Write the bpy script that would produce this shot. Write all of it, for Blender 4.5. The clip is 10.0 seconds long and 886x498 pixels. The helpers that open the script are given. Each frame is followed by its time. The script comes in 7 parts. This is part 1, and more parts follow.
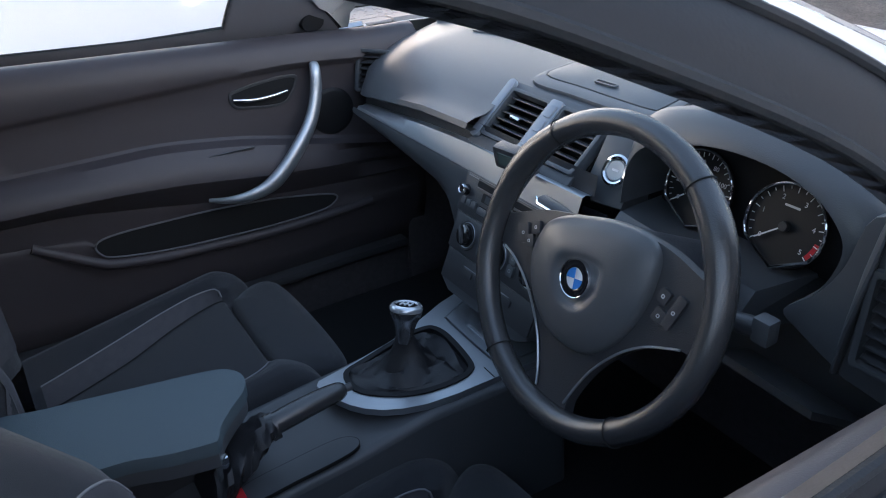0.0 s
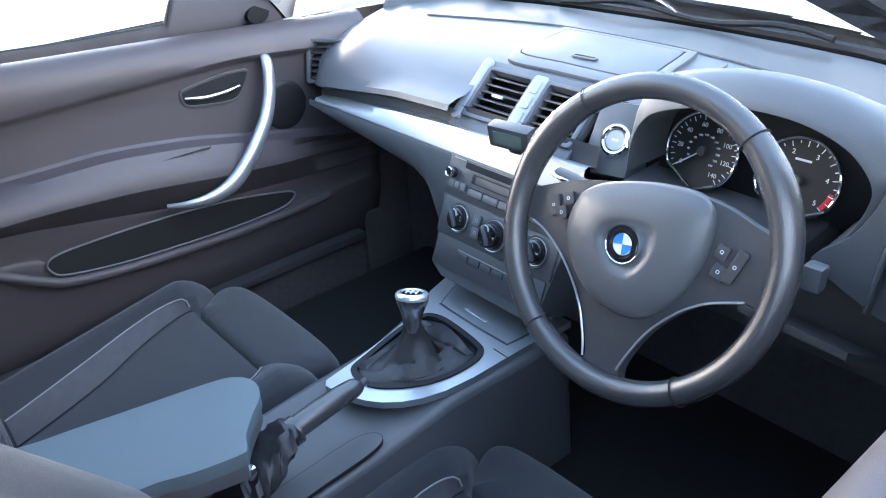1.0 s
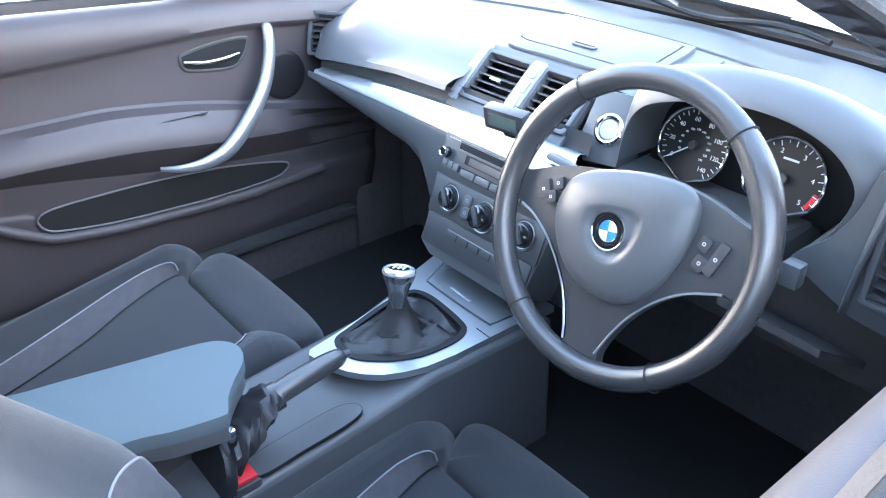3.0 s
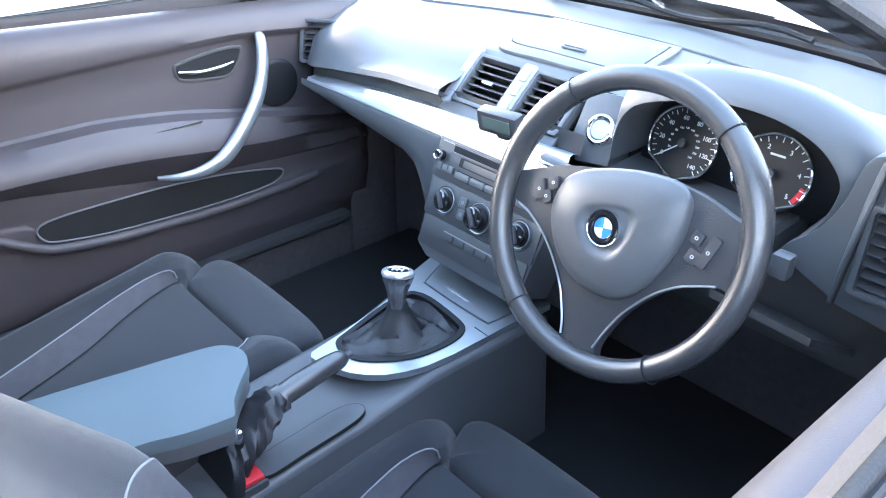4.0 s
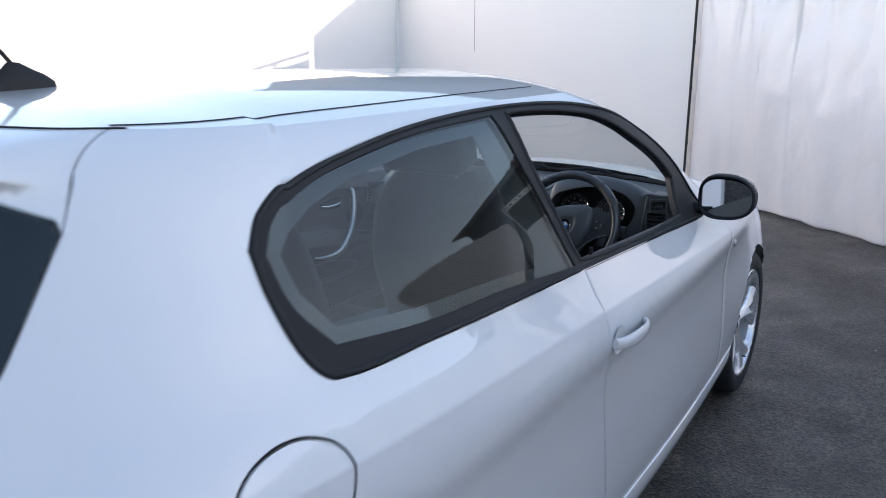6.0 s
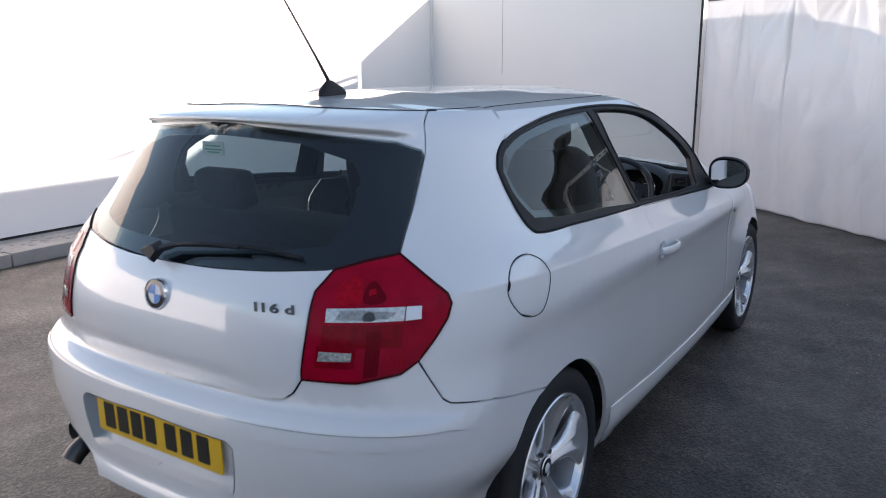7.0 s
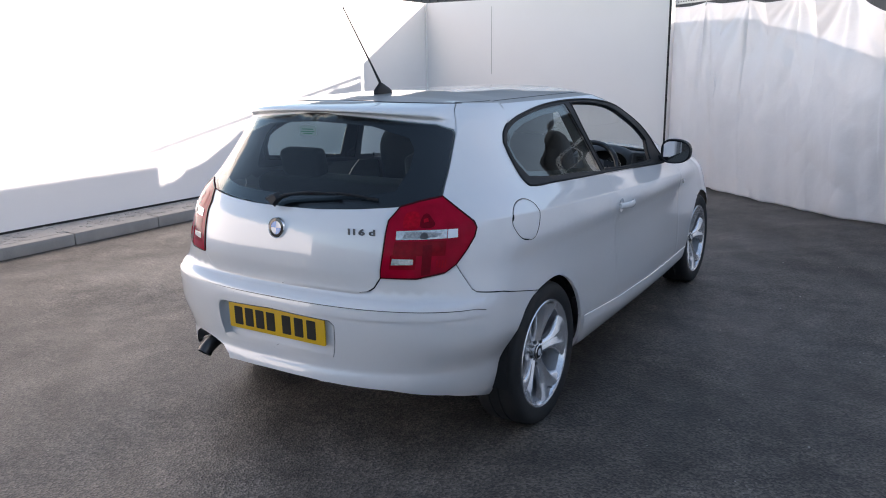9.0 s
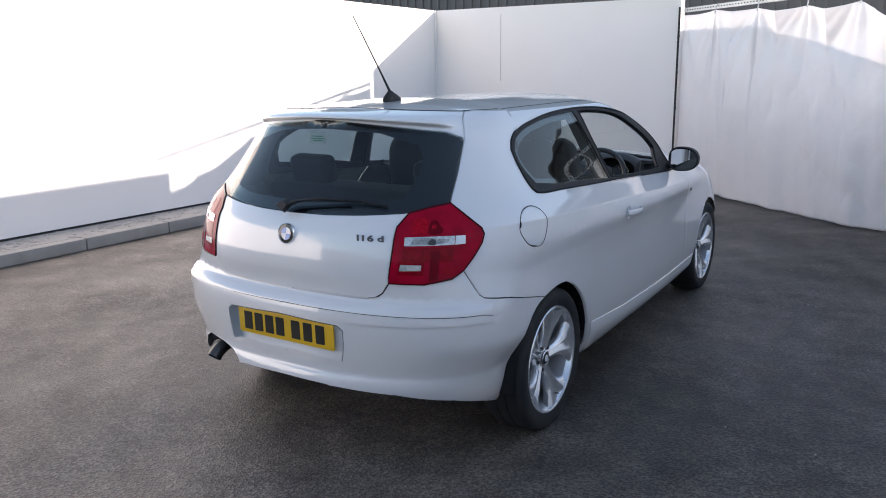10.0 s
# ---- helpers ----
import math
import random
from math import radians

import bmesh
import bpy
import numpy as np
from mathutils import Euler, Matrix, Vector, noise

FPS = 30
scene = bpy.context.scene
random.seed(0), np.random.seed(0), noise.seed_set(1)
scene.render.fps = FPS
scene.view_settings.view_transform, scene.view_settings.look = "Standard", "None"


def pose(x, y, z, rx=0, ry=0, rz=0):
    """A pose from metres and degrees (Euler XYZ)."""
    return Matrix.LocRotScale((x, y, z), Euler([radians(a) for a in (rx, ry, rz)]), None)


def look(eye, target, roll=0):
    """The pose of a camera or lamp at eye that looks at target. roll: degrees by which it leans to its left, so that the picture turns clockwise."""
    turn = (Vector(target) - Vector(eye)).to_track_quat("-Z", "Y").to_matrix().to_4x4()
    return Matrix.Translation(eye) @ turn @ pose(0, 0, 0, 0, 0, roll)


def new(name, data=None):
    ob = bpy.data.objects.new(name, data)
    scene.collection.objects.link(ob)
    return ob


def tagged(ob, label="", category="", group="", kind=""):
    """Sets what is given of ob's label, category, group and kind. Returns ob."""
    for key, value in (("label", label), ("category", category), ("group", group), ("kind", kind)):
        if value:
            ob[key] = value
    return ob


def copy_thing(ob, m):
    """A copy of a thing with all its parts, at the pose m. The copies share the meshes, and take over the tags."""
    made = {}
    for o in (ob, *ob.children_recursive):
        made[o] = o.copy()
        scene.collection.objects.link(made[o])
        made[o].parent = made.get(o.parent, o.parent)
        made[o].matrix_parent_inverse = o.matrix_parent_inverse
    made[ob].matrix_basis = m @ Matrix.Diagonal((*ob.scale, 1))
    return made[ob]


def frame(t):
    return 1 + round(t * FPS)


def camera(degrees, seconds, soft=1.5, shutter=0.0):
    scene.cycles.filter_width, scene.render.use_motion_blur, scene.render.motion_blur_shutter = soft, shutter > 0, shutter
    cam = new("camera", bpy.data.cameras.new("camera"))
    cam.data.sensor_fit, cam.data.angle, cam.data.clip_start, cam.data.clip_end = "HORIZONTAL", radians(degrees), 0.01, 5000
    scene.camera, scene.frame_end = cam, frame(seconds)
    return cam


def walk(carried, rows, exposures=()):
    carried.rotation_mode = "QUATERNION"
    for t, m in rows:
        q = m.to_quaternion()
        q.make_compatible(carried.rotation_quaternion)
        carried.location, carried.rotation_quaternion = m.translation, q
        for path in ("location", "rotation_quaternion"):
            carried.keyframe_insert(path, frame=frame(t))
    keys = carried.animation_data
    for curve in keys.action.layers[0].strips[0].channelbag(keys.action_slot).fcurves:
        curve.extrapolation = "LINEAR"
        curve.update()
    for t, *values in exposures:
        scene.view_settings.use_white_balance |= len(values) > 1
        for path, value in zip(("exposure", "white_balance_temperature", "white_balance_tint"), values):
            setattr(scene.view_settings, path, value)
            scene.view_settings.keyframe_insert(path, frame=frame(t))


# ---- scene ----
cam = camera(59.0, 10.0, soft=1.0, shutter=0.2)
PATH = [
    (0, (0.957, 1.090, 1.352), (-0.554, 1.992, 0.404), -2.7),
    (0.5, (0.868, 0.99, 1.344), (-0.515, 2.07, 0.386), -2.9),
    (1, (0.846, 0.957, 1.332), (-0.502, 2.073, 0.363), -3.3),
    (1.5, (0.852, 0.954, 1.328), (-0.475, 2.067, 0.329), -2.4),
    (2, (0.853, 0.95, 1.324), (-0.464, 2.07, 0.319), -0.8),
    (2.5, (0.856, 0.95, 1.33), (-0.459, 2.068, 0.32), 0.5),
    (4, (0.869, 0.924, 1.341), (-0.433, 2.067, 0.342), -0.4),
    (4.2, (0.886, 0.87, 1.385), (-0.37, 2.074, 0.398), -0.4),
    (4.3, (0.915, 0.839, 1.4), (-0.328, 2.091, 0.46), -0.7),
    (4.5, (0.975, 0.738, 1.409), (-0.214, 2.115, 0.578), -1.2),
    (4.8, (1.076, 0.497, 1.457), (-0.014, 2.006, 0.726), -0.0),
    (5, (1.144, 0.354, 1.455), (0.064, 1.895, 0.776), -0.3),
    (5.1, (1.18, 0.273, 1.464), (0.121, 1.841, 0.815), -0.3),
    (5.2, (1.22, 0.163, 1.462), (0.189, 1.773, 0.873), -0.7),
    (6.3, (1.513, -1.202, 1.505), (0.461, 0.436, 1.045), 0.3),
    (6.5, (1.568, -1.454, 1.509), (0.516, 0.195, 1.095), 0.1),
    (6.7, (1.637, -1.695, 1.522), (0.56, -0.071, 1.073), -0.2),
    (7, (1.727, -2.009, 1.5), (0.669, -0.372, 1.051), -0.3),
    (7.5, (1.903, -2.476, 1.518), (0.868, -0.835, 1.033), 0.0),
    (8, (2.062, -2.825, 1.533), (1.079, -1.149, 1.059), -0.3),
    (8.5, (2.149, -2.95, 1.531), (1.124, -1.296, 1.07), -0.2),
    (9, (2.166, -2.981, 1.533), (1.138, -1.327, 1.08), -0.8),
    (9.5, (2.179, -2.992, 1.537), (1.141, -1.343, 1.089), -0.6),
    (10, (2.184, -3.003, 1.539), (1.135, -1.357, 1.102), -0.7),
]
EXPOSURE = [(t, e, 6900, 19) for t, e in ((0, 2.5), (0.5, 3.6), (1, 4.35), (1.5, 4.6), (2.5, 4.9), (4, 5.0), (4.5, 4.9), (5.2, 4.0), (6.3, 1.32), (7.5, 1.22), (10, 1.28))]
walk(cam, [(t, look(e, g, r)) for t, e, g, r in PATH], EXPOSURE)

# ---- light ----
SUN_WAY = Vector((4.06, 1.20, 0.86)).normalized()      # towards the low sun beyond the right-hand wall
sun_el = math.asin(SUN_WAY.z)
world = bpy.data.worlds.new("world")
scene.world = world
world.use_nodes = True
wn = world.node_tree.nodes
sky = wn.new("ShaderNodeTexSky")
sky.sky_type, sky.sun_disc = "NISHITA", False
sky.sun_elevation, sky.sun_rotation = sun_el, math.atan2(SUN_WAY.x, SUN_WAY.y)
sky.air_density, sky.dust_density, sky.ozone_density = 1.0, 0.5, 1.0
wn["Background"].inputs["Strength"].default_value = 0.15
world.node_tree.links.new(sky.outputs[0], wn["Background"].inputs["Color"])
sun = new("sun", bpy.data.lights.new("sun", "SUN"))
sun.data.energy, sun.data.angle, sun.data.color = 5.0, radians(0.6), (1.0, 0.93, 0.84)
sun.matrix_world = look(SUN_WAY * 30, (0, 0, 0))


# ---- materials ----
def mat(name, col, rough=0.5, metal=0.0, vary=0.08, scale=6.0, grain=0.0, grain_scale=300.0, coat=0.0, spec=0.5, rough_vary=0.0, bump_d=0.002, **extra):
    """Principled material: slow colour variation, fine relief, optional coat."""
    m = bpy.data.materials.new(name)
    m.use_nodes = True
    nt = m.node_tree
    b = nt.nodes["Principled BSDF"]
    b.inputs["Roughness"].default_value = rough
    b.inputs["Metallic"].default_value = metal
    b.inputs["Specular IOR Level"].default_value = spec
    b.inputs["Coat Weight"].default_value = coat
    b.inputs["Coat Roughness"].default_value = 0.03
    for k, v in extra.items():
        b.inputs[k.replace("_", " ")].default_value = v
    tc = nt.nodes.new("ShaderNodeTexCoord")
    n1 = nt.nodes.new("ShaderNodeTexNoise")
    n1.inputs["Scale"].default_value, n1.inputs["Detail"].default_value = scale, 6
    nt.links.new(tc.outputs["Object"], n1.inputs["Vector"])
    mix = nt.nodes.new("ShaderNodeMix")
    mix.data_type = "RGBA"
    mix.inputs["A"].default_value = (*[c * (1 - vary) for c in col], 1)
    mix.inputs["B"].default_value = (*[min(1, c * (1 + vary)) for c in col], 1)
    nt.links.new(n1.outputs["Fac"], mix.inputs["Factor"])
    nt.links.new(mix.outputs["Result"], b.inputs["Base Color"])
    if rough_vary:
        mr = nt.nodes.new("ShaderNodeMapRange")
        mr.inputs["To Min"].default_value, mr.inputs["To Max"].default_value = max(0, rough - rough_vary), rough + rough_vary
        nt.links.new(n1.outputs["Fac"], mr.inputs["Value"])
        nt.links.new(mr.outputs["Result"], b.inputs["Roughness"])
    if grain:
        n2 = nt.nodes.new("ShaderNodeTexNoise")
        n2.inputs["Scale"].default_value, n2.inputs["Detail"].default_value = grain_scale, 3
        nt.links.new(tc.outputs["Object"], n2.inputs["Vector"])
        bp = nt.nodes.new("ShaderNodeBump")
        bp.inputs["Strength"].default_value, bp.inputs["Distance"].default_value = grain, bump_d
        nt.links.new(n2.outputs["Fac"], bp.inputs["Height"])
        nt.links.new(bp.outputs["Normal"], b.inputs["Normal"])
    return m


def glass(name, tint, rough=0.0):
    """Thin pane: clear transmission with a tint and a mirror-like face."""
    m = bpy.data.materials.new(name)
    m.use_nodes = True
    nt = m.node_tree
    nt.nodes.remove(nt.nodes["Principled BSDF"])
    out = nt.nodes["Material Output"]
    tr = nt.nodes.new("ShaderNodeBsdfTransparent")
    tr.inputs["Color"].default_value = (*tint, 1)
    gl = nt.nodes.new("ShaderNodeBsdfGlossy")
    gl.inputs["Roughness"].default_value = rough
    lw = nt.nodes.new("ShaderNodeLayerWeight")
    lw.inputs["Blend"].default_value = 0.5
    pw = nt.nodes.new("ShaderNodeMath")
    pw.operation, pw.inputs[1].default_value = "POWER", 4.5
    nt.links.new(lw.outputs["Facing"], pw.inputs[0])
    fr = nt.nodes.new("ShaderNodeMath")
    fr.operation, fr.inputs[1].default_value, fr.inputs[2].default_value = "MULTIPLY_ADD", 0.93, 0.05
    nt.links.new(pw.outputs[0], fr.inputs[0])
    mx = nt.nodes.new("ShaderNodeMixShader")
    nt.links.new(fr.outputs[0], mx.inputs["Fac"])
    nt.links.new(tr.outputs[0], mx.inputs[1])
    nt.links.new(gl.outputs[0], mx.inputs[2])
    nt.links.new(mx.outputs[0], out.inputs["Surface"])
    return m


PAINT = mat("white_paint", (0.76, 0.77, 0.78), 0.30, vary=0.015, coat=1.0, scale=3, Coat_IOR=1.7)
BLACK_GLOSS = mat("black_gloss_plastic", (0.012, 0.012, 0.014), 0.12, coat=0.6)
BLACK_TRIM = mat("black_rubber_trim", (0.013, 0.013, 0.015), 0.55, grain=0.1, spec=0.3)
RUBBER = mat("tyre_rubber", (0.02, 0.02, 0.021), 0.75, vary=0.2, scale=20, grain=0.3)
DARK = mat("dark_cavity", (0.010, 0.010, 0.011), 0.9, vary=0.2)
ALLOY = mat("silver_alloy", (0.86, 0.87, 0.89), 0.20, metal=0.75, vary=0.05, coat=0.3)
CHROME = mat("chrome", (0.85, 0.86, 0.88), 0.08, metal=1.0, vary=0.02)
SMOKED = mat("smoked_chrome", (0.30, 0.31, 0.33), 0.20, metal=0.9, vary=0.05)
GAITER = mat("soft_black_leather", (0.022, 0.022, 0.025), 0.36, vary=0.2, scale=20, grain=0.4, grain_scale=600)
KNOB_CAP = mat("polished_knob_cap", (0.80, 0.82, 0.85), 0.22, metal=0.7, vary=0.03)
SATIN = mat("satin_silver_trim", (0.44, 0.47, 0.50), 0.34, metal=0.75, vary=0.04, grain=0.05, grain_scale=900)
DASH = mat("soft_charcoal_plastic", (0.092, 0.096, 0.102), 0.38, vary=0.12, scale=9, grain=0.3, grain_scale=800, bump_d=0.0007)
DASH_DARK = mat("black_grained_plastic", (0.052, 0.052, 0.056), 0.36, vary=0.1, grain=0.3, grain_scale=700)
LEATHER = mat("black_leather", (0.048, 0.048, 0.051), 0.27, vary=0.15, scale=14, grain=0.4, grain_scale=700, bump_d=0.0009, spec=0.95)
CLOTH = mat("black_seat_cloth", (0.027, 0.029, 0.035), 0.85, vary=0.18, scale=30, grain=0.6, grain_scale=1200, Sheen_Weight=0.25)
CLOTH_GREY = mat("grey_mesh_cloth", (0.095, 0.091, 0.10), 0.85, vary=0.2, scale=60, grain=0.8, grain_scale=900)
ARM_CLOTH = mat("armrest_vinyl", (0.10, 0.135, 0.15), 0.6, vary=0.1, grain=0.3, grain_scale=700)
CARPET = mat("black_carpet", (0.085, 0.076, 0.082), 0.95, vary=0.3, scale=80, grain=0.8, grain_scale=500)
HEADLINE = mat("grey_headlining", (0.50, 0.50, 0.51), 0.9, vary=0.05, grain=0.4, grain_scale=900)
DOORVINYL = mat("charcoal_door_vinyl", (0.068, 0.057, 0.062), 0.52, vary=0.12, scale=5, grain=0.3, grain_scale=800, bump_d=0.0008)
PILLAR = mat("grey_door_frame", (0.16, 0.155, 0.17), 0.5, vary=0.08, grain=0.2)
GREY_TRIM = mat("grey_vent_trim", (0.30, 0.32, 0.35), 0.42, metal=0.2, vary=0.06, grain=0.1)
PIPING = mat("pale_piping", (0.27, 0.27, 0.285), 0.6, vary=0.1)
WHITE_MARK = mat("white_print", (0.75, 0.76, 0.78), 0.5, vary=0.02)
RED_LENS = mat("red_lens", (0.36, 0.003, 0.022), 0.12, vary=0.45, scale=16, IOR=1.2)
CLEAR_LENS = mat("clear_lens", (0.50, 0.50, 0.50), 0.16, metal=0.7, vary=0.5, scale=90, coat=1.0, grain=0.9, grain_scale=120)
LENS_GREY = mat("ribbed_grey_lens", (0.26, 0.26, 0.26), 0.2, metal=0.5, vary=0.7, scale=110, coat=0.6, grain=0.9, grain_scale=150)
PLATE_Y = mat("yellow_plate", (0.78, 0.47, 0.015), 0.35, vary=0.03, coat=0.4)
BADGE_BLUE = mat("badge_blue", (0.03, 0.22, 0.62), 0.2, coat=1.0)
BADGE_WHITE = mat("badge_white", (0.8, 0.82, 0.85), 0.2, coat=1.0)
RED_PLASTIC = mat("red_buckle_plastic", (0.65, 0.03, 0.04), 0.4)
TINT = glass("tinted_glass", (0.58, 0.66, 0.67))
CLEAR = glass("clear_glass", (0.90, 0.94, 0.93))


# ---- builders ----
def link_mesh(name, bm, material, parent, label="", smooth=True):
    me = bpy.data.meshes.new(name)
    bm.to_mesh(me)
    bm.free()
    for m in (material if isinstance(material, (list, tuple)) else [material]):
        me.materials.append(m)
    if smooth:
        me.shade_smooth()
        me.set_sharp_from_angle(angle=radians(38))
    ob = new(name, me)
    if parent is not None:
        ob.parent = parent
    if label:
        ob["label"] = label
    return ob


def part(name, bm, material, parent, label=""):
    return link_mesh(name, bm, material, parent, label)


def bevelled(bm, w, seg=2):
    bmesh.ops.bevel(bm, geom=[e for e in bm.edges if e.calc_face_angle(0) > 0.5], offset=w, segments=seg, profile=0.6, affect="EDGES", clamp_overlap=True)
    return bm


def box_bm(lo, hi, bev=0.0, seg=2, m=None):
    bm = bmesh.new()
    bmesh.ops.create_cube(bm, size=1)
    lo, hi = Vector(lo), Vector(hi)
    for v in bm.verts:
        v.co = Vector([lo[i] + (v.co[i] + 0.5) * (hi[i] - lo[i]) for i in range(3)])
    if bev:
        bevelled(bm, bev, seg)
    if m is not None:
        bm.transform(m)
    return bm


def cyl_bm(r1, r2, h, seg=32, m=None, bev=0.0):
    """Cylinder or cone frustum along z from 0 to h."""
    bm = bmesh.new()
    bmesh.ops.create_cone(bm, cap_ends=True, segments=seg, radius1=r1, radius2=r2, depth=h, matrix=pose(0, 0, h / 2))
    if bev:
        bevelled(bm, bev)
    if m is not None:
        bm.transform(m)
    return bm


def lathe_bm(profile, seg=48, m=None, closed=False):
    """Spin (r, z) points round z."""
    bm = bmesh.new()
    rings = []
    for k in range(seg):
        a = 2 * math.pi * k / seg
        rings.append([bm.verts.new((r * math.cos(a), r * math.sin(a), z)) for r, z in profile])
    n = len(profile)
    for k in range(seg):
        a, b = rings[k], rings[(k + 1) % seg]
        for i in range(n if closed else n - 1):
            j = (i + 1) % n
            bm.faces.new((a[i], b[i], b[j], a[j]))
    bmesh.ops.remove_doubles(bm, verts=bm.verts, dist=1e-6)
    bmesh.ops.recalc_face_normals(bm, faces=bm.faces)
    if m is not None:
        bm.transform(m)
    return bm


def loft_bm(rings, closed_ring=True, caps=True, m=None):
    """Skin a row of equal-length point rings."""
    bm = bmesh.new()
    vs = [[bm.verts.new(p) for p in r] for r in rings]
    n = len(rings[0])
    for a, b in zip(vs, vs[1:]):
        for i in range(n if closed_ring else n - 1):
            j = (i + 1) % n
            bm.faces.new((a[i], a[j], b[j], b[i]))
    if caps and closed_ring:
        bm.faces.new(vs[0][::-1])
        bm.faces.new(vs[-1])
    bmesh.ops.recalc_face_normals(bm, faces=bm.faces)
    if m is not None:
        bm.transform(m)
    return bm


def tube_bm(pts, r, seg=10, caps=True, flat=1.0, up=(0, 0, 1)):
    """Round (or flattened) bar along points; r may be a list."""
    pts = [Vector(p) for p in pts]
    rs = r if isinstance(r, (list, tuple)) else [r] * len(pts)
    rings = []
    for i, p in enumerate(pts):
        d = (pts[min(i + 1, len(pts) - 1)] - pts[max(i - 1, 0)]).normalized()
        a = d.cross(Vector(up))
        a = a.normalized() if a.length > 1e-5 else Vector((1, 0, 0))
        b = a.cross(d)
        rings.append([p + a * math.cos(t) * rs[i] + b * math.sin(t) * rs[i] * flat for t in [2 * math.pi * k / seg for k in range(seg)]])
    return loft_bm(rings, True, caps)


def spline(pts, n):
    """Catmull-Rom through points, n samples a span."""
    pts = [Vector(p) for p in pts]
    e = [pts[0] * 2 - pts[1]] + pts + [pts[-1] * 2 - pts[-2]]
    out = []
    for i in range(1, len(e) - 2):
        for k in range(n):
            t = k / n
            a, b, c, d = e[i - 1], e[i], e[i + 1], e[i + 2]
            out.append(0.5 * ((2 * b) + (c - a) * t + (2 * a - 5 * b + 4 * c - d) * t * t + (3 * b - a - 3 * c + d) * t ** 3))
    out.append(pts[-1])
    return out


def join_bm(*bms):
    """One bmesh out of several (each is freed)."""
    tot = bmesh.new()
    for b in bms:
        tmp = bpy.data.meshes.new("tmp")
        b.to_mesh(tmp)
        b.free()
        tot.from_mesh(tmp)
        bpy.data.meshes.remove(tmp)
    return tot


def thing(name, label, category, group="", loc=(0, 0, 0)):
    ob = new(name)
    ob.location = loc
    return tagged(ob, label, category, group)


# ---- the yard: ground, kerb, walls, curtain, building ----
def asphalt():
    m = bpy.data.materials.new("damp_asphalt")
    m.use_nodes = True
    nt = m.node_tree
    b = nt.nodes["Principled BSDF"]
    tc = nt.nodes.new("ShaderNodeTexCoord")

    def noise_node(scale, detail=6, rough=0.6):
        n = nt.nodes.new("ShaderNodeTexNoise")
        n.inputs["Scale"].default_value, n.inputs["Detail"].default_value, n.inputs["Roughness"].default_value = scale, detail, rough
        nt.links.new(tc.outputs["Object"], n.inputs["Vector"])
        return n

    def ramp(src, stops):
        r = nt.nodes.new("ShaderNodeValToRGB")
        r.color_ramp.elements[0].position, r.color_ramp.elements[1].position = stops[0][0], stops[-1][0]
        r.color_ramp.elements[0].color = (*[stops[0][1]] * 3, 1)
        r.color_ramp.elements[1].color = (*[stops[-1][1]] * 3, 1)
        nt.links.new(src, r.inputs["Fac"])
        return r
    def times(p, q):
        mul = nt.nodes.new("ShaderNodeMix")
        mul.data_type, mul.blend_type = "RGBA", "MULTIPLY"
        mul.inputs["Factor"].default_value = 1
        nt.links.new(p, mul.inputs["A"])
        nt.links.new(q, mul.inputs["B"])
        return mul.outputs["Result"]
    big = ramp(noise_node(0.42, 9, 0.62).outputs["Fac"], [(0.36, 0.036), (0.68, 0.120)])
    mid = ramp(noise_node(3.4, 6, 0.7).outputs["Fac"], [(0.38, 0.72), (0.70, 1.45)])
    stones = ramp(noise_node(75, 3, 0.6).outputs["Fac"], [(0.38, 0.74), (0.66, 1.32)])
    vor = nt.nodes.new("ShaderNodeTexVoronoi")
    vor.inputs["Scale"].default_value = 105
    nt.links.new(tc.outputs["Object"], vor.inputs["Vector"])
    chips = ramp(vor.outputs["Color"], [(0.28, 0.58), (0.76, 1.50)])
    warm = nt.nodes.new("ShaderNodeRGB")
    warm.outputs[0].default_value = (1.15, 1.0, 0.86, 1)
    nt.links.new(times(times(times(times(big.outputs["Color"], mid.outputs["Color"]), stones.outputs["Color"]), chips.outputs["Color"]), warm.outputs[0]), b.inputs["Base Color"])
    rr = nt.nodes.new("ShaderNodeMapRange")
    rr.inputs["From Min"].default_value, rr.inputs["From Max"].default_value = 0.35, 0.65
    rr.inputs["To Min"].default_value, rr.inputs["To Max"].default_value = 0.42, 0.66
    nt.links.new(noise_node(0.9, 6).outputs["Fac"], rr.inputs["Value"])
    nt.links.new(rr.outputs["Result"], b.inputs["Roughness"])
    bp = nt.nodes.new("ShaderNodeBump")
    bp.inputs["Strength"].default_value, bp.inputs["Distance"].default_value = 0.55, 0.006
    nt.links.new(vor.outputs["Distance"], bp.inputs["Height"])
    nt.links.new(bp.outputs["Normal"], b.inputs["Normal"])
    return m


ASPHALT = asphalt()
CONCRETE = mat("kerb_concrete", (0.30, 0.29, 0.28), 0.85, vary=0.3, scale=5, grain=0.6, grain_scale=60, bump_d=0.004)
WALL_PAINT = mat("white_board_paint", (0.80, 0.79, 0.80), 0.62, vary=0.03, scale=1.2)
CURTAIN = mat("white_pvc_sheet", (0.92, 0.91, 0.93), 0.28, vary=0.05, scale=2, grain=0.3, grain_scale=14, bump_d=0.02, coat=0.2)
cn = CURTAIN.node_tree
glow, blend = cn.nodes.new("ShaderNodeBsdfTranslucent"), cn.nodes.new("ShaderNodeMixShader")
glow.inputs["Color"].default_value, blend.inputs["Fac"].default_value = (0.90, 0.89, 0.89, 1), 0.30
cn.links.new(cn.nodes["Principled BSDF"].outputs[0], blend.inputs[1])
cn.links.new(glow.outputs[0], blend.inputs[2])
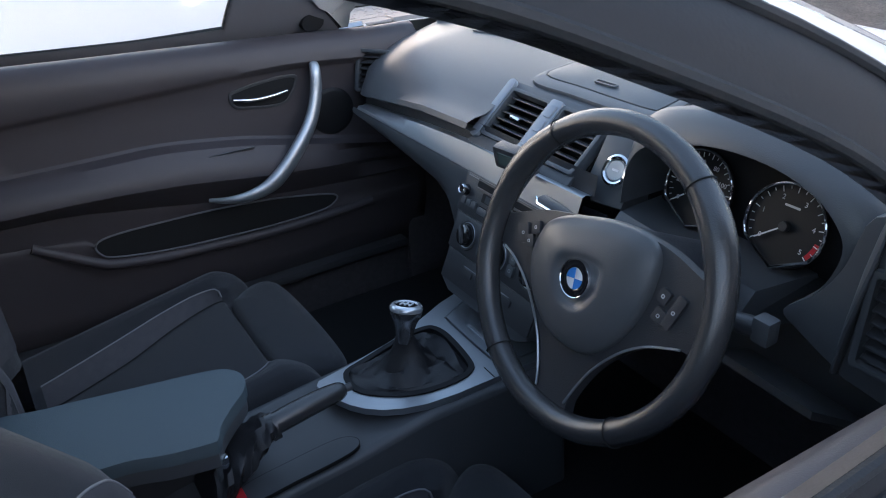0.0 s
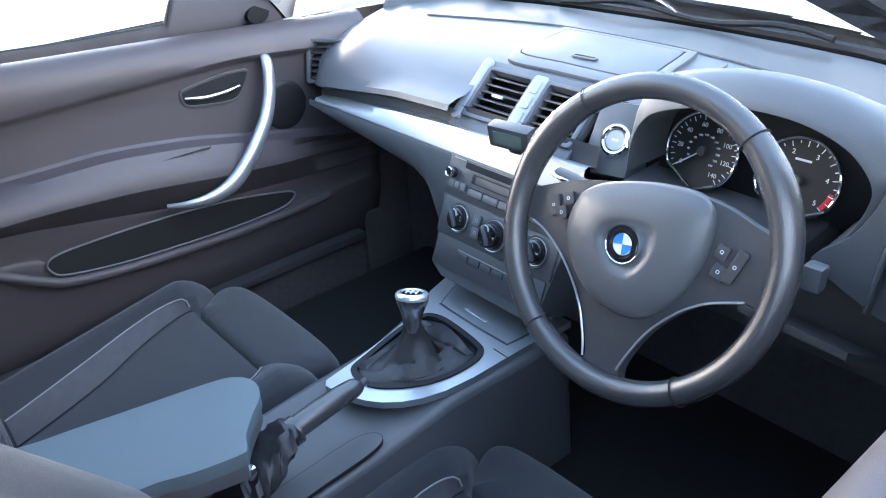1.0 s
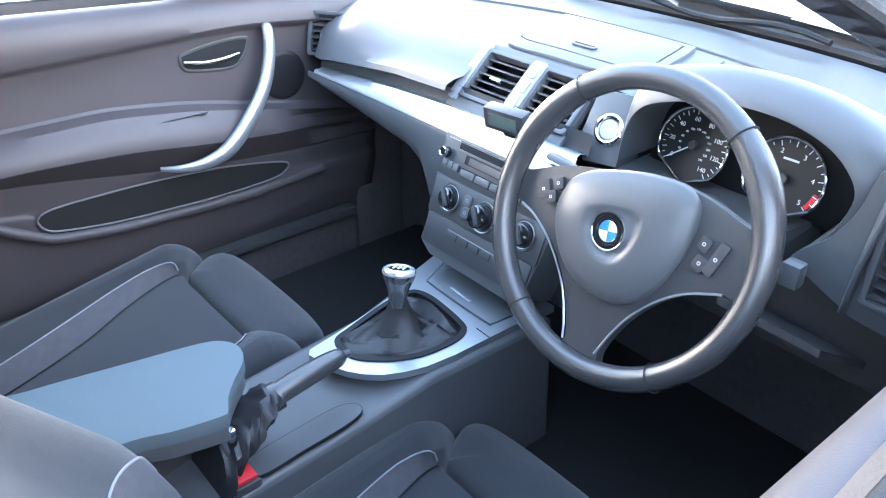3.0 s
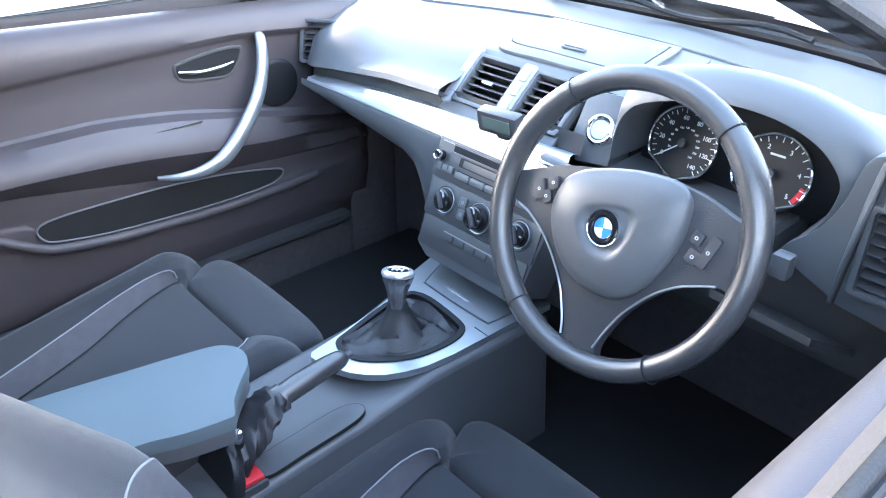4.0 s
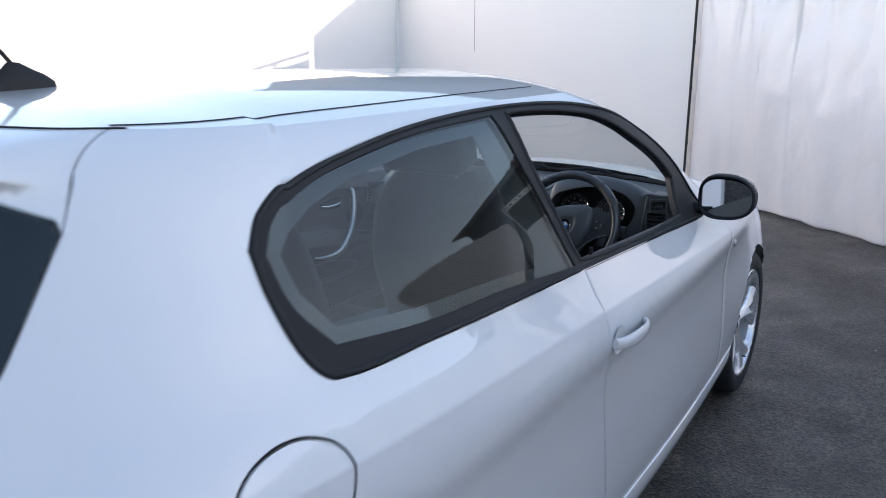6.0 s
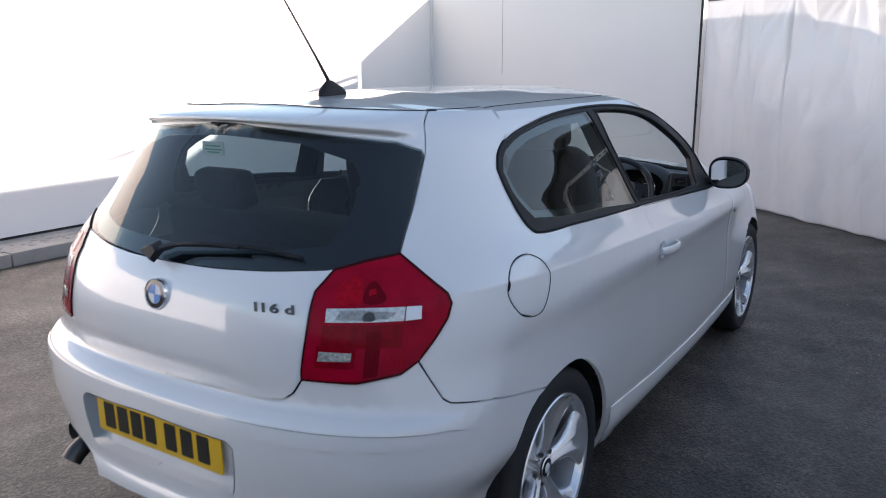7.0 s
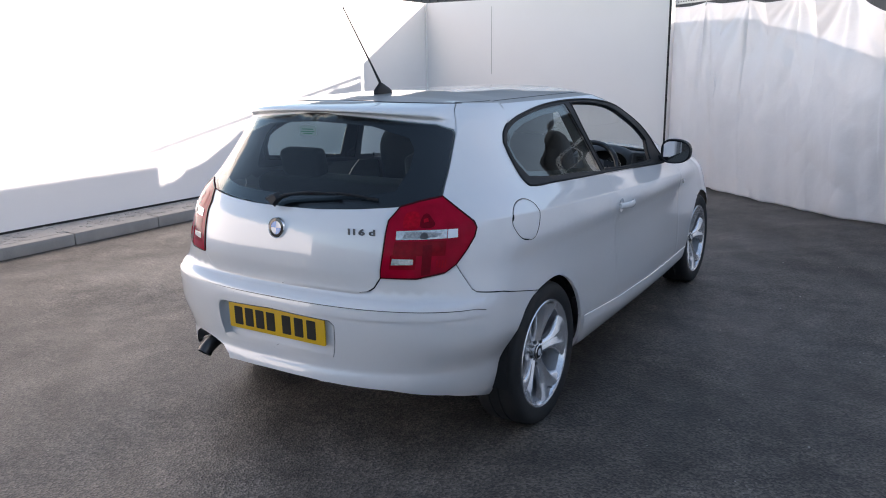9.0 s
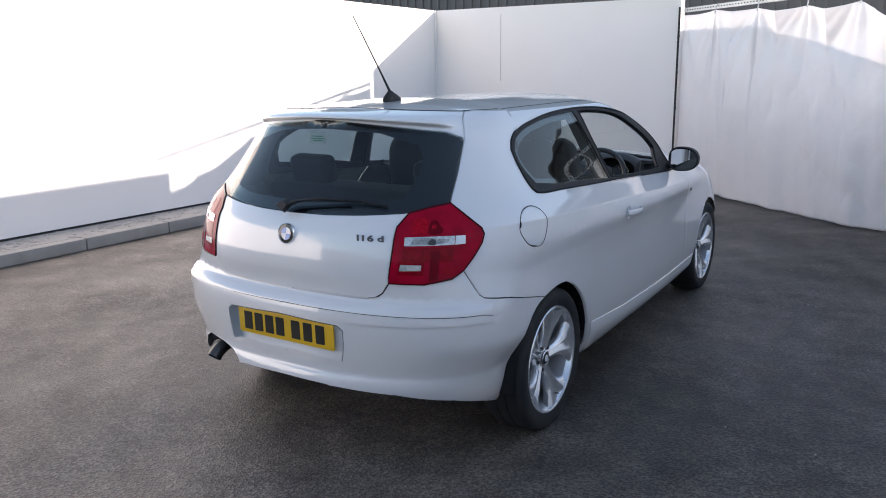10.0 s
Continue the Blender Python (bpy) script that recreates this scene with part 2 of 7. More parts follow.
cn.links.new(blend.outputs[0], cn.nodes["Material Output"].inputs["Surface"])
CLAD = mat("grey_cladding", (0.13, 0.13, 0.14), 0.5, vary=0.08, scale=2)
GREY_CLAD = mat("pale_grey_cladding", (0.78, 0.77, 0.78), 0.5, vary=0.08, scale=2)
# plain near-black for the wall's foot rail, the rail slots and the post
NEAR_BLACK = mat("near_black_matt", (0.02, 0.02, 0.02), 0.8, vary=0.3)
GALV = mat("galvanised_steel", (0.55, 0.55, 0.56), 0.45, metal=0.7, vary=0.1, scale=20)
WX, WH = -4.88, 2.52                                    # left wall face, wall height
CORNER, POLE = Vector((WX, 7.93, 0)), Vector((-0.82, 7.45, 0))


def build_ground():
    bm = bmesh.new()
    for v in ((-400, -400), (400, -400), (400, 400), (-400, 400)):
        bm.verts.new((*v, 0))
    bm.faces.new(bm.verts)
    tagged(link_mesh("ground", bm, ASPHALT, None), "dark grey worn tarmac yard with lighter patches", "ground", kind="structure")


def build_kerb():
    """Concrete kerb units along the foot of the left wall, with a rubble strip behind."""
    root = tagged(link_mesh("kerb_bed", box_bm((WX, -9, 0), (-4.46, 7.9, 0.108)), CONCRETE, None), "rough concrete strip behind the kerb", "kerb", kind="structure")
    k = 0
    y = -8.9
    while y < 7.0:
        part("kerb_stone", box_bm((-4.455, y, 0.0), (-4.33, y + 0.905, 0.112 + 0.004 * math.sin(k * 2.3)), 0.014, 2), CONCRETE, root)
        k, y = k + 1, y + 0.915
    bm = bmesh.new()
    rnd = random.Random(4)
    for _ in range(900):
        r = rnd.uniform(0.008, 0.028)
        bmesh.ops.create_icosphere(bm, subdivisions=1, radius=r, matrix=pose(rnd.uniform(WX + 0.04, -4.48), rnd.uniform(-3, 7.5), 0.107) @ Matrix.Diagonal((1, rnd.uniform(0.7, 1.6), 0.55, 1)))
    tagged(part("rubble", bm, CONCRETE, root, "loose grit and small stones"), kind="stuff")


def wall_slab(name, a, b, h0, h1, thick, z0, label, n_out):
    """Upright board wall from a to b, its face on the line, thickness away from the yard."""
    bm = bmesh.new()
    d = Vector(n_out) * thick
    lo = [Vector((p.x, p.y, z0)) for p in (a, b)]
    hi = [Vector((a.x, a.y, h0)), Vector((b.x, b.y, h1))]
    ring = [lo[0], lo[1], hi[1], hi[0]]
    vs = [bm.verts.new(p) for p in ring] + [bm.verts.new(p + d) for p in ring]
    for f in ((0, 1, 2, 3), (7, 6, 5, 4), (0, 4, 5, 1), (1, 5, 6, 2), (2, 6, 7, 3), (3, 7, 4, 0)):
        bm.faces.new([vs[i] for i in f])
    bmesh.ops.recalc_face_normals(bm, faces=bm.faces)
    return tagged(link_mesh(name, bm, WALL_PAINT, None, smooth=False), label, "wall", kind="structure")


def build_walls():
    w = wall_slab("wall_left", Vector((WX, -9, 0)), CORNER, WH, WH, 0.12, 0.13, "white painted board wall with a dark gap at its foot", (-1, 0, 0))
    part("foot_rail", box_bm((WX - 0.10, -9, 0), (WX - 0.004, 7.9, 0.128)), NEAR_BLACK, w, "dark base rail")
    w = wall_slab("wall_back", CORNER, POLE, WH, WH - 0.06, 0.1, 0.0, "white painted board wall in shade with panel joint", (0.117, 0.993, 0))
    d = (POLE - CORNER).normalized()
    q = CORNER + d * 1.28
    part("panel_joint", box_bm((-0.0018, -0.003, 1.42), (0.0018, 0.003, 2.40), m=Matrix.Translation(q) @ Matrix.Rotation(math.atan2(d.y, d.x), 4, "Z")), CLAD, w, "thin dark joint")
    part("corner_post", box_bm((0, -0.03, 0), (0.03, -0.002, WH), 0.003, 1, Matrix.Translation(CORNER) @ Matrix.Rotation(math.atan2(d.y, d.x), 4, "Z")), WALL_PAINT, w)
    # unseen wall, added to cast the shadow on the left wall and bounce light
    wall_slab("wall_right", Vector((2.95, -9, 0)), Vector((2.95, 4.90, 0)), 2.10, 2.206, 0.1, 0.0, "plain pale grey board wall", (1, 0, 0)).data.materials[0] = GREY_CLAD
    # unseen wall behind the camera, added dark so reflections there stay dark
    wr = wall_slab("wall_rear", Vector((WX, -9, 0)), Vector((2.95, -9, 0)), 2.143, 2.143, 0.1, 0.0, "dark grey metal wall", (0, -1, 0))
    wr.data.materials[0] = CLAD


def build_curtain():
    """White PVC sheet hung on hooks from a perforated rail, bellying and creased."""
    root = thing("hanging_curtain", "creased white plastic sheet hung on hooks from a steel rail", "curtain")
    a, b = POLE + Vector((0.05, -0.04, 0)), Vector((2.75, 4.62, 0))
    d = (b - a)
    L = d.length
    d.normalize()
    nrm = Vector((d.y, -d.x, 0))
    if nrm.y > 0:
        nrm = -nrm
    bm = bmesh.new()
    nu, nv = 320, 90
    hooks = [0.02, 0.66, 1.39, 2.12, 2.79, 3.80, 4.15, 4.50]
    tops = [2.225, 2.232, 2.205, 2.19, 2.17, 1.96, 1.915, 1.86]
    sag = [0.02, 0.03, 0.04, 0.05, 0.11, 0.07, 0.03]
    flop = [0.05, 0.16, 0.22, 0.24, 0.24, 0.20, 0.10]

    def span(u):
        k = max(0, min(len(hooks) - 2, sum(1 for q in hooks if q <= u) - 1))
        return k, (u - hooks[k]) / (hooks[k + 1] - hooks[k])

    def topz(u):
        k, f = span(u)
        dip = sag[k] * (1 - abs(2 * f - 1) ** 1.25)
        return tops[k] + (tops[k + 1] - tops[k]) * f - dip
    grid = []
    for i in range(nu + 1):
        u = L * i / nu
        k, f = span(u)
        near = min(f, 1 - f) * (hooks[k + 1] - hooks[k])
        hk = hooks[k] if f < 0.5 else hooks[k + 1]
        col = []
        for j in range(nv + 1):
            v = j / nv
            z = 0.02 + 0.012 * math.sin(u * 2.1) + (topz(u) - 0.02) * v
            down = max(0.0, 2.2 - z)
            # folds fan out from each hook and die away towards the ground
            ang = (u - hk) / (0.10 + down)
            fan = 0.024 * math.cos(ang * 13 + k * 1.3) * math.exp(-abs(ang) * 1.2) * math.exp(-down * 0.9) * min(1, down * 4)
            pinch = 0.035 * math.exp(-(near / 0.10) ** 2) * math.exp(-down * 1.6)
            fold = 0.070 * noise.noise(Vector((u * 1.9, z * 0.30, 0.5))) + 0.030 * noise.noise(Vector((u * 4.6, z * 0.7, 4.5)))
            wrk = 0.020 * noise.noise(Vector((u * 3.5 + z * 1.2, z * 2.2 - u * 0.8, 7.7))) + 0.006 * noise.noise(Vector((u * 9, z * 6, 2.2)))
            crumple = 0.030 * abs(noise.noise(Vector((u * 2.1 + z * 0.9, z * 1.5 - u * 0.6, 3.1)))) + 0.016 * abs(noise.noise(Vector((u * 4.6 - z * 1.3, z * 3.1 + u * 1.2, 9.4))))
            # the slack top edge hangs forward between the hooks in sharp triangles
            fall = flop[k] * max(0.0, (1 - abs(2 * f - 1)) - max(0.0, topz(u) - z) / (0.14 + flop[k]))
            belly = 0.08 * math.sin(math.pi * (1 - v)) + 0.6 * fall
            col.append(bm.verts.new(a + d * u + nrm * min(1.0, u / 0.35) * (fold * min(1, down * 2.5 + 0.1) + fan + pinch + (wrk + crumple) * min(1, down * 3) + belly) + Vector((0, 0, z))))
        grid.append(col)
    for i in range(nu):
        for j in range(nv):
            bm.faces.new((grid[i][j], grid[i + 1][j], grid[i + 1][j + 1], grid[i][j + 1]))
    sheet = link_mesh("sheet", bm, CURTAIN, root)
    so = sheet.modifiers.new("thick", "SOLIDIFY")
    so.thickness = 0.002
    m = Matrix.Translation(a) @ Matrix.Rotation(math.atan2(d.y, d.x), 4, "Z")
    part("rail", join_bm(box_bm((0, 0.0, 2.265), (L, 0.004, 2.315), m=m), box_bm((0, 0.0, 2.261), (L, 0.04, 2.265), m=m)), GALV, root, "perforated galvanised angle rail")
    bm = bmesh.new()
    k = 0.06
    while k < L:
        t = box_bm((k, -0.003, 2.282), (k + 0.022, -0.0005, 2.294), m=m)
        tmp = bpy.data.meshes.new("t")
        t.to_mesh(tmp)
        t.free()
        bm.from_mesh(tmp)
        k += 0.05
    tagged(part("rail_slot", bm, NEAR_BLACK, root, "row of dark slots"), kind="stuff")
    for u, zt in zip(hooks, tops):
        part("hook", tube_bm([a + d * u + Vector((0, 0, 2.32)), a + d * u + nrm * 0.03 + Vector((0, 0, 2.28)), a + d * u + nrm * 0.045 + Vector((0, 0, zt - 0.03))], 0.006, 6), GALV, root, "bent steel hook")
    p = thing("steel_post", "thin dark post with clips between board wall and curtain", "post", loc=POLE)
    part("upright", box_bm((-0.011, -0.080, 0), (0.011, -0.055, 2.33), 0.003, 1), NEAR_BLACK, p)
    for z in (0.5, 1.05, 1.5, 1.95):
        part("clip", box_bm((-0.006, -0.102, z), (0.022, -0.081, z + 0.04), 0.005, 1), NEAR_BLACK, p)


def build_curtain_shade():
    """Unseen wall added behind the curtain; it shades all but the curtain's upper edge from the sun."""
    a, b = POLE + Vector((0.02, -0.02, 0)), Vector((2.75, 4.62, 0))
    d = (b - a).normalized()
    out = Vector((-d.y, d.x, 0))
    at = lambda u: a + d * u + out * 0.5
    # top heights follow the edge of the sunlit band on the curtain
    for k, (u0, u1, h0, h1) in enumerate(((0.2, 1.75, 2.16, 2.16), (1.75, 5.2, 2.16, 1.37))):
        wall_slab("wall_beyond_%d" % (k + 1), at(u0), at(u1), h0, h1, 0.1, 0.0, "unseen board wall added behind the curtain to shade it", out)


def build_building():
    """Grey clad shed beyond the walls; its ribs show over the wall tops."""
    root = thing("clad_building", "dark grey ribbed metal building beyond the walls", "building", loc=(0, 15, 0))
    part("wall", box_bm((-14, 0, 0), (9, 6, 5.6)), CLAD, root)
    for k in range(92):
        x = -13.9 + 0.25 * k
        part("rib", box_bm((x, -0.04, 0), (x + 0.09, -0.002, 5.6)), CLAD, root)
    part("roof", box_bm((-14.2, -0.3, 5.604), (9.2, 6.2, 5.75), 0.02, 1), CLAD, root)


build_ground()
build_kerb()
build_walls()
build_curtain()
build_curtain_shade()
build_building()


def pebbles():
    """Pale grit lying loose on the tarmac."""
    rnd = random.Random(5)
    bm = bmesh.new()
    for _ in range(60):
        r = rnd.uniform(0.003, 0.007)
        m = Matrix.Translation((rnd.uniform(1.15, 3.6), rnd.uniform(-1.6, 3.6), r * 0.6)) @ Matrix.Rotation(rnd.uniform(0, 6), 4, "Z") @ Matrix.Diagonal((r, r * 0.8, r * 0.7, 1))
        bmesh.ops.create_icosphere(bm, subdivisions=1, radius=1, matrix=m)
    ob = link_mesh("grit", bm, mat("pale_grit", (0.42, 0.40, 0.37), 0.8, vary=0.4, scale=40), None)
    tagged(ob, "pale loose grit scattered on the dark tarmac", "grit", kind="stuff")


pebbles()


# ---- car: body surface as horizontal slices, S(s, z); y = 0 at the rear axle, x to the driver's side ----
def pchip(xs, ys):
    """Smooth monotone curve through points, as a dense table."""
    xs, ys = np.array(xs, float), np.array(ys, float)
    h, d = np.diff(xs), np.diff(ys) / np.diff(xs)
    m = np.zeros_like(ys)
    m[0], m[-1] = d[0], d[-1]
    for i in range(1, len(xs) - 1):
        m[i] = 0 if d[i - 1] * d[i] <= 0 else 2 * d[i - 1] * d[i] / (d[i - 1] + d[i])
    tx = np.linspace(xs[0], xs[-1], 900)
    k = np.clip(np.searchsorted(xs, tx) - 1, 0, len(h) - 1)
    t = (tx - xs[k]) / h[k]
    ty = (2 * t**3 - 3 * t**2 + 1) * ys[k] + (t**3 - 2 * t**2 + t) * h[k] * m[k] + (-2 * t**3 + 3 * t**2) * ys[k + 1] + (t**3 - t**2) * h[k] * m[k + 1]
    return lambda q: np.interp(q, tx, ty)


half_w = pchip([0.17, 0.22, 0.27, 0.33, 0.42, 0.55, 0.68, 0.77, 0.835, 0.856, 0.93, 1.0, 1.05, 1.15, 1.25, 1.33, 1.36, 1.385],
               [0.76, 0.815, 0.842, 0.856, 0.862, 0.858, 0.853, 0.858, 0.8675, 0.8645, 0.83, 0.788, 0.764, 0.722, 0.674, 0.632, 0.608, 0.574])
rear_y = pchip([0.17, 0.24, 0.30, 0.345, 0.372, 0.405, 0.45, 0.58, 0.655, 0.672, 0.69, 0.785, 0.81, 0.93, 0.985, 1.0, 1.1, 1.2, 1.28, 1.302, 1.312, 1.325, 1.34, 1.355, 1.385],
               [-0.70, -0.77, -0.808, -0.818, -0.812, -0.799, -0.801, -0.809, -0.80, -0.785, -0.738, -0.758, -0.757, -0.735, -0.705, -0.695, -0.625, -0.55, -0.485, -0.468, -0.492, -0.510, -0.505, -0.47, -0.27])
rear_plain = pchip([0.17, 0.24, 0.30, 0.345, 0.372, 0.405, 0.45, 0.58, 0.655, 0.672, 0.69, 0.785, 0.81, 0.93, 0.985, 1.0, 1.1, 1.2, 1.28, 1.302, 1.33, 1.36, 1.385],
                   [-0.70, -0.77, -0.808, -0.818, -0.812, -0.799, -0.801, -0.809, -0.80, -0.785, -0.738, -0.758, -0.757, -0.735, -0.705, -0.695, -0.625, -0.55, -0.485, -0.463, -0.425, -0.36, -0.27])
side_y = pchip([0.17, 0.42, 0.64, 0.8, 0.97, 1.1, 1.3, 1.385], [-0.27, -0.36, -0.38, -0.275, -0.18, -0.105, 0.0, 0.045])
front_y = pchip([0.94, 1.0, 1.1, 1.2, 1.3, 1.36, 1.385], [2.34, 2.24, 2.03, 1.80, 1.53, 1.34, 1.24])
front_d = pchip([0.94, 1.0, 1.1, 1.2, 1.3, 1.385], [0.38, 0.37, 0.33, 0.28, 0.24, 0.20])
tail_taper = pchip([0.17, 0.66, 0.80, 0.95, 1.36], [0.05, 0.03, 0.07, 0.085, 0.06])
nose_taper = pchip([0.17, 0.8, 1.0, 1.36], [0.03, 0.03, 0.05, 0.10])
tail_arch = pchip([0.0, 1.0, 1.15, 1.302, 1.325, 1.34, 1.355, 1.40], [0.0, 0.0, 0.012, 0.054, 0.043, 0.036, 0.029, 0.012])
AR, LS, AF, NR, NF = 1.15, 2.2, 0.75, 2.4, 2.6
arc_th = np.linspace(0, math.pi / 2, 600)
_x, _y = 0.86 * np.sin(arc_th) ** (2 / NR), 0.42 * (1 - np.cos(arc_th) ** (2 / NR))
arc_s = np.concatenate([[0], np.cumsum(np.hypot(np.diff(_x), np.diff(_y)))])
arc_s = arc_s / arc_s[-1] * AR
SOUTER = AR + LS + AF
SHELL_TOP = 1.376


def crease_z(y):
    """Height of the shoulder crease along the side."""
    return np.interp(y, [-0.5, -0.28, -0.08, 0.2, 0.8, 1.4, 2.0, 2.6], [0.966, 0.965, 0.953, 0.942, 0.912, 0.886, 0.862, 0.835])


def width_at(y, z):
    d = z - crease_z(y)
    ridge = 0.011 * np.interp(y, [-0.5, -0.38, 1.9, 2.5], [0.0, 1.0, 1.0, 0.0]) * (np.exp(d / 0.045) if d < 0 else np.exp(-d / 0.06))
    low = np.clip((0.54 - z) / 0.16, 0, 1)
    rearward = np.clip((-0.10 - y) / 0.22, 0, 1)
    tuck = 0.062 * low * low * (3 - 2 * low) * rearward * rearward * (3 - 2 * rearward)
    shift = 0.062 * np.clip(0.8 - y, -0.6, 1.3) * np.exp(-((z - 1.0) / 0.14) ** 2)
    w = half_w(z - shift)
    w = w * (1 - tail_taper(z) * np.clip(0.25 - y, 0, None) ** 1.5 - nose_taper(z) * np.clip(y - 1.2, 0, None) ** 2)
    flare = (0.016 * np.exp(-((y / 0.36) ** 2)) + 0.028 * np.exp(-(((y - 2.66) / 0.40) ** 2))) * np.exp(-((z - 0.55) / 0.16) ** 2)
    over = np.clip((z - 0.70) / 0.24, 0, 1) * np.clip((y - 2.02) / 0.7, 0, 1)
    return w + flare + ridge - tuck - 0.13 * over * over


def S(s, z):
    """Point of the body's right half: s runs from the tail's middle round the corner, along the side, to the windscreen's middle."""
    fade = min(1.0, max(0.0, (s - 0.75) / 0.11))
    fade = fade * fade * (3 - 2 * fade)
    yr = rear_y(z) + fade * (rear_plain(z) - rear_y(z))
    dr = side_y(z) - yr
    zz = max(z, 0.94)
    yf, df = front_y(zz), front_d(zz)
    y0, y1 = yr + dr, yf - df
    if s <= AR:
        th = np.interp(s, arc_s, arc_th)
        y = yr + dr * (1 - max(math.cos(th), 0) ** (2 / NR))
        x = width_at(y, z) * max(math.sin(th), 0) ** (2 / NR)
        return np.array((x, y, z + tail_arch(z) * max(0.0, 1 - (x / 0.70) ** 2)))
    if s <= AR + LS:
        y = y0 + (y1 - y0) * (s - AR) / LS
        return np.array((width_at(y, z), y, z))
    th = (s - AR - LS) / AF * math.pi / 2
    y = yf - df * (1 - math.sin(th) ** (2 / NF))
    return np.array((width_at(y, z) * max(math.cos(th), 0) ** (2 / NF), y, z))


def S_normal(s, z):
    e = 0.004
    s0, s1 = max(s - e, 0.0), min(s + e, SOUTER)
    a, b = S(s1, z) - S(s0, z), S(s, z + e) - S(s, z - e)
    n = np.cross(a, b)
    L = np.linalg.norm(n)
    n = n / L if L > 1e-12 else np.array((1.0, 0, 0))
    if s < 0.03:
        n[0] = 0
    return n / np.linalg.norm(n)


def s_of_y(y, z):
    """s on the side at length y."""
    lo, hi = 0.25, SOUTER
    for _ in range(40):
        mid = (lo + hi) / 2
        if S(mid, z)[1] < y:
            lo = mid
        else:
            hi = mid
    return (lo + hi) / 2


def s_of_x(x, z):
    """s on the tail at half width x."""
    lo, hi = 0.0, AR
    for _ in range(40):
        mid = (lo + hi) / 2
        if S(mid, z)[0] < x:
            lo = mid
        else:
            hi = mid
    return (lo + hi) / 2


# ---- car: panels cut out of the surface ----
import functools
from mathutils import geometry as geo


def dense(poly, step=0.022, closed=True):
    out = []
    n = len(poly)
    for i in range(n if closed else n - 1):
        a, b = np.array(poly[i], float), np.array(poly[(i + 1) % n], float)
        k = max(1, int(np.hypot(*(b - a)) / step))
        out += [tuple(a + (b - a) * j / k) for j in range(k)]
    if not closed:
        out.append(tuple(poly[-1]))
    return out


def smooth_poly(pts, n=5):
    """Closed smooth outline through 2D points."""
    m = len(pts)
    out = []
    for i in range(m):
        a, b, c, d = [np.array(pts[(i + k) % m], float) for k in (-1, 0, 1, 2)]
        for k in range(n):
            t = k / n
            out.append(tuple(0.5 * (2 * b + (c - a) * t + (2 * a - 5 * b + 4 * c - d) * t * t + (3 * b - a - 3 * c + d) * t**3)))
    return out


def inside(poly, x, y):
    hit = False
    j = len(poly) - 1
    for i in range(len(poly)):
        xi, yi = poly[i]
        xj, yj = poly[j]
        if (yi > y) != (yj > y) and x < (xj - xi) * (y - yi) / (yj - yi) + xi:
            hit = not hit
        j = i
    return hit


def to_s(yz):
    return [(s_of_y(y, z), z) for y, z in dense(yz, 0.03)]


def offset_poly(poly, d):
    """Move a closed outline inwards (d > 0) by a fixed distance."""
    area = sum(a[0] * b[1] - b[0] * a[1] for a, b in zip(poly, poly[1:] + poly[:1]))
    sg = 1 if area > 0 else -1
    out = []
    n = len(poly)
    for i in range(n):
        a, b, c = np.array(poly[i - 1]), np.array(poly[i]), np.array(poly[(i + 1) % n])
        t = (b - a) / (np.linalg.norm(b - a) + 1e-9) + (c - b) / (np.linalg.norm(c - b) + 1e-9)
        t = t / (np.linalg.norm(t) + 1e-9)
        out.append(tuple(b + sg * d * np.array((-t[1], t[0]))))
    return out


# outlines along the side in (y, z)
DLO_YZ = [(-0.055, 1.048), (-0.09, 1.08), (-0.108, 1.16), (-0.106, 1.225), (-0.07, 1.265), (0.0, 1.298), (0.13, 1.327), (0.36, 1.354), (0.68, 1.366),
          (1.02, 1.357), (1.27, 1.324), (1.45, 1.270), (1.61, 1.190), (1.74, 1.090), (1.82, 1.0), (1.87, 0.945), (1.732, 0.947), (1.256, 0.974), (0.773, 1.002), (0.45, 1.019), (0.171, 1.035)]
QUARTER_YZ = [(-0.028, 1.085), (-0.075, 1.15), (-0.083, 1.215), (-0.05, 1.252), (0.02, 1.285), (0.14, 1.312), (0.36, 1.338), (0.657, 1.349), (0.70, 1.20), (0.758, 1.016), (0.45, 1.045), (0.171, 1.062)]
OPEN_YZ = [(0.722, 1.346), (0.795, 1.347), (0.974, 1.338), (1.16, 1.315), (1.28, 1.282), (1.38, 1.240), (1.53, 1.165), (1.625, 1.095), (1.60, 1.03), (1.588, 0.985), (1.369, 0.988), (0.986, 1.009), (0.795, 1.024), (0.74, 1.20)]
LAMP = [(0.544, 0.765), (0.698, 0.764), (0.811, 0.786), (0.849, 0.815), (0.882, 0.868), (0.904, 0.91), (0.909, 0.943), (0.896, 0.966), (0.841, 1.009), (0.782, 1.056), (0.692, 1.042), (0.606, 1.023), (0.561, 0.974), (0.551, 0.864)]
TAILGATE = [(-0.02, 0.694), (0.216, 0.697), (0.42, 0.696), (0.468, 0.704), (0.5, 0.72), (0.528, 0.748), (0.544, 0.765), (0.551, 0.864), (0.561, 0.974), (0.606, 1.023), (0.396, 1.011), (0.204, 1.004), (-0.02, 1.002)]
REAR_GLASS = [(-0.02, 1.002), (0.204, 1.004), (0.396, 1.011), (0.606, 1.023), (0.692, 1.042), (0.782, 1.056), (0.815, 1.144), (0.849, 1.261), (0.837, 1.274), (0.756, 1.288), (-0.02, 1.302)]
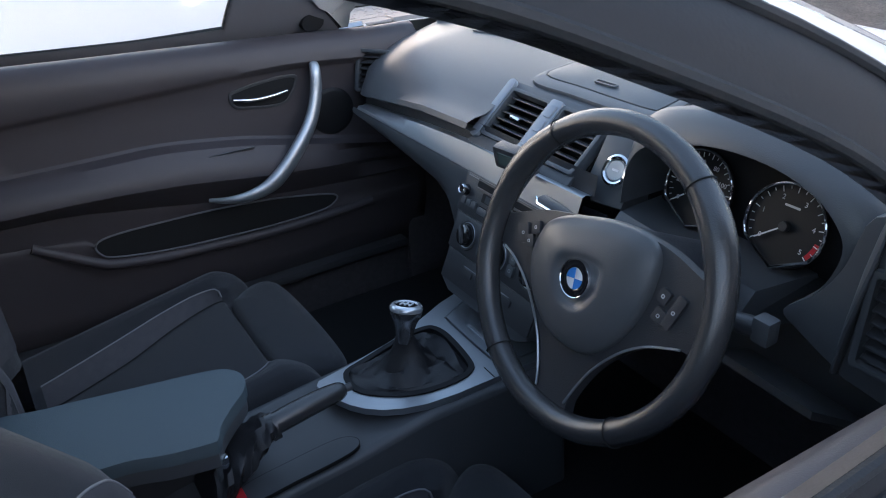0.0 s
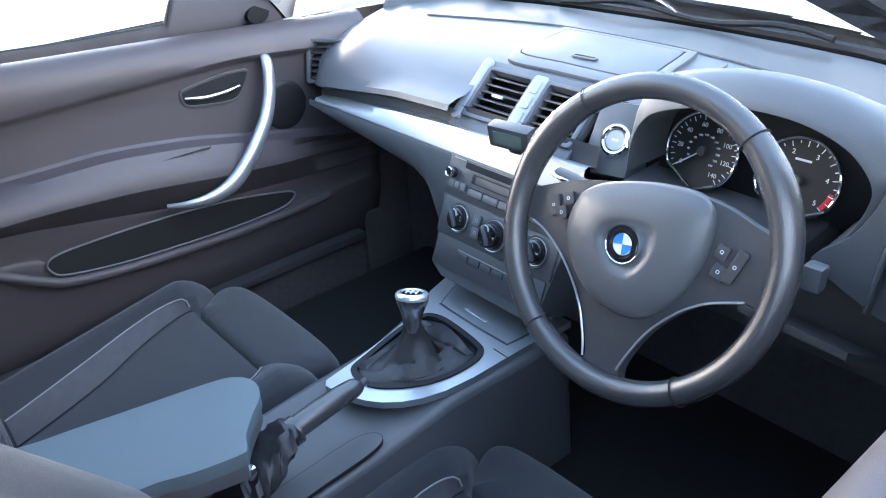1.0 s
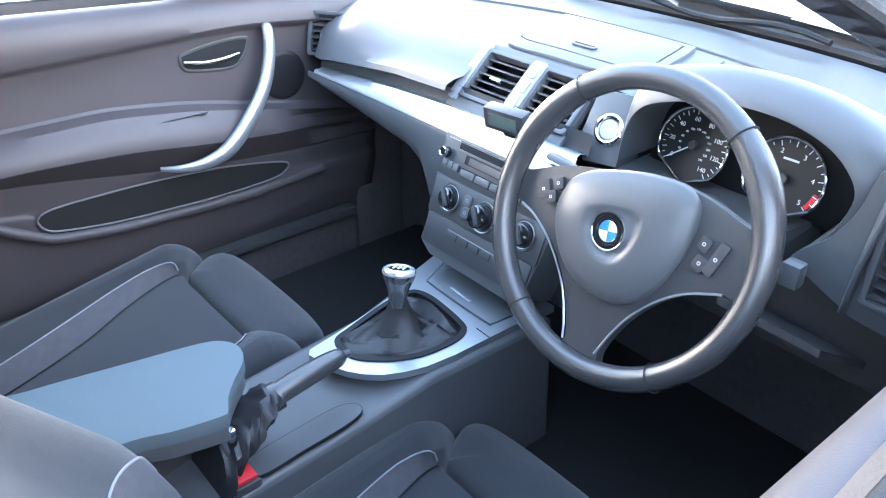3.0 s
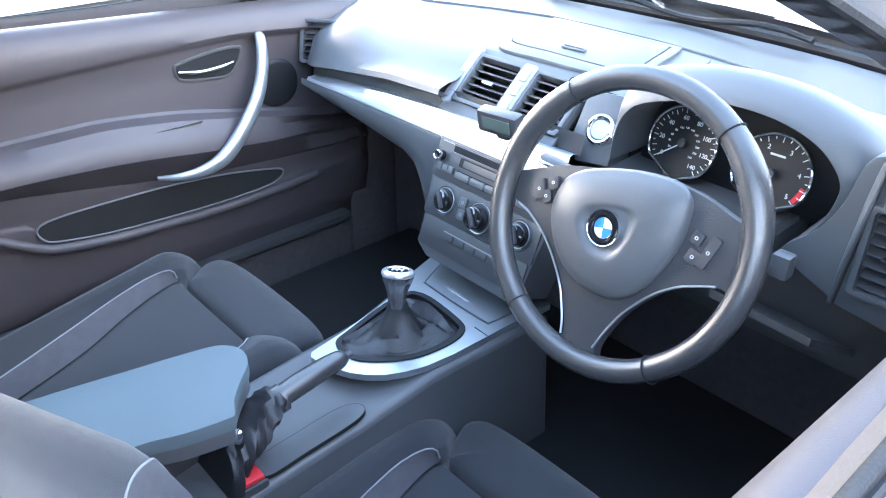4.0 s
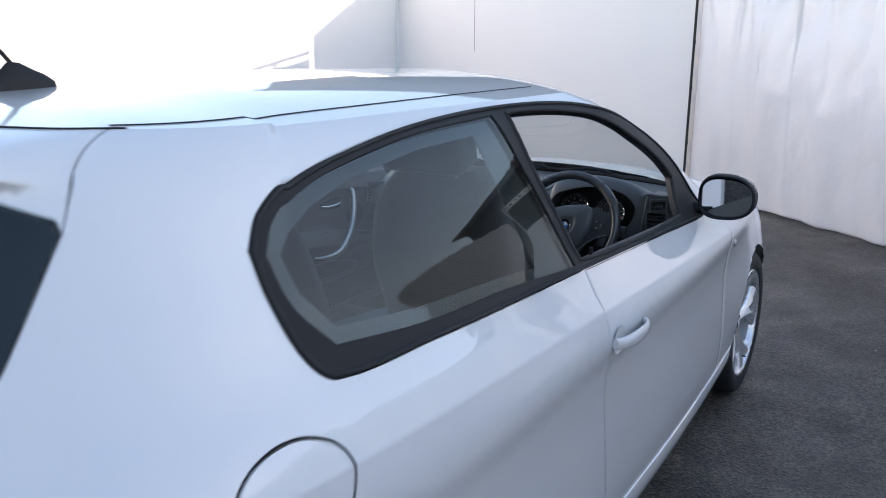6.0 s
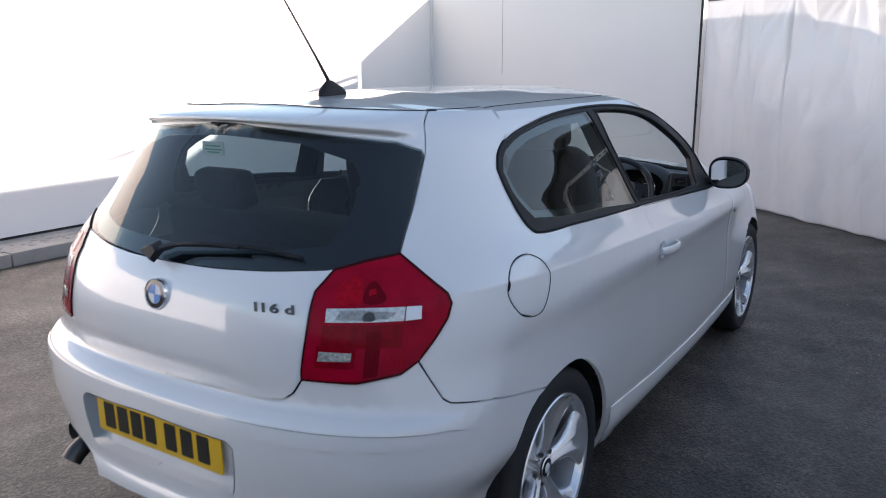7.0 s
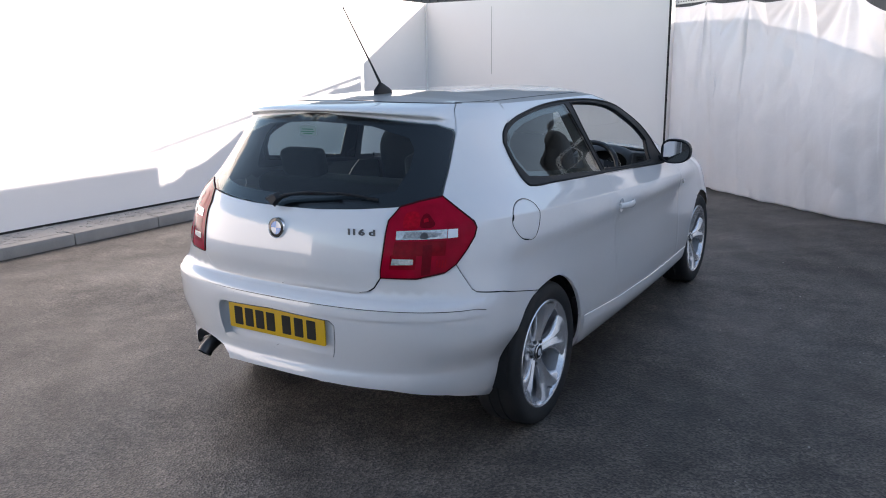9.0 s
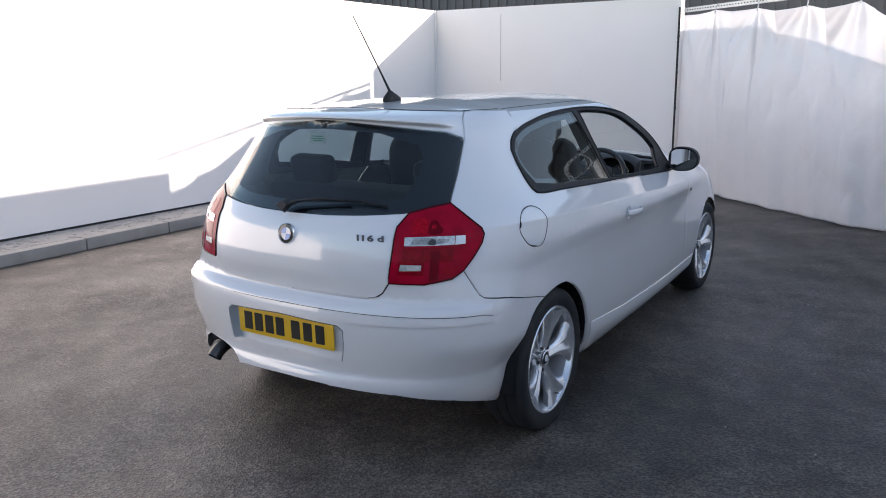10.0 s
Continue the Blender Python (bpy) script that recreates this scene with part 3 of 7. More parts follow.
SPOILER = [(-0.02, 1.302), (0.756, 1.288), (0.837, 1.274), (0.849, 1.261), (0.846, 1.30), (0.836, 1.34), (0.820, SHELL_TOP + 0.05), (-0.02, SHELL_TOP + 0.05)]
BUMPER = [(-0.02, 0.694), (0.216, 0.697), (0.42, 0.696), (0.468, 0.704), (0.5, 0.72), (0.528, 0.748), (0.544, 0.765), (0.698, 0.764), (0.811, 0.786), (0.849, 0.815), (0.876, 0.782), (0.904, 0.745), (0.922, 0.722), (0.946, 0.710), (1.11, 0.69), (1.375, 0.632), (1.55, 0.55), (1.55, 0.1), (-0.02, 0.1)]
STRIP = [(-0.02, 0.652), (0.507, 0.650), (0.965, 0.650), (1.024, 0.640), (1.024, 0.622), (0.504, 0.612), (-0.02, 0.616)]
RECESS = [(-0.02, 0.605), (0.324, 0.593), (0.348, 0.577), (0.347, 0.445), (0.322, 0.432), (-0.02, 0.442)]
FUEL = smooth_poly([(1.054, 0.966), (1.078, 1.004), (1.132, 1.014), (1.204, 0.993), (1.243, 0.961), (1.254, 0.915), (1.235, 0.861), (1.178, 0.857), (1.115, 0.879), (1.064, 0.926)])
DOOR_YZ = [(0.80, 1.000), (0.782, 0.95), (0.778, 0.88), (0.788, 0.78), (0.808, 0.62), (0.825, 0.42), (0.86, 0.352), (1.4, 0.340), (2.0, 0.335), (2.04, 0.5), (2.03, 0.8), (2.0, 0.90), (1.93, 0.952), (1.732, 0.947), (1.256, 0.974)]
SILL_YZ = [(0.30, 0.392), (0.86, 0.352), (1.4, 0.340), (2.0, 0.335), (2.15, 0.335), (2.15, 0.10), (0.2, 0.10)]
WING_YZ = [(2.0, 0.335), (2.04, 0.5), (2.03, 0.8), (2.0, 0.90), (1.93, 0.952), (1.89, 0.945), (1.90, 1.0), (2.6, 1.0), (2.6, 0.10), (2.0, 0.10)]
WS_EDGE = [(3.47, 0.93), (3.49, 1.0), (3.52, 1.1), (3.55, 1.2), (3.565, 1.3), (3.575, 1.35), (3.60, 1.40), (SOUTER + 0.02, 1.40), (SOUTER + 0.02, 0.93)]
EXHAUST_CUT = [(0.29, 0.30), (0.33, 0.364), (0.38, 0.388), (0.46, 0.402), (0.54, 0.409), (0.64, 0.409), (0.70, 0.385), (0.74, 0.30)]
arch_r = lambda a: 0.337 + 0.034 * math.exp(-((a - 2.35) / 0.45) ** 2) + 0.012 * math.exp(-((a - 1.3) / 0.4) ** 2)
ARCH = [(arch_r(a) * math.cos(a), 0.305 + arch_r(a) * math.sin(a)) for a in np.linspace(-0.9, math.pi + 0.9, 44)]


def round_yz(pts):
    """Smooth the gentle bends of an outline, keep its sharp corners."""
    n = len(pts)
    out = []
    for i in range(n):
        a, b, c, d = [np.array(pts[(i + k) % n], float) for k in (-1, 0, 1, 2)]

        def bend(p, q, r):
            u, v = q - p, r - q
            return abs(math.atan2(u[0] * v[1] - u[1] * v[0], u @ v))
        t0 = (c - a) / 2 if bend(a, b, c) < 0.7 else (c - b)
        t1 = (d - b) / 2 if bend(b, c, d) < 0.7 else (c - b)
        L = np.linalg.norm(c - b)
        t0, t1 = t0 / (np.linalg.norm(t0) + 1e-9) * L, t1 / (np.linalg.norm(t1) + 1e-9) * L
        for k in range(5):
            t = k / 5
            out.append(tuple((2 * t**3 - 3 * t**2 + 1) * b + (t**3 - 2 * t**2 + t) * t0 + (3 * t**2 - 2 * t**3) * c + (t**3 - t**2) * t1))
    return out


def cut_surface(fn, domain, panels, step, creases=(), folds=()):
    """Triangulate a domain of the (s, z) plane with all outlines as edges; sort triangles into panels by first match."""
    pts, edges = [], []

    def add_line(poly, closed=True):
        i0 = len(pts)
        pts.extend(Vector(p) for p in poly)
        n = len(poly)
        edges.extend((i0 + i, i0 + (i + 1) % n) for i in range(n if closed else n - 1))
    dom = dense(domain)
    add_line(dom)
    polys = []
    for name, poly in panels:
        dp = dense(poly)
        polys.append((name, dp))
        add_line(dp)
    for z, s_end in creases:
        add_line([(q, z) for q in np.arange(0.0, s_end, 0.02)], False)
    for fold in folds:
        add_line(fold, False)
    border = np.array([tuple(p) for p in pts])
    s0, s1 = min(p[0] for p in domain), max(p[0] for p in domain)
    z0, z1 = min(p[1] for p in domain), max(p[1] for p in domain)
    for i, s in enumerate(np.arange(s0 + step / 2, s1, step)):
        for z in np.arange(z0 + step / 2 * (0.5 + i % 2), z1, step * 0.9):
            if np.min(np.hypot(border[:, 0] - s, border[:, 1] - z)) > step * 0.4 and inside(dom, s, z):
                pts.append(Vector((s, z)))
    vo, eo, fo, *_ = geo.delaunay_2d_cdt(pts, edges, [], 0, 1e-5, False)
    groups = {}
    for f in fo:
        cx, cy = sum(vo[i].x for i in f) / 3, sum(vo[i].y for i in f) / 3
        if not inside(dom, cx, cy):
            continue
        for name, poly in polys:
            if inside(poly, cx, cy):
                break
        else:
            name = "rest"
        groups.setdefault(name, []).append(f)
    return vo, groups


def panel_mesh(name, vo, faces, fn, fn_n, material, parent, label="", offset=0.0, gap=0.0022, rim=0.014, mirror="copy", side=1, keep_edge=None, left_open=()):
    """A sheet of the surface as a panel with a narrow shut line round it and a turned-in edge. mirror 'weld' joins both halves at x = 0."""
    used = sorted({i for f in faces for i in f})
    P = {i: np.array(fn(vo[i].x, vo[i].y)) for i in used}
    N = {i: np.array(fn_n(vo[i].x, vo[i].y)) for i in used}
    count = {}
    for f in faces:
        for a, b in zip(f, f[1:] + f[:1]):
            count.setdefault((min(a, b), max(a, b)), []).append((a, b, f))
    rim_edges = []
    push = {}
    for (a, b), owners in count.items():
        if len(owners) == 1:
            if mirror == "weld" and vo[a].x < 0.004 and vo[b].x < 0.004:
                continue
            if keep_edge is not None and keep_edge(vo[a], vo[b]):
                continue
            ea, eb, f = owners[0]
            rim_edges.append((ea, eb, tuple(f) in left_open))
            c = sum(P[i] for i in f) / 3
            d = P[b] - P[a]
            L = np.linalg.norm(d)
            if L < 1e-9:
                continue
            d = d / L
            w = c - (P[a] + P[b]) / 2
            w = w - d * np.dot(w, d)
            w = w / (np.linalg.norm(w) + 1e-9)
            for i in (a, b):
                push[i] = push.get(i, 0) + w
    for i, w in push.items():
        L = np.linalg.norm(w)
        if L > 1e-6:
            P[i] = P[i] + w / L * gap
    verts, norms, tris = [], [], []
    sides = (1, -1) if mirror == "weld" else (side,)
    weld = {}
    for sg in sides:
        idx = {}
        for i in used:
            p = P[i] + N[i] * offset
            if mirror == "weld" and vo[i].x < 0.004:
                if i in weld:
                    idx[i] = weld[i]
                    continue
                weld[i] = len(verts)
                p = np.array((0.0, p[1], p[2]))
            idx[i] = len(verts)
            verts.append((sg * p[0], p[1], p[2]))
            norms.append((sg * N[i][0], N[i][1], N[i][2]))
        low = {}
        edges = [(a, b) for a, b, only_right in rim_edges if sg > 0 or not only_right]
        for a, b in edges:
            for i in (a, b):
                if i not in low:
                    low[i] = len(verts)
                    q = P[i] + N[i] * (offset - rim)
                    verts.append((sg * q[0], q[1], q[2]))
                    norms.append((sg * N[i][0], N[i][1], N[i][2]))
        for f in faces:
            if sg < 0 and tuple(f) in left_open:
                continue
            t = [idx[i] for i in f]
            n = np.cross(np.array(verts[t[1]]) - np.array(verts[t[0]]), np.array(verts[t[2]]) - np.array(verts[t[0]]))
            if np.dot(n, norms[t[0]]) < 0:
                t = t[::-1]
            tris.append(t)
        for a, b in edges:
            tris.append([idx[a], low[a], low[b], idx[b]] if sg > 0 else [idx[b], low[b], low[a], idx[a]])
    me = bpy.data.meshes.new(name)
    me.from_pydata(verts, [], tris)
    me.materials.append(material)
    me.shade_smooth()
    me.normals_split_custom_set_from_vertices(norms)
    ob = new(name, me)
    ob.parent = parent
    if label:
        ob["label"] = label
    return ob


CAR = thing("car", "white three-door hatchback parked on tarmac, driver's window lowered", "car")


def build_shell():
    domain = [(0, 0.350), (0.234, 0.347), (0.637, 0.331), (0.884, 0.293), (1.0, 0.258), (1.108, 0.214), (1.13, 0.205), (s_of_y(0.25, 0.2), 0.2), (s_of_y(1.9, 0.18), 0.18), (s_of_y(2.08, 0.19), 0.19), (s_of_y(2.08, 0.5), 0.5),
              (s_of_y(2.06, 0.8), 0.8), (s_of_y(2.03, 0.9), 0.9), (3.42, 0.945), (3.8, 0.955), (SOUTER, 0.965), (SOUTER, SHELL_TOP), (0, SHELL_TOP)]
    arch_s = to_s(ARCH)
    dlo = to_s(round_yz(DLO_YZ))
    panels = [("hole_arch", arch_s), ("quarter_glass", to_s(round_yz(QUARTER_YZ))), ("hole_door", to_s(round_yz(OPEN_YZ))), ("window_frame", dlo), ("windscreen", WS_EDGE),
              ("tail_lamp", LAMP), ("tailgate", TAILGATE), ("rear_glass", REAR_GLASS), ("spoiler", SPOILER), ("hole_recess", RECESS), ("bumper_strip", STRIP), ("exhaust_cut", EXHAUST_CUT), ("rear_bumper", BUMPER),
              ("fuel_flap", FUEL), ("door", to_s(DOOR_YZ)), ("sill", to_s(SILL_YZ)), ("hole_wing", to_s(WING_YZ))]
    vo, g = cut_surface(S, domain, panels, 0.034, [(0.345, 1.0), (0.372, 1.0), (0.388, 1.0), (0.405, 1.0), (0.785, 0.9), (0.81, 0.9), (0.659, 1.0), (0.664, 1.0), (0.672, 1.0), (0.681, 1.0), (0.69, 1.0), (1.307, 1.0), (1.312, 1.0), (1.318, 1.0), (1.326, 1.0), (1.335, 1.0), (1.345, 1.0), (1.356, 1.0), (1.366, 1.0)],
                        [[(q, crease_z(S(q, 0.94)[1]) + o) for q in np.arange(0.93, 3.34, 0.022)] for o in (-0.014, -0.0045, 0.0, 0.0045, 0.014)])

    def make(name, key, material, label="", **kw):
        return panel_mesh(name, vo, g[key], S, S_normal, material, CAR, label, **kw)
    top = lambda a, b: a.y > SHELL_TOP - 0.002 and b.y > SHELL_TOP - 0.002
    for sd in (1, -1):
        make("quarter_panel", "rest", PAINT, "white painted rear quarter and roof pillar", side=sd, keep_edge=top)
        make("side_sill", "sill", PAINT, side=sd)
        make("tail_lamp", "tail_lamp", RED_LENS, "red tail lamp with clear indicator bands", side=sd, gap=0.003, offset=0.004, rim=0.03)
        make("window_surround", "window_frame", BLACK_TRIM, "satin black window surround", side=sd, gap=0.001, offset=0.002)
        q = make("quarter_window", "quarter_glass", TINT, "fixed tinted rear side window", side=sd, gap=0.001, offset=-0.001, rim=0.004)
        q.visible_shadow = False
        make("fuel_flap" if sd > 0 else "quarter_patch", "fuel_flap", PAINT, "rounded white fuel filler flap" if sd > 0 else "", side=sd, gap=0.004 if sd > 0 else 0.0)
    doors = [make("door", "door", PAINT, "white painted door with its window lowered" if sd > 0 else "white painted passenger door", side=sd, gap=0.0038) for sd in (1, -1)]
    make("tailgate", "tailgate", PAINT, mirror="weld", gap=0.0035)
    make("roof_spoiler", "spoiler", PAINT, mirror="weld", gap=0.002, keep_edge=top)
    rg = make("rear_window", "rear_glass", TINT, "dark tinted rear window", mirror="weld", gap=0.002, rim=0.004)
    rg.visible_shadow = False
    ws = make("windscreen", "windscreen", CLEAR, mirror="weld", gap=0.002, rim=0.004)
    ws.visible_shadow = False
    panel_mesh("rear_bumper", vo, g["rear_bumper"] + g["exhaust_cut"], S, S_normal, PAINT, CAR, mirror="weld", gap=0.0028, rim=0.02, left_open={tuple(f) for f in g["exhaust_cut"]})
    make("bumper_strip", "bumper_strip", PAINT, "raised body-coloured bumper strip", mirror="weld", gap=0.001, offset=0.005)
    return vo, g, doors


SHELL_V, SHELL_G, DOORS = build_shell()


# roof: filled inwards from the shell's top edge
def roof_pt(s, r):
    g0 = S(s, SHELL_TOP)
    cy = min(max(g0[1], -0.28), 1.18)
    top = SHELL_TOP + float(np.interp(cy, [-0.28, -0.1, 0.2, 0.65, 1.18], [0.024, 0.037, 0.050, 0.056, 0.052]))
    x, y = g0[0] * (1 - r), g0[1] + (cy - g0[1]) * r * r
    return np.array((x, y, g0[2] + (top - g0[2]) * (1 - (1 - r) ** 2.5)))


def roof_n(s, r):
    e = 0.004
    s0, s1, r0, r1 = max(s - e, 0.02), min(s + e, SOUTER - 0.02), max(r - e, 0), min(r + e, 1)
    n = np.cross(roof_pt(s1, r) - roof_pt(s0, r), roof_pt(s, r1) - roof_pt(s, r0))
    L = np.linalg.norm(n)
    n = n / L if L > 1e-9 else np.array((0, 0, 1.0))
    if n[2] < 0:
        n = -n
    if r > 0.97:
        n[0] = 0
        n /= np.linalg.norm(n)
    return n


def build_roof():
    bm = bmesh.new()
    ss = np.linspace(0, SOUTER, 120)
    rr = np.concatenate([np.linspace(0, 0.12, 5)[:-1], np.linspace(0.12, 1, 14)])
    verts, norms, faces = [], [], []
    for sg in (1, -1):
        o = len(verts)
        for s in ss:
            for r in rr:
                p, n = roof_pt(s, r), roof_n(s, r)
                verts.append((sg * p[0], p[1], p[2]))
                norms.append((sg * n[0], n[1], n[2]))
        m = len(rr)
        for i in range(len(ss) - 1):
            for j in range(m - 1):
                q = [o + i * m + j, o + (i + 1) * m + j, o + (i + 1) * m + j + 1, o + i * m + j + 1]
                faces.append(q if sg > 0 else q[::-1])
    me = bpy.data.meshes.new("roof")
    me.from_pydata(verts, [], faces)
    me.materials.append(PAINT)
    me.shade_smooth()
    me.normals_split_custom_set_from_vertices(norms)
    ob = new("roof", me)
    ob.parent = CAR
    bm.free()
    # roof ditch seams and the seam ahead of the spoiler
    for sg in (1, -1):
        pts = [(sg * p[0], p[1], p[2] + 0.0006) for p in [roof_pt(s, float(np.interp(s, [0.85, 1.3, 3.3], [0.05, 0.09, 0.12]))) for s in np.linspace(0.85, 3.3, 70)]]
        part("roof_seam", tube_bm(pts, 0.0014, 6), BLACK_TRIM, CAR)
    half = []
    for s in np.linspace(0.86, 0.0, 40):
        g0 = S(s, SHELL_TOP)
        cy = min(max(g0[1], -0.28), 1.18)
        yt = -0.335 + 0.02 * (1 - (g0[0] / 0.6) ** 2)
        r = math.sqrt(min(1, max(0.0, (yt - g0[1]) / max(cy - g0[1], 1e-6))))
        p = roof_pt(s, r)
        half.append((p[0], p[1], p[2] + 0.0008))
    for sg in (1, -1):
        part("roof_seam", tube_bm([(sg * x, y, z) for x, y, z in half], 0.0018, 6), BLACK_TRIM, CAR)


build_roof()


# ---- car: front clip (wings, bonnet, nose) ----


def F(s, z):
    """Front clip: s from 0 at the door's edge to 1 at the tangent and 1.8 at the nose's middle."""
    y0 = float(np.interp(z, [0.335, 0.5, 0.8, 0.9, 0.952], [2.0, 2.04, 2.03, 2.0, 1.93])) - 0.0012
    yt, ye = 2.74 - 0.25 * max(0, z - 0.65), 3.40 - 1.5 * max(0, z - 0.55) ** 1.5
    if s <= 1:
        y = y0 + (yt - y0) * s
        return np.array((width_at(y, z), y, z))
    th = (s - 1) / 0.8 * math.pi / 2
    y = yt + (ye - yt) * math.sin(th) ** (2 / 2.3)
    return np.array((width_at(yt, z) * max(math.cos(th), 0) ** (2 / 2.3), y, z))


def screen_foot(x):
    """Length y at which the windscreen's foot stands over half width x."""
    best = 0
    for s in np.linspace(AR + LS, SOUTER, 60):
        p = S(s, 0.975)
        if p[0] >= abs(x):
            best = p[1]
    return best


def top_z(s):
    return 0.935 - 0.02 * s - 0.18 * max(0, s - 0.75) ** 1.4


def build_front():
    ss, nz = np.linspace(0, 1.8, 80), 26
    for sd in (1, -1):
        bm = bmesh.new()
        grid = [[bm.verts.new((sd * p[0], p[1], p[2])) for p in [F(s, 0.2 + (top_z(s) - 0.2) * j / nz) for j in range(nz + 1)]] for s in ss]
        for i in range(len(ss) - 1):
            for j in range(nz):
                c = sum((v.co for v in (grid[i][j], grid[i + 1][j], grid[i + 1][j + 1], grid[i][j + 1])), Vector()) / 4
                if math.hypot(c.y - 2.66, c.z - 0.312) > 0.34:
                    q = (grid[i][j], grid[i + 1][j], grid[i + 1][j + 1], grid[i][j + 1])
                    bm.faces.new(q if sd > 0 else q[::-1])
        lip = [bm.verts.new(v.co + Vector((-sd * 0.0035, -0.020, 0))) for v in grid[0]]
        for j in range(nz):
            q = (lip[j], grid[0][j], grid[0][j + 1], lip[j + 1])
            bm.faces.new(q if sd > 0 else q[::-1])
        for v in bm.verts:
            d = Vector((0, v.co.y - 2.66, v.co.z - 0.312))
            if 0.30 < d.length < 0.375 and abs(v.co.x) > 0.7 and any(e.is_boundary for e in v.link_edges):
                k = d.normalized() * 0.345
                v.co.y, v.co.z = 2.66 + k.y, 0.312 + k.z
        bmesh.ops.delete(bm, geom=[v for v in bm.verts if not v.link_faces], context="VERTS")
        part("front_wing", bm, PAINT, CAR, "white painted front wing and bumper side")
    bm = bmesh.new()
    rows = []
    for s in ss[4:]:
        e = F(s, top_z(s))
        col = []
        for k in range(25):
            u = -1 + 2 * k / 24
            rise = 0.07 * (1 - abs(u) ** 2.2)
            col.append(bm.verts.new((e[0] * u * 0.998, e[1], e[2] + rise * min(1, 1.8 - s + 0.1))))
        rows.append(col)
    for a, b in zip(rows, rows[1:]):
        for k in range(24):
            c = (a[k].co + b[k + 1].co) / 2
            if c.y > screen_foot(c.x) + 0.05:
                bm.faces.new((a[k], a[k + 1], b[k + 1], b[k]))
    bmesh.ops.delete(bm, geom=[v for v in bm.verts if not v.link_faces], context="VERTS")
    bmesh.ops.remove_doubles(bm, verts=bm.verts, dist=1e-5)
    bmesh.ops.recalc_face_normals(bm, faces=bm.faces)
    part("bonnet", bm, PAINT, CAR, "white painted bonnet")
    part("cowl", box_bm((-0.70, 2.06, 0.86), (0.70, 2.46, 0.925), 0.01), BLACK_TRIM, CAR, "black scuttle panel under the windscreen")


build_front()


# ---- car: interior ----
def plate_bm(outer, holes=(), thick=0.006, m=None, bev=0.0, crown=None):
    """Flat plate from a 2D outline with holes, lying in z = 0, thickness downwards."""
    pts, edges = [], []
    for poly in (outer, *holes):
        i0 = len(pts)
        n = len(poly)
        pts += [Vector(p) for p in poly]
        edges += [(i0 + i, i0 + (i + 1) % n) for i in range(n)]
    vo, eo, fo, *_ = geo.delaunay_2d_cdt(pts, edges, [], 0, 1e-6, False)
    bm = bmesh.new()
    vs = [bm.verts.new((v.x, v.y, crown(v.x, v.y) if crown else 0)) for v in vo]
    for f in fo:
        c = sum((vo[i] for i in f), Vector((0, 0))) / len(f)
        if inside([tuple(p) for p in outer], c.x, c.y) and not any(inside([tuple(p) for p in h], c.x, c.y) for h in holes):
            bm.faces.new([vs[i] for i in f])
    bmesh.ops.delete(bm, geom=[v for v in bm.verts if not v.link_faces], context="VERTS")
    bmesh.ops.recalc_face_normals(bm, faces=bm.faces)
    if sum(f.normal.z for f in bm.faces) < 0:
        bmesh.ops.reverse_faces(bm, faces=bm.faces)
    r = bmesh.ops.extrude_face_region(bm, geom=bm.faces[:])
    low = [g for g in r["geom"] if isinstance(g, bmesh.types.BMVert)]
    bmesh.ops.translate(bm, verts=low, vec=(0, 0, thick))
    bm.transform(Matrix.Translation((0, 0, -thick)))
    bmesh.ops.recalc_face_normals(bm, faces=bm.faces)
    if bev:
        bmesh.ops.bevel(bm, geom=[e for e in bm.edges if e.calc_face_angle(0) > 1.2 and min(v.co.z for v in e.verts) > -thick * 0.5], offset=bev, segments=2, profile=0.6, affect="EDGES", clamp_overlap=True)
    if m is not None:
        bm.transform(m)
    return bm


def frame_of(origin, right, up):
    """Matrix whose x is right, y is up and z stands out."""
    r = Vector(right).normalized()
    u = Vector(up)
    u = (u - r * u.dot(r)).normalized()
    n = r.cross(u)
    m = Matrix((r, u, n)).transposed().to_4x4()
    m.translation = Vector(origin)
    return m


def rounded(w, h, r, n=5, cx=0.0, cy=0.0):
    out = []
    for sx, sy, a0 in ((1, 1, 0), (-1, 1, 90), (-1, -1, 180), (1, -1, 270)):
        for k in range(n + 1):
            a = radians(a0 + 90 * k / n)
            out.append((cx + sx * (w / 2 - r) + r * math.cos(a), cy + sy * (h / 2 - r) + r * math.sin(a)))
    return out


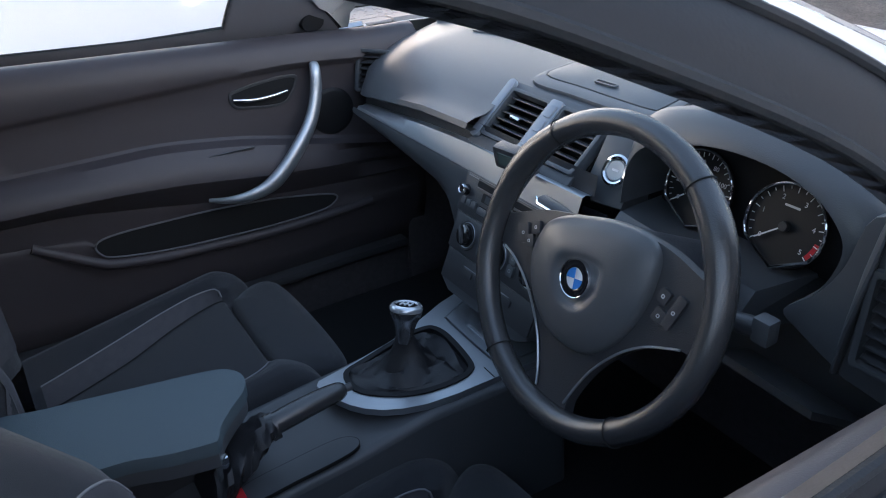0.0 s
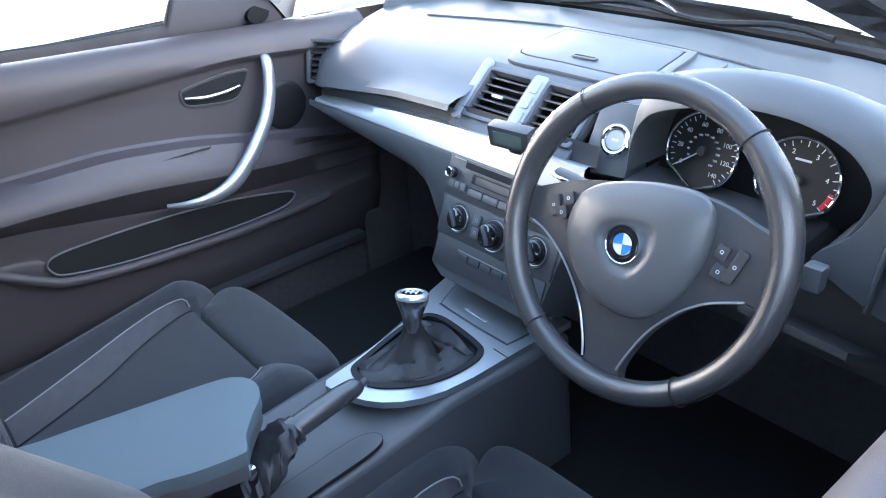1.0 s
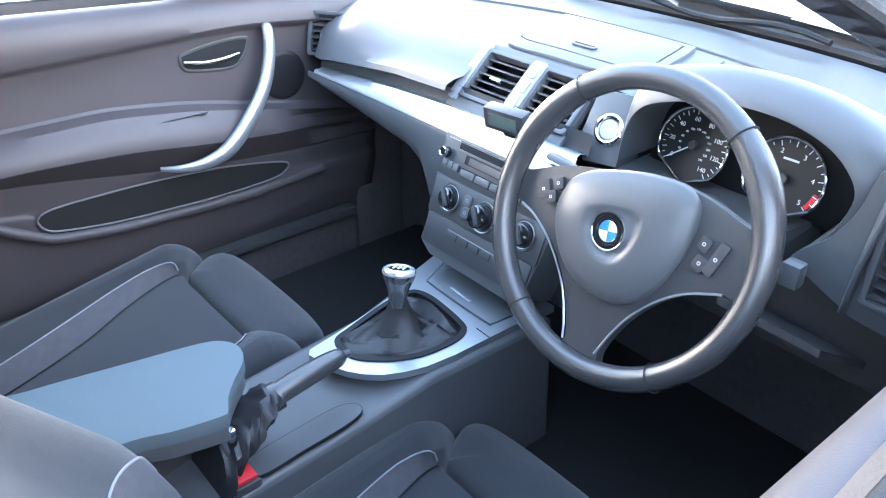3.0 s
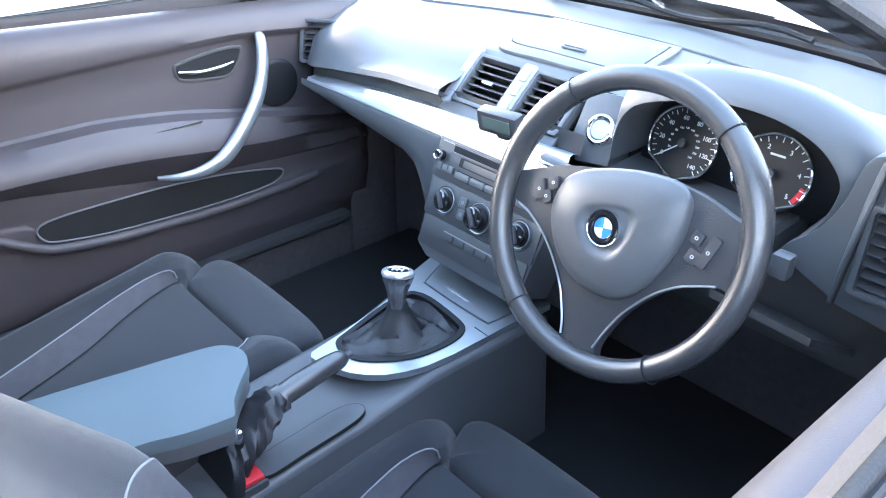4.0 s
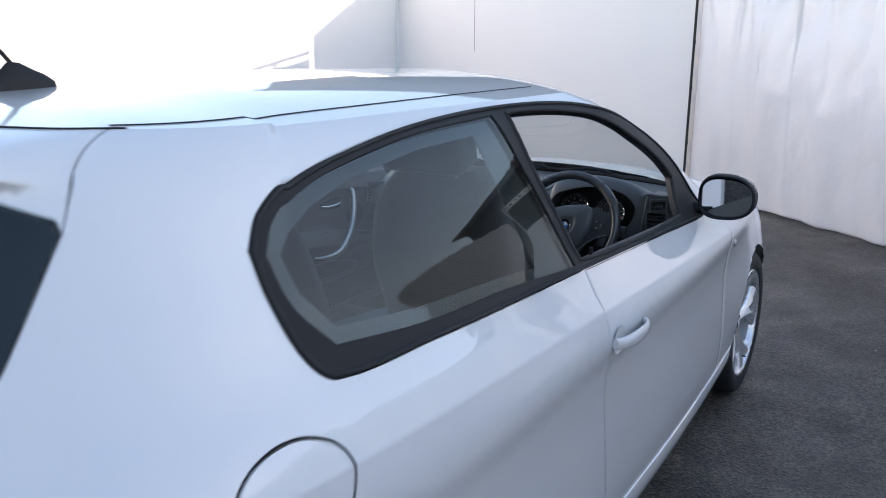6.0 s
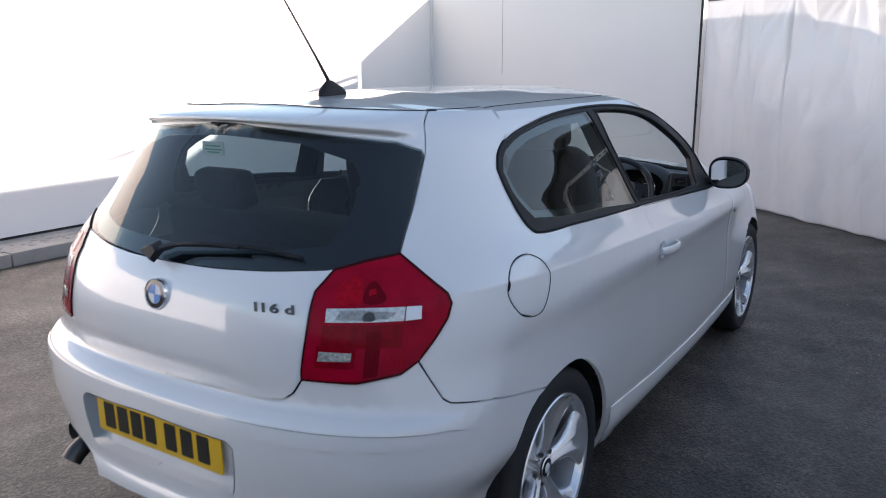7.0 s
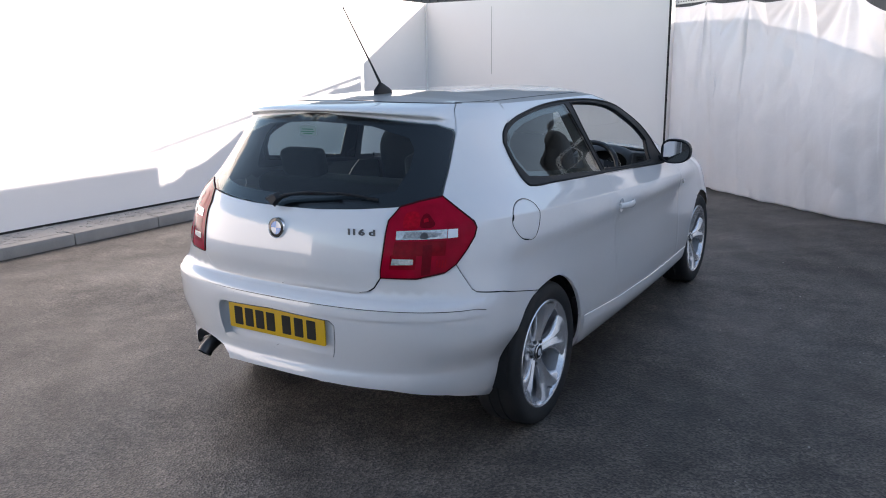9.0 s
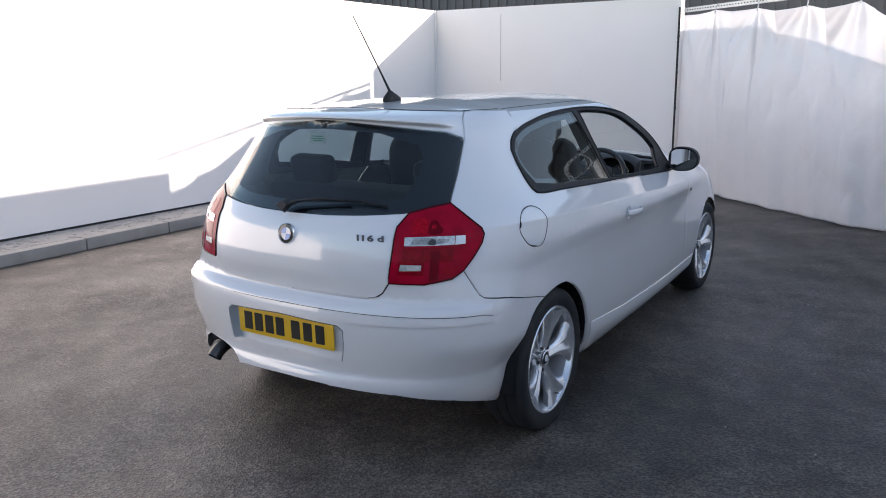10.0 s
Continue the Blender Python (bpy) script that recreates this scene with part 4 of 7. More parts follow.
def build_dash():
    # soft upper pad
    xs = sorted([*np.linspace(-0.685, 0.685, 70), -0.1461, 0.2001])
    bm = bmesh.new()
    cols = []
    for x in xs:
        left = max(0.0, (-x - 0.52) / 0.16)
        lipz = np.interp(x, [-0.685, -0.58, -0.3, -0.1, 0.7], [0.825, 0.838, 0.872, 0.880, 0.880])
        ye = screen_foot(x) - 0.012
        back = 0.07 * left ** 2
        prof = [(1.90, lipz - 0.004), (1.815, lipz - 0.002), (1.806, lipz + 0.004), (1.81, lipz + 0.014), (1.828, max(0.884, lipz + 0.02)), (1.85, 0.900), (1.88, 0.916), (1.92, 0.932), (1.97, 0.944), (2.04, 0.953), (2.12, 0.959)]
        prof = [(min(y + back, ye - 0.03 + 0.002 * i), z - 0.012 * left) for i, (y, z) in enumerate(prof)] + [(ye, 0.962), (ye + 0.002, 0.90)]
        cols.append([bm.verts.new((x, y, z)) for y, z in prof])
    for a, b in zip(cols, cols[1:]):
        for j in range(len(a) - 1):
            c = (a[j].co + b[j + 1].co) / 2
            if (-0.146 < c.x < 0.2 and c.y < 1.93) or (c.x >= 0.2 and c.y < 1.95):
                continue
            bm.faces.new((a[j], b[j], b[j + 1], a[j + 1]))
    bmesh.ops.delete(bm, geom=[v for v in bm.verts if not v.link_faces], context="VERTS")
    bmesh.ops.recalc_face_normals(bm, faces=bm.faces)
    if sum(f.normal.z for f in bm.faces) < 0:
        bmesh.ops.reverse_faces(bm, faces=bm.faces)
    pad = part("dashboard", bm, DASH, CAR, "soft charcoal dashboard top with faint sheen")

    # storage lid on top
    on_pad = lambda y: float(np.interp(y, [1.92, 1.97, 2.04, 2.12, 2.27], [0.932, 0.944, 0.953, 0.959, 0.962]))
    plinth = smooth_poly([(-0.139, 1.949), (-0.146, 2.03), (-0.152, 2.108), (-0.146, 2.121), (-0.017, 2.124), (0.116, 2.121), (0.138, 2.112), (0.150, 2.04), (0.153, 1.985), (0.146, 1.955), (0.08, 1.948), (-0.03, 1.946)], 4)
    lid = smooth_poly([(-0.132, 1.974), (-0.137, 2.04), (-0.138, 2.100), (-0.130, 2.109), (-0.02, 2.112), (0.108, 2.110), (0.121, 2.102), (0.131, 2.04), (0.136, 1.985), (0.128, 1.975), (0.07, 1.972), (-0.03, 1.972)], 4)
    part("lid_plinth", plate_bm(plinth, [lid], 0.010, None, 0.0025, lambda x, y: on_pad(y) + 0.0065), DASH, pad, "raised charcoal surround of the storage lid")
    part("storage_lid", plate_bm(offset_poly(lid, 0.0022), (), 0.010, None, 0.002, lambda x, y: on_pad(y) + 0.0075), DASH, pad, "charcoal storage lid")
    part("lid_gap", plate_bm(offset_poly(lid, -0.0006), [offset_poly(lid, 0.0026)], 0.003, None, 0.0, lambda x, y: on_pad(y) + 0.0030), DARK, pad)
    ml = pose(-0.008, 2.004, 0.9570, 6, 0, 2)
    part("lid_latch", plate_bm(rounded(0.052, 0.013, 0.006), [rounded(0.044, 0.006, 0.0029)], 0.003, ml @ pose(0, 0, 0.002), 0.0008), DASH, pad, "raised latch rim")
    part("latch_recess", plate_bm(rounded(0.045, 0.007, 0.003), (), 0.001, ml), DASH_DARK, pad)
    # darker flat panel along the foot of the windscreen
    rows = []
    for x in np.linspace(-0.49, 0.60, 40):
        lo = float(np.interp(x, [-0.49, -0.307, -0.181, -0.07, 0.083, 0.205, 0.4, 0.60], [2.055, 2.106, 2.133, 2.137, 2.136, 2.120, 2.085, 1.99]))
        hi = max(screen_foot(x) - 0.022, lo + 0.004)
        rows.append([(x, lo, on_pad(lo) + 0.001), (x, lo + 0.002, on_pad(lo) + 0.0035), (x, hi, on_pad(hi) + 0.0035), (x, hi, on_pad(hi) - 0.002)])
    part("demister_panel", loft_bm(rows), DASH_DARK, pad, "darker flat panel along the windscreen foot")

    # silver strip with its ledge, and the dark recess over it
    def strip(name, rows, material, label=""):
        b = bmesh.new()
        vv = [[b.verts.new(p) for p in r] for r in rows]
        for a, c in zip(vv, vv[1:]):
            for j in range(len(a) - 1):
                b.faces.new((a[j], c[j], c[j + 1], a[j + 1]))
        bmesh.ops.recalc_face_normals(b, faces=b.faces)
        if sum((f.normal.z - f.normal.y) for f in b.faces) < 0:
            bmesh.ops.reverse_faces(b, faces=b.faces)
        return part(name, b, material, pad, label)
    rows = []
    for x in np.linspace(-0.575, 0.155, 40):
        zt = np.interp(x, [-0.575, -0.312, -0.146, 0.155], [0.817, 0.843, 0.853, 0.857])
        e = min(1, (x + 0.585) / 0.03)
        rows.append([(x, 1.836, zt - 0.004), (x, 1.822, zt + 0.001), (x, 1.815, zt - 0.001), (x, 1.806 - 0.004 * e, 0.8165), (x, 1.800, 0.811), (x, 1.804, 0.807)])
    strip("silver_strip", rows, SATIN, "satin silver decor strip across the dashboard")
    rows = []
    for x in np.linspace(-0.60, 0.16, 30):
        zt = np.interp(x, [-0.575, -0.312, -0.146, 0.155], [0.817, 0.843, 0.853, 0.857])
        lipz = np.interp(x, [-0.685, -0.58, -0.3, -0.1, 0.7], [0.825, 0.838, 0.872, 0.880, 0.880])
        rows.append([(x, 1.834, zt - 0.006), (x, 1.840, lipz + 0.006)])
    strip("recess", rows, DASH_DARK)

    # glovebox side under the strip
    rows = []
    for x in np.linspace(-0.60, -0.135, 44):
        zb = np.interp(x, [-0.60, -0.566, -0.38, -0.26, -0.215, -0.195, -0.175, -0.135], [0.785, 0.778, 0.755, 0.738, 0.715, 0.67, 0.60, 0.50])
        rows.append([(x, 1.803, 0.8085), (x, 1.800, 0.803), (x, 1.801, (0.806 + zb) / 2), (x, 1.806, zb + 0.012), (x, 1.816, zb), (x, 1.86, zb - 0.012), (x, 2.15, zb - 0.05)])
    strip("glovebox", rows, DASH, "charcoal lower dashboard and glovebox")
    part("footwell", box_bm((-0.75, 2.12, 0.24), (0.75, 2.16, 0.86)), CARPET, CAR, "dark carpeted bulkhead")
    part("column_cover", box_bm((0.17, 1.93, 0.62), (0.66, 2.05, 0.80), 0.02), DASH_DARK, CAR, "black lower panel under the steering column")
    return pad


def stack_m(x=0.0, d=0.0):
    """Frame on the centre stack's face; v = 0 at its top edge, u from the car's middle."""
    up = Vector((0, 0.42, 1)).normalized()
    return frame_of((0.019, 1.797, 0.814), (1, 0, 0), up)


def knob(parent, u, v, r, name, ring=0.86, h=0.016):
    """Black rotary knob in a round well, with a thin bright ring and a raised grip bar."""
    m = stack_m() @ pose(u, v, 0.0)
    k = part(name, lathe_bm([(0, h), (r * 0.60, h), (r * 0.70, h - 0.002), (r * 0.75, 0.0045)], 32, m), BLACK_GLOSS, parent, "black rotary knob")
    part("well", lathe_bm([(0, 0.0042), (r * 0.9, 0.0044), (r, 0.0050), (r * 1.04, 0.0040)], 36, m), DASH_DARK, k)
    part("bezel", lathe_bm([(r * (ring - 0.05), 0.0046), (r * (ring - 0.04), 0.0056), (r * ring, 0.0058), (r * (ring + 0.02), 0.0048)], 40, m), SATIN, k, "thin bright ring")
    part("grip", box_bm((-r * 0.14, -r * 0.62, h - 0.001), (r * 0.14, r * 0.62, h + 0.006), 0.003, 2, m @ pose(0, 0, 0, 0, 0, 35)), DASH_DARK, k)
    return k


def build_stack():
    w = 0.149
    m = stack_m()
    face = [(-w, 0.0), (-w + 0.006, -0.07), (-w + 0.022, -0.20), (-w + 0.05, -0.215), (w - 0.05, -0.215), (w - 0.022, -0.20), (w - 0.006, -0.07), (w, 0.0)]
    st = part("console_face", plate_bm(face, (), 0.08, m, 0.006), DASH, CAR, "charcoal centre console face with radio and heater controls")
    bar = lambda name, u0, u1, v0, v1, z, material, label="", r=0.001, th=0.004, bev=0.0: part(name, plate_bm(rounded(u1 - u0, v1 - v0, r), (), th, m @ pose((u0 + u1) / 2, (v0 + v1) / 2, z), bev), material, st, label)
    bar("radio_panel", -w + 0.009, w - 0.009, -0.0705, -0.003, 0.0032, DASH_DARK, "black radio front", 0.003, 0.004, 0.001)
    bar("heater_panel", -w + 0.016, w - 0.016, -0.1385, -0.0725, 0.0032, DASH_DARK, "black heater panel", 0.003, 0.004, 0.001)
    bar("switch_panel", -w + 0.022, w - 0.022, -0.196, -0.1405, 0.0026, DASH_DARK, "black lower switch panel", 0.003, 0.004, 0.001)
    bar("disc_slot", -0.102, 0.102, -0.0175, -0.0065, 0.0042, DARK, "black disc slot", 0.003, 0.003)
    bar("slot_lip", -0.100, 0.100, -0.0205, -0.0180, 0.0052, DASH, "", 0.001, 0.003)
    bar("display_frame", -0.080, 0.104, -0.0385, -0.0225, 0.0044, DARK, "", 0.002, 0.003)
    bar("display", -0.070, 0.100, -0.0368, -0.0245, 0.0052, mat("grey_display", (0.075, 0.083, 0.09), 0.15, vary=0.05, coat=0.5), "blank grey radio display", 0.0015, 0.002)
    k = part("volume_knob", lathe_bm([(0.006, 0.0165), (0.0072, 0.0180), (0.0090, 0.0170), (0.0096, 0.013)], 28, m @ pose(-0.127, -0.032, 0.0)), CHROME, st, "small round knob with bright rim")
    part("knob_body", lathe_bm([(0, 0.0160), (0.0060, 0.0162), (0.0088, 0.0130), (0.0098, 0.003)], 28, m @ pose(-0.127, -0.032, 0.0)), BLACK_GLOSS, k)
    bar("logo_bar", -0.134, -0.104, -0.0062, -0.0040, 0.0040, PIPING, "tiny pale lettering", 0.0006, 0.001)
    for i in range(3):
        bar("button", -0.1285 + 0.0145 * i, -0.1165 + 0.0145 * i, -0.0560, -0.0440, 0.0085, DASH, "", 0.002, 0.006, 0.0015)
    for i in range(5):
        bar("button", -0.0795 + 0.037 * i, -0.0455 + 0.037 * i, -0.0595, -0.0475, 0.0080, DASH, "", 0.003, 0.005, 0.0015)
    bar("button_gap", -0.0815, 0.1055, -0.0612, -0.0458, 0.0040, DARK, "", 0.002, 0.002)
    knob(st, -0.088, -0.104, 0.0262, "temperature_knob")
    knob(st, 0.0, -0.1065, 0.0285, "fan_knob", 0.93, 0.024)
    knob(st, 0.092, -0.101, 0.0262, "airflow_knob")
    for u, v in ((-0.0435, -0.0935), (-0.0405, -0.1145), (0.045, -0.0935), (0.045, -0.1145)):
        bar("button", u - 0.0085, u + 0.0085, v - 0.0095, v + 0.0095, 0.0072, DASH, "", 0.003, 0.005, 0.001)
        part("print", plate_bm(rounded(0.006, 0.006, 0.002), [rounded(0.004, 0.004, 0.0015)], 0.0005, m @ pose(u, v, 0.0076)), PIPING, st)
    bar("switch_line", -0.070, 0.060, -0.1566, -0.1548, 0.0036, PIPING, "thin pale line", 0.0005, 0.001)
    for i in range(5):
        bar("button", -0.068 + 0.028 * i, -0.043 + 0.028 * i, -0.170, -0.1580, 0.0050, DASH_DARK, "", 0.002, 0.004, 0.001)


def build_vent(name, m, w, h, n, parent, label):
    """Air vent: frame, slats with a middle fin, dark throat and a bright slider."""
    v = part(name, plate_bm(rounded(w + 0.018, h + 0.016, 0.008), [rounded(w, h, 0.004)], 0.02, m @ pose(0, 0, 0.008), 0.003), DASH, parent, label)
    part("throat", plate_bm(rounded(w, h, 0.004), (), 0.004, m @ pose(0, 0, -0.028)), DARK, v)
    for i in range(n):
        y = -h / 2 + h * (i + 0.5) / n
        part("slat", box_bm((-w / 2, -0.0018, -0.011), (w / 2, 0.0018, 0.009), 0.0012, 1, m @ pose(0, y, -0.006, 28)), DASH_DARK, v)
    part("slider", box_bm((-0.013, -0.003, 0.0), (0.013, 0.003, 0.008), 0.002, 2, m @ pose(0.0, -h * 0.02, 0.0)), CHROME, v, "bright slider tab")
    return v


def build_vents():
    up = Vector((0, 0.075, 0.066)).normalized()
    mv = frame_of((-0.018, 1.874, 0.900), (1, 0.0, 0), up)
    vp = part("vent_panel", plate_bm([(-0.142, -0.072), (-0.142, 0.058), (-0.13, 0.066), (0.118, 0.066), (0.128, 0.058), (0.128, -0.072)], [rounded(0.10, 0.092, 0.006, cx=-0.0675), rounded(0.10, 0.092, 0.006, cx=0.070)], 0.006, mv @ pose(0, 0, 0.002), 0.002), DASH, CAR, "charcoal panel round the centre vents")
    part("panel_back", box_bm((-0.15, 1.91, 0.80), (0.20, 2.05, 0.90)), DARK, vp)
    m0 = frame_of((-0.0855, 1.874, 0.901), (1, 0.0, 0), up)
    build_vent("centre_vent", m0, 0.096, 0.088, 6, CAR, "black slatted centre air vent")
    m1 = frame_of((0.052, 1.874, 0.901), (1, 0.0, 0), up)
    build_vent("centre_vent", m1, 0.096, 0.088, 6, CAR, "black slatted centre air vent")
    mm = frame_of((-0.0165, 1.872, 0.9055), (1, 0, 0), up)
    b = part("vent_divider", plate_bm(rounded(0.030, 0.106, 0.006), (), 0.012, mm @ pose(0, 0, 0.006), 0.003), GREY_TRIM, CAR, "grey vent slider panel")
    for v in (-0.03, 0.0, 0.03):
        part("button", plate_bm(rounded(0.018, 0.024, 0.003), (), 0.004, mm @ pose(0, v, 0.0085), 0.001), GREY_TRIM, b)
    part("vent_rim", plate_bm(rounded(0.020, 0.126, 0.009), (), 0.012, frame_of((-0.150, 1.874, 0.903), (1, 0, 0), up) @ pose(0, 0, 0.008), 0.003), GREY_TRIM, CAR, "grey edge trim")
    # outer vents at both ends
    mr = frame_of((0.633, 1.822, 0.877), (1, 0.0, 0), (-0.05, 0.03, 1))
    build_vent("side_vent", mr, 0.064, 0.104, 7, CAR, "black slatted side air vent")
    build_vent("demister_vent", frame_of((0.637, 1.822, 0.956), (1, 0.0, 0.12), (-0.25, 0.03, 1)), 0.048, 0.030, 4, CAR, "small demister grille")
    ml = frame_of((-0.640, 1.880, 0.866), (0.75, 0.50, 0), (0, 0.35, 1))
    build_vent("side_vent", ml, 0.070, 0.082, 6, CAR, "black slatted side air vent")
    # body of the dashboard's end behind the vent
    part("end_pod", loft_bm([[(0.56, 1.86, 0.78), (0.695, 1.86, 0.78), (0.695, 1.85, 0.985), (0.59, 1.85, 0.982)], [(0.56, 1.95, 0.76), (0.695, 1.95, 0.76), (0.695, 1.95, 0.985), (0.58, 1.95, 0.975)], [(0.55, 2.1, 0.75), (0.69, 2.05, 0.75), (0.68, 2.05, 0.960), (0.55, 2.08, 0.960)]]), DASH, CAR, "charcoal dashboard top beside the door")
    # hands-free display on its bracket
    d = part("handsfree_display", box_bm((-0.039, -0.012, -0.019), (0.039, 0.012, 0.019), 0.004, 2, pose(0.034, 1.782, 0.888, 12, 0, 8)), DASH_DARK, None)
    tagged(d, "small black hands-free screen clipped to the dashboard", "screen")
    part("screen", box_bm((-0.027, -0.0135, -0.010), (0.027, -0.0122, 0.011), 0, 1, pose(0.034, 1.782, 0.888, 12, 0, 8)), mat("lcd", (0.10, 0.14, 0.13), 0.2, vary=0.03), d, "grey-green blank screen")
    part("mount", box_bm((-0.012, 0.0, -0.034), (0.012, 0.03, -0.012), 0.004, 2, pose(0.034, 1.782, 0.888, 12, 0, 8)), DASH_DARK, d)


def text_bm(body, size, m, extrude=0.0004, fat=0.0):
    cu = bpy.data.curves.new("txt", "FONT")
    cu.body, cu.size, cu.extrude, cu.align_x, cu.align_y = body, size, extrude, "CENTER", "CENTER"
    cu.resolution_u = 3
    cu.offset = fat
    ob = bpy.data.objects.new("txt", cu)
    scene.collection.objects.link(ob)
    bpy.context.view_layer.update()
    me = bpy.data.meshes.new_from_object(ob.evaluated_get(bpy.context.evaluated_depsgraph_get()))
    bpy.data.objects.remove(ob)
    bpy.data.curves.remove(cu)
    bm = bmesh.new()
    bm.from_mesh(me)
    bpy.data.meshes.remove(me)
    bm.transform(m)
    return bm


def gauge(m, r, labels, a0, a1, name, label, ticks, parent):
    g = part(name, lathe_bm([(0, 0), (r * 0.97, 0), (r * 0.98, -0.004)], 48, m), mat("gauge_face", (0.013, 0.013, 0.014), 0.5, vary=0.1), parent, label)
    ring = [(r * math.cos(a), r * math.sin(a)) for a in np.linspace(radians(a0 + 6), radians(a1 - 6), 44)]
    pts = [(x, y, 0.002) for x, y in ring]
    pts = pts + [(0.0, -r * 1.0, 0.002)] + pts[:1]
    part("chrome_ring", tube_bm([m @ (Vector(p) + Vector((0, 0, 0.003))) for p in pts], 0.0022, 8), CHROME, g, "thin chrome ring")
    bm = bmesh.new()
    for k in range(ticks):
        a = radians(a1 + (a0 - a1) * k / (ticks - 1))
        long = k % 2 == 0
        t = box_bm((r * (0.80 if long else 0.86), -0.0006, 0.0006), (r * 0.93, 0.0006, 0.0012), m=m @ Matrix.Rotation(a, 4, "Z"))
        tmp = bpy.data.meshes.new("t")
        t.to_mesh(tmp)
        t.free()
        bm.from_mesh(tmp)
    part("tick_marks", bm, WHITE_MARK, g)
    n = len(labels)
    for k, tx in enumerate(labels):
        a = radians(a1 + (a0 - a1) * k / (n - 1))
        part("numeral", text_bm(tx, r * 0.17, m @ pose(r * 0.68 * math.cos(a), r * 0.68 * math.sin(a), 0.0008)), WHITE_MARK, g)
    part("needle_boss", lathe_bm([(0, 0.008), (r * 0.11, 0.008), (r * 0.13, 0.001)], 20, m), DASH_DARK, g)
    a = radians(a1 + 2)
    part("needle", box_bm((-r * 0.06, -0.0009, 0.005), (r * 0.78, 0.0009, 0.0065), m=m @ Matrix.Rotation(a, 4, "Z")), WHITE_MARK, g, "white needle")
    return g


def build_cluster():
    c = thing_part("instrument_panel", box_bm((0.205, 1.925, 0.83), (0.525, 1.955, 0.985), 0.01), BLACK_TRIM, "black recessed instrument panel with two round dials")
    up = Vector((0, 0.30, 1))
    m = frame_of((0.292, 1.906, 0.895), (1, 0, 0), up)
    gauge(m, 0.055, ["0", "20", "40", "60", "80", "100", "120", "140"], -52, 216, "speedometer", "black speedometer dial with white numerals", 29, c)
    for k, tx in enumerate(["20", "40", "60", "80", "100", "120", "140", "160", "180", "200", "220", "240"]):
        a = radians(205 - 250 * k / 11)
        part("small_numeral", text_bm(tx, 0.0045, m @ pose(0.0235 * math.cos(a), 0.0235 * math.sin(a), 0.0008)), WHITE_MARK, c)
    m2 = frame_of((0.433, 1.904, 0.894), (1, 0, 0), up)
    gauge(m2, 0.055, ["0", "1", "2", "3", "4", "5"], -38, 216, "rev_counter", "black rev counter dial with red zone", 21, c)
    red = [(0.050 * math.cos(a), 0.050 * math.sin(a)) for a in np.linspace(radians(-36), radians(-8), 10)] + [(0.044 * math.cos(a), 0.044 * math.sin(a)) for a in np.linspace(radians(-8), radians(-36), 10)]
    part("red_zone", plate_bm(red, (), 0.0006, m2 @ pose(0, 0, 0.0008)), RED_PLASTIC, c, "red sector")
    part("print", plate_bm(rounded(0.022, 0.003, 0.0008), (), 0.0005, m2 @ pose(0.0, 0.026, 0.0008)), WHITE_MARK, c)
    # hood: lip round the dials, rising to a crest that runs back into the dash top
    lip = spline([(0.216, 0, 0.865), (0.220, 0, 0.905), (0.235, 0, 0.943), (0.270, 0, 0.968), (0.36, 0, 0.993), (0.44, 0, 0.996), (0.50, 0, 0.982), (0.535, 0, 0.957), (0.548, 0, 0.928), (0.535, 0, 0.882), (0.512, 0, 0.850)], 5)
    crest = spline([(0.205, 0, 0.880), (0.206, 0, 0.930), (0.214, 0, 0.975), (0.243, 0, 1.006), (0.35, 0, 1.032), (0.46, 0, 1.030), (0.54, 0, 1.006), (0.580, 0, 0.975), (0.592, 0, 0.940), (0.586, 0, 0.900), (0.575, 0, 0.860)], 5)
    rows = []
    for y, k, fade in ((1.94, -0.10, 0.0), (1.85, -0.03, 0.0), (1.838, 0.0, 0.0), (1.833, 0.04, 0.0), (1.834, 0.15, 0.0), (1.840, 0.40, 0.0), (1.850, 0.70, 0.0), (1.864, 0.92, 0.0), (1.882, 1.0, 0.02), (1.91, 1.02, 0.12), (1.945, 1.03, 0.34), (1.985, 1.04, 0.62), (2.03, 1.06, 0.88), (2.07, 1.08, 1.0), (2.10, 1.10, 1.1)):
        row = []
        for p, q in zip(lip, crest):
            x, z = p.x + (q.x - p.x) * k, p.z + (q.z - p.z) * k
            row.append((x, y, z + (0.955 - z) * fade))
        rows.append(row)
    part("cluster_hood", loft_bm(rows, False, False), DASH, c, "arched charcoal hood over the dials")
    mf = frame_of((0, 1.824, 0), (1, 0, 0), (0, 0, 1))
    fac = smooth_poly([(0.580, 0.988), (0.64, 0.992), (0.700, 0.985), (0.705, 0.88), (0.70, 0.788), (0.60, 0.788), (0.572, 0.797), (0.525, 0.818), (0.500, 0.836), (0.538, 0.878), (0.560, 0.922)], 4)
    part("end_fascia", plate_bm(fac, [rounded(0.062, 0.100, 0.006, cx=0.633, cy=0.877), rounded(0.046, 0.030, 0.006, cx=0.637, cy=0.956)], 0.02, mf, 0.004), DASH, CAR, "charcoal dashboard end beside the driver's door")
    part("fascia_ridge", tube_bm([(0.578, 1.819, 0.795), (0.584, 1.816, 0.86), (0.590, 1.818, 0.93), (0.594, 1.826, 0.985)], [0.005, 0.007, 0.007, 0.005], 10, flat=0.7), DASH, c, "raised edge beside the end vent")
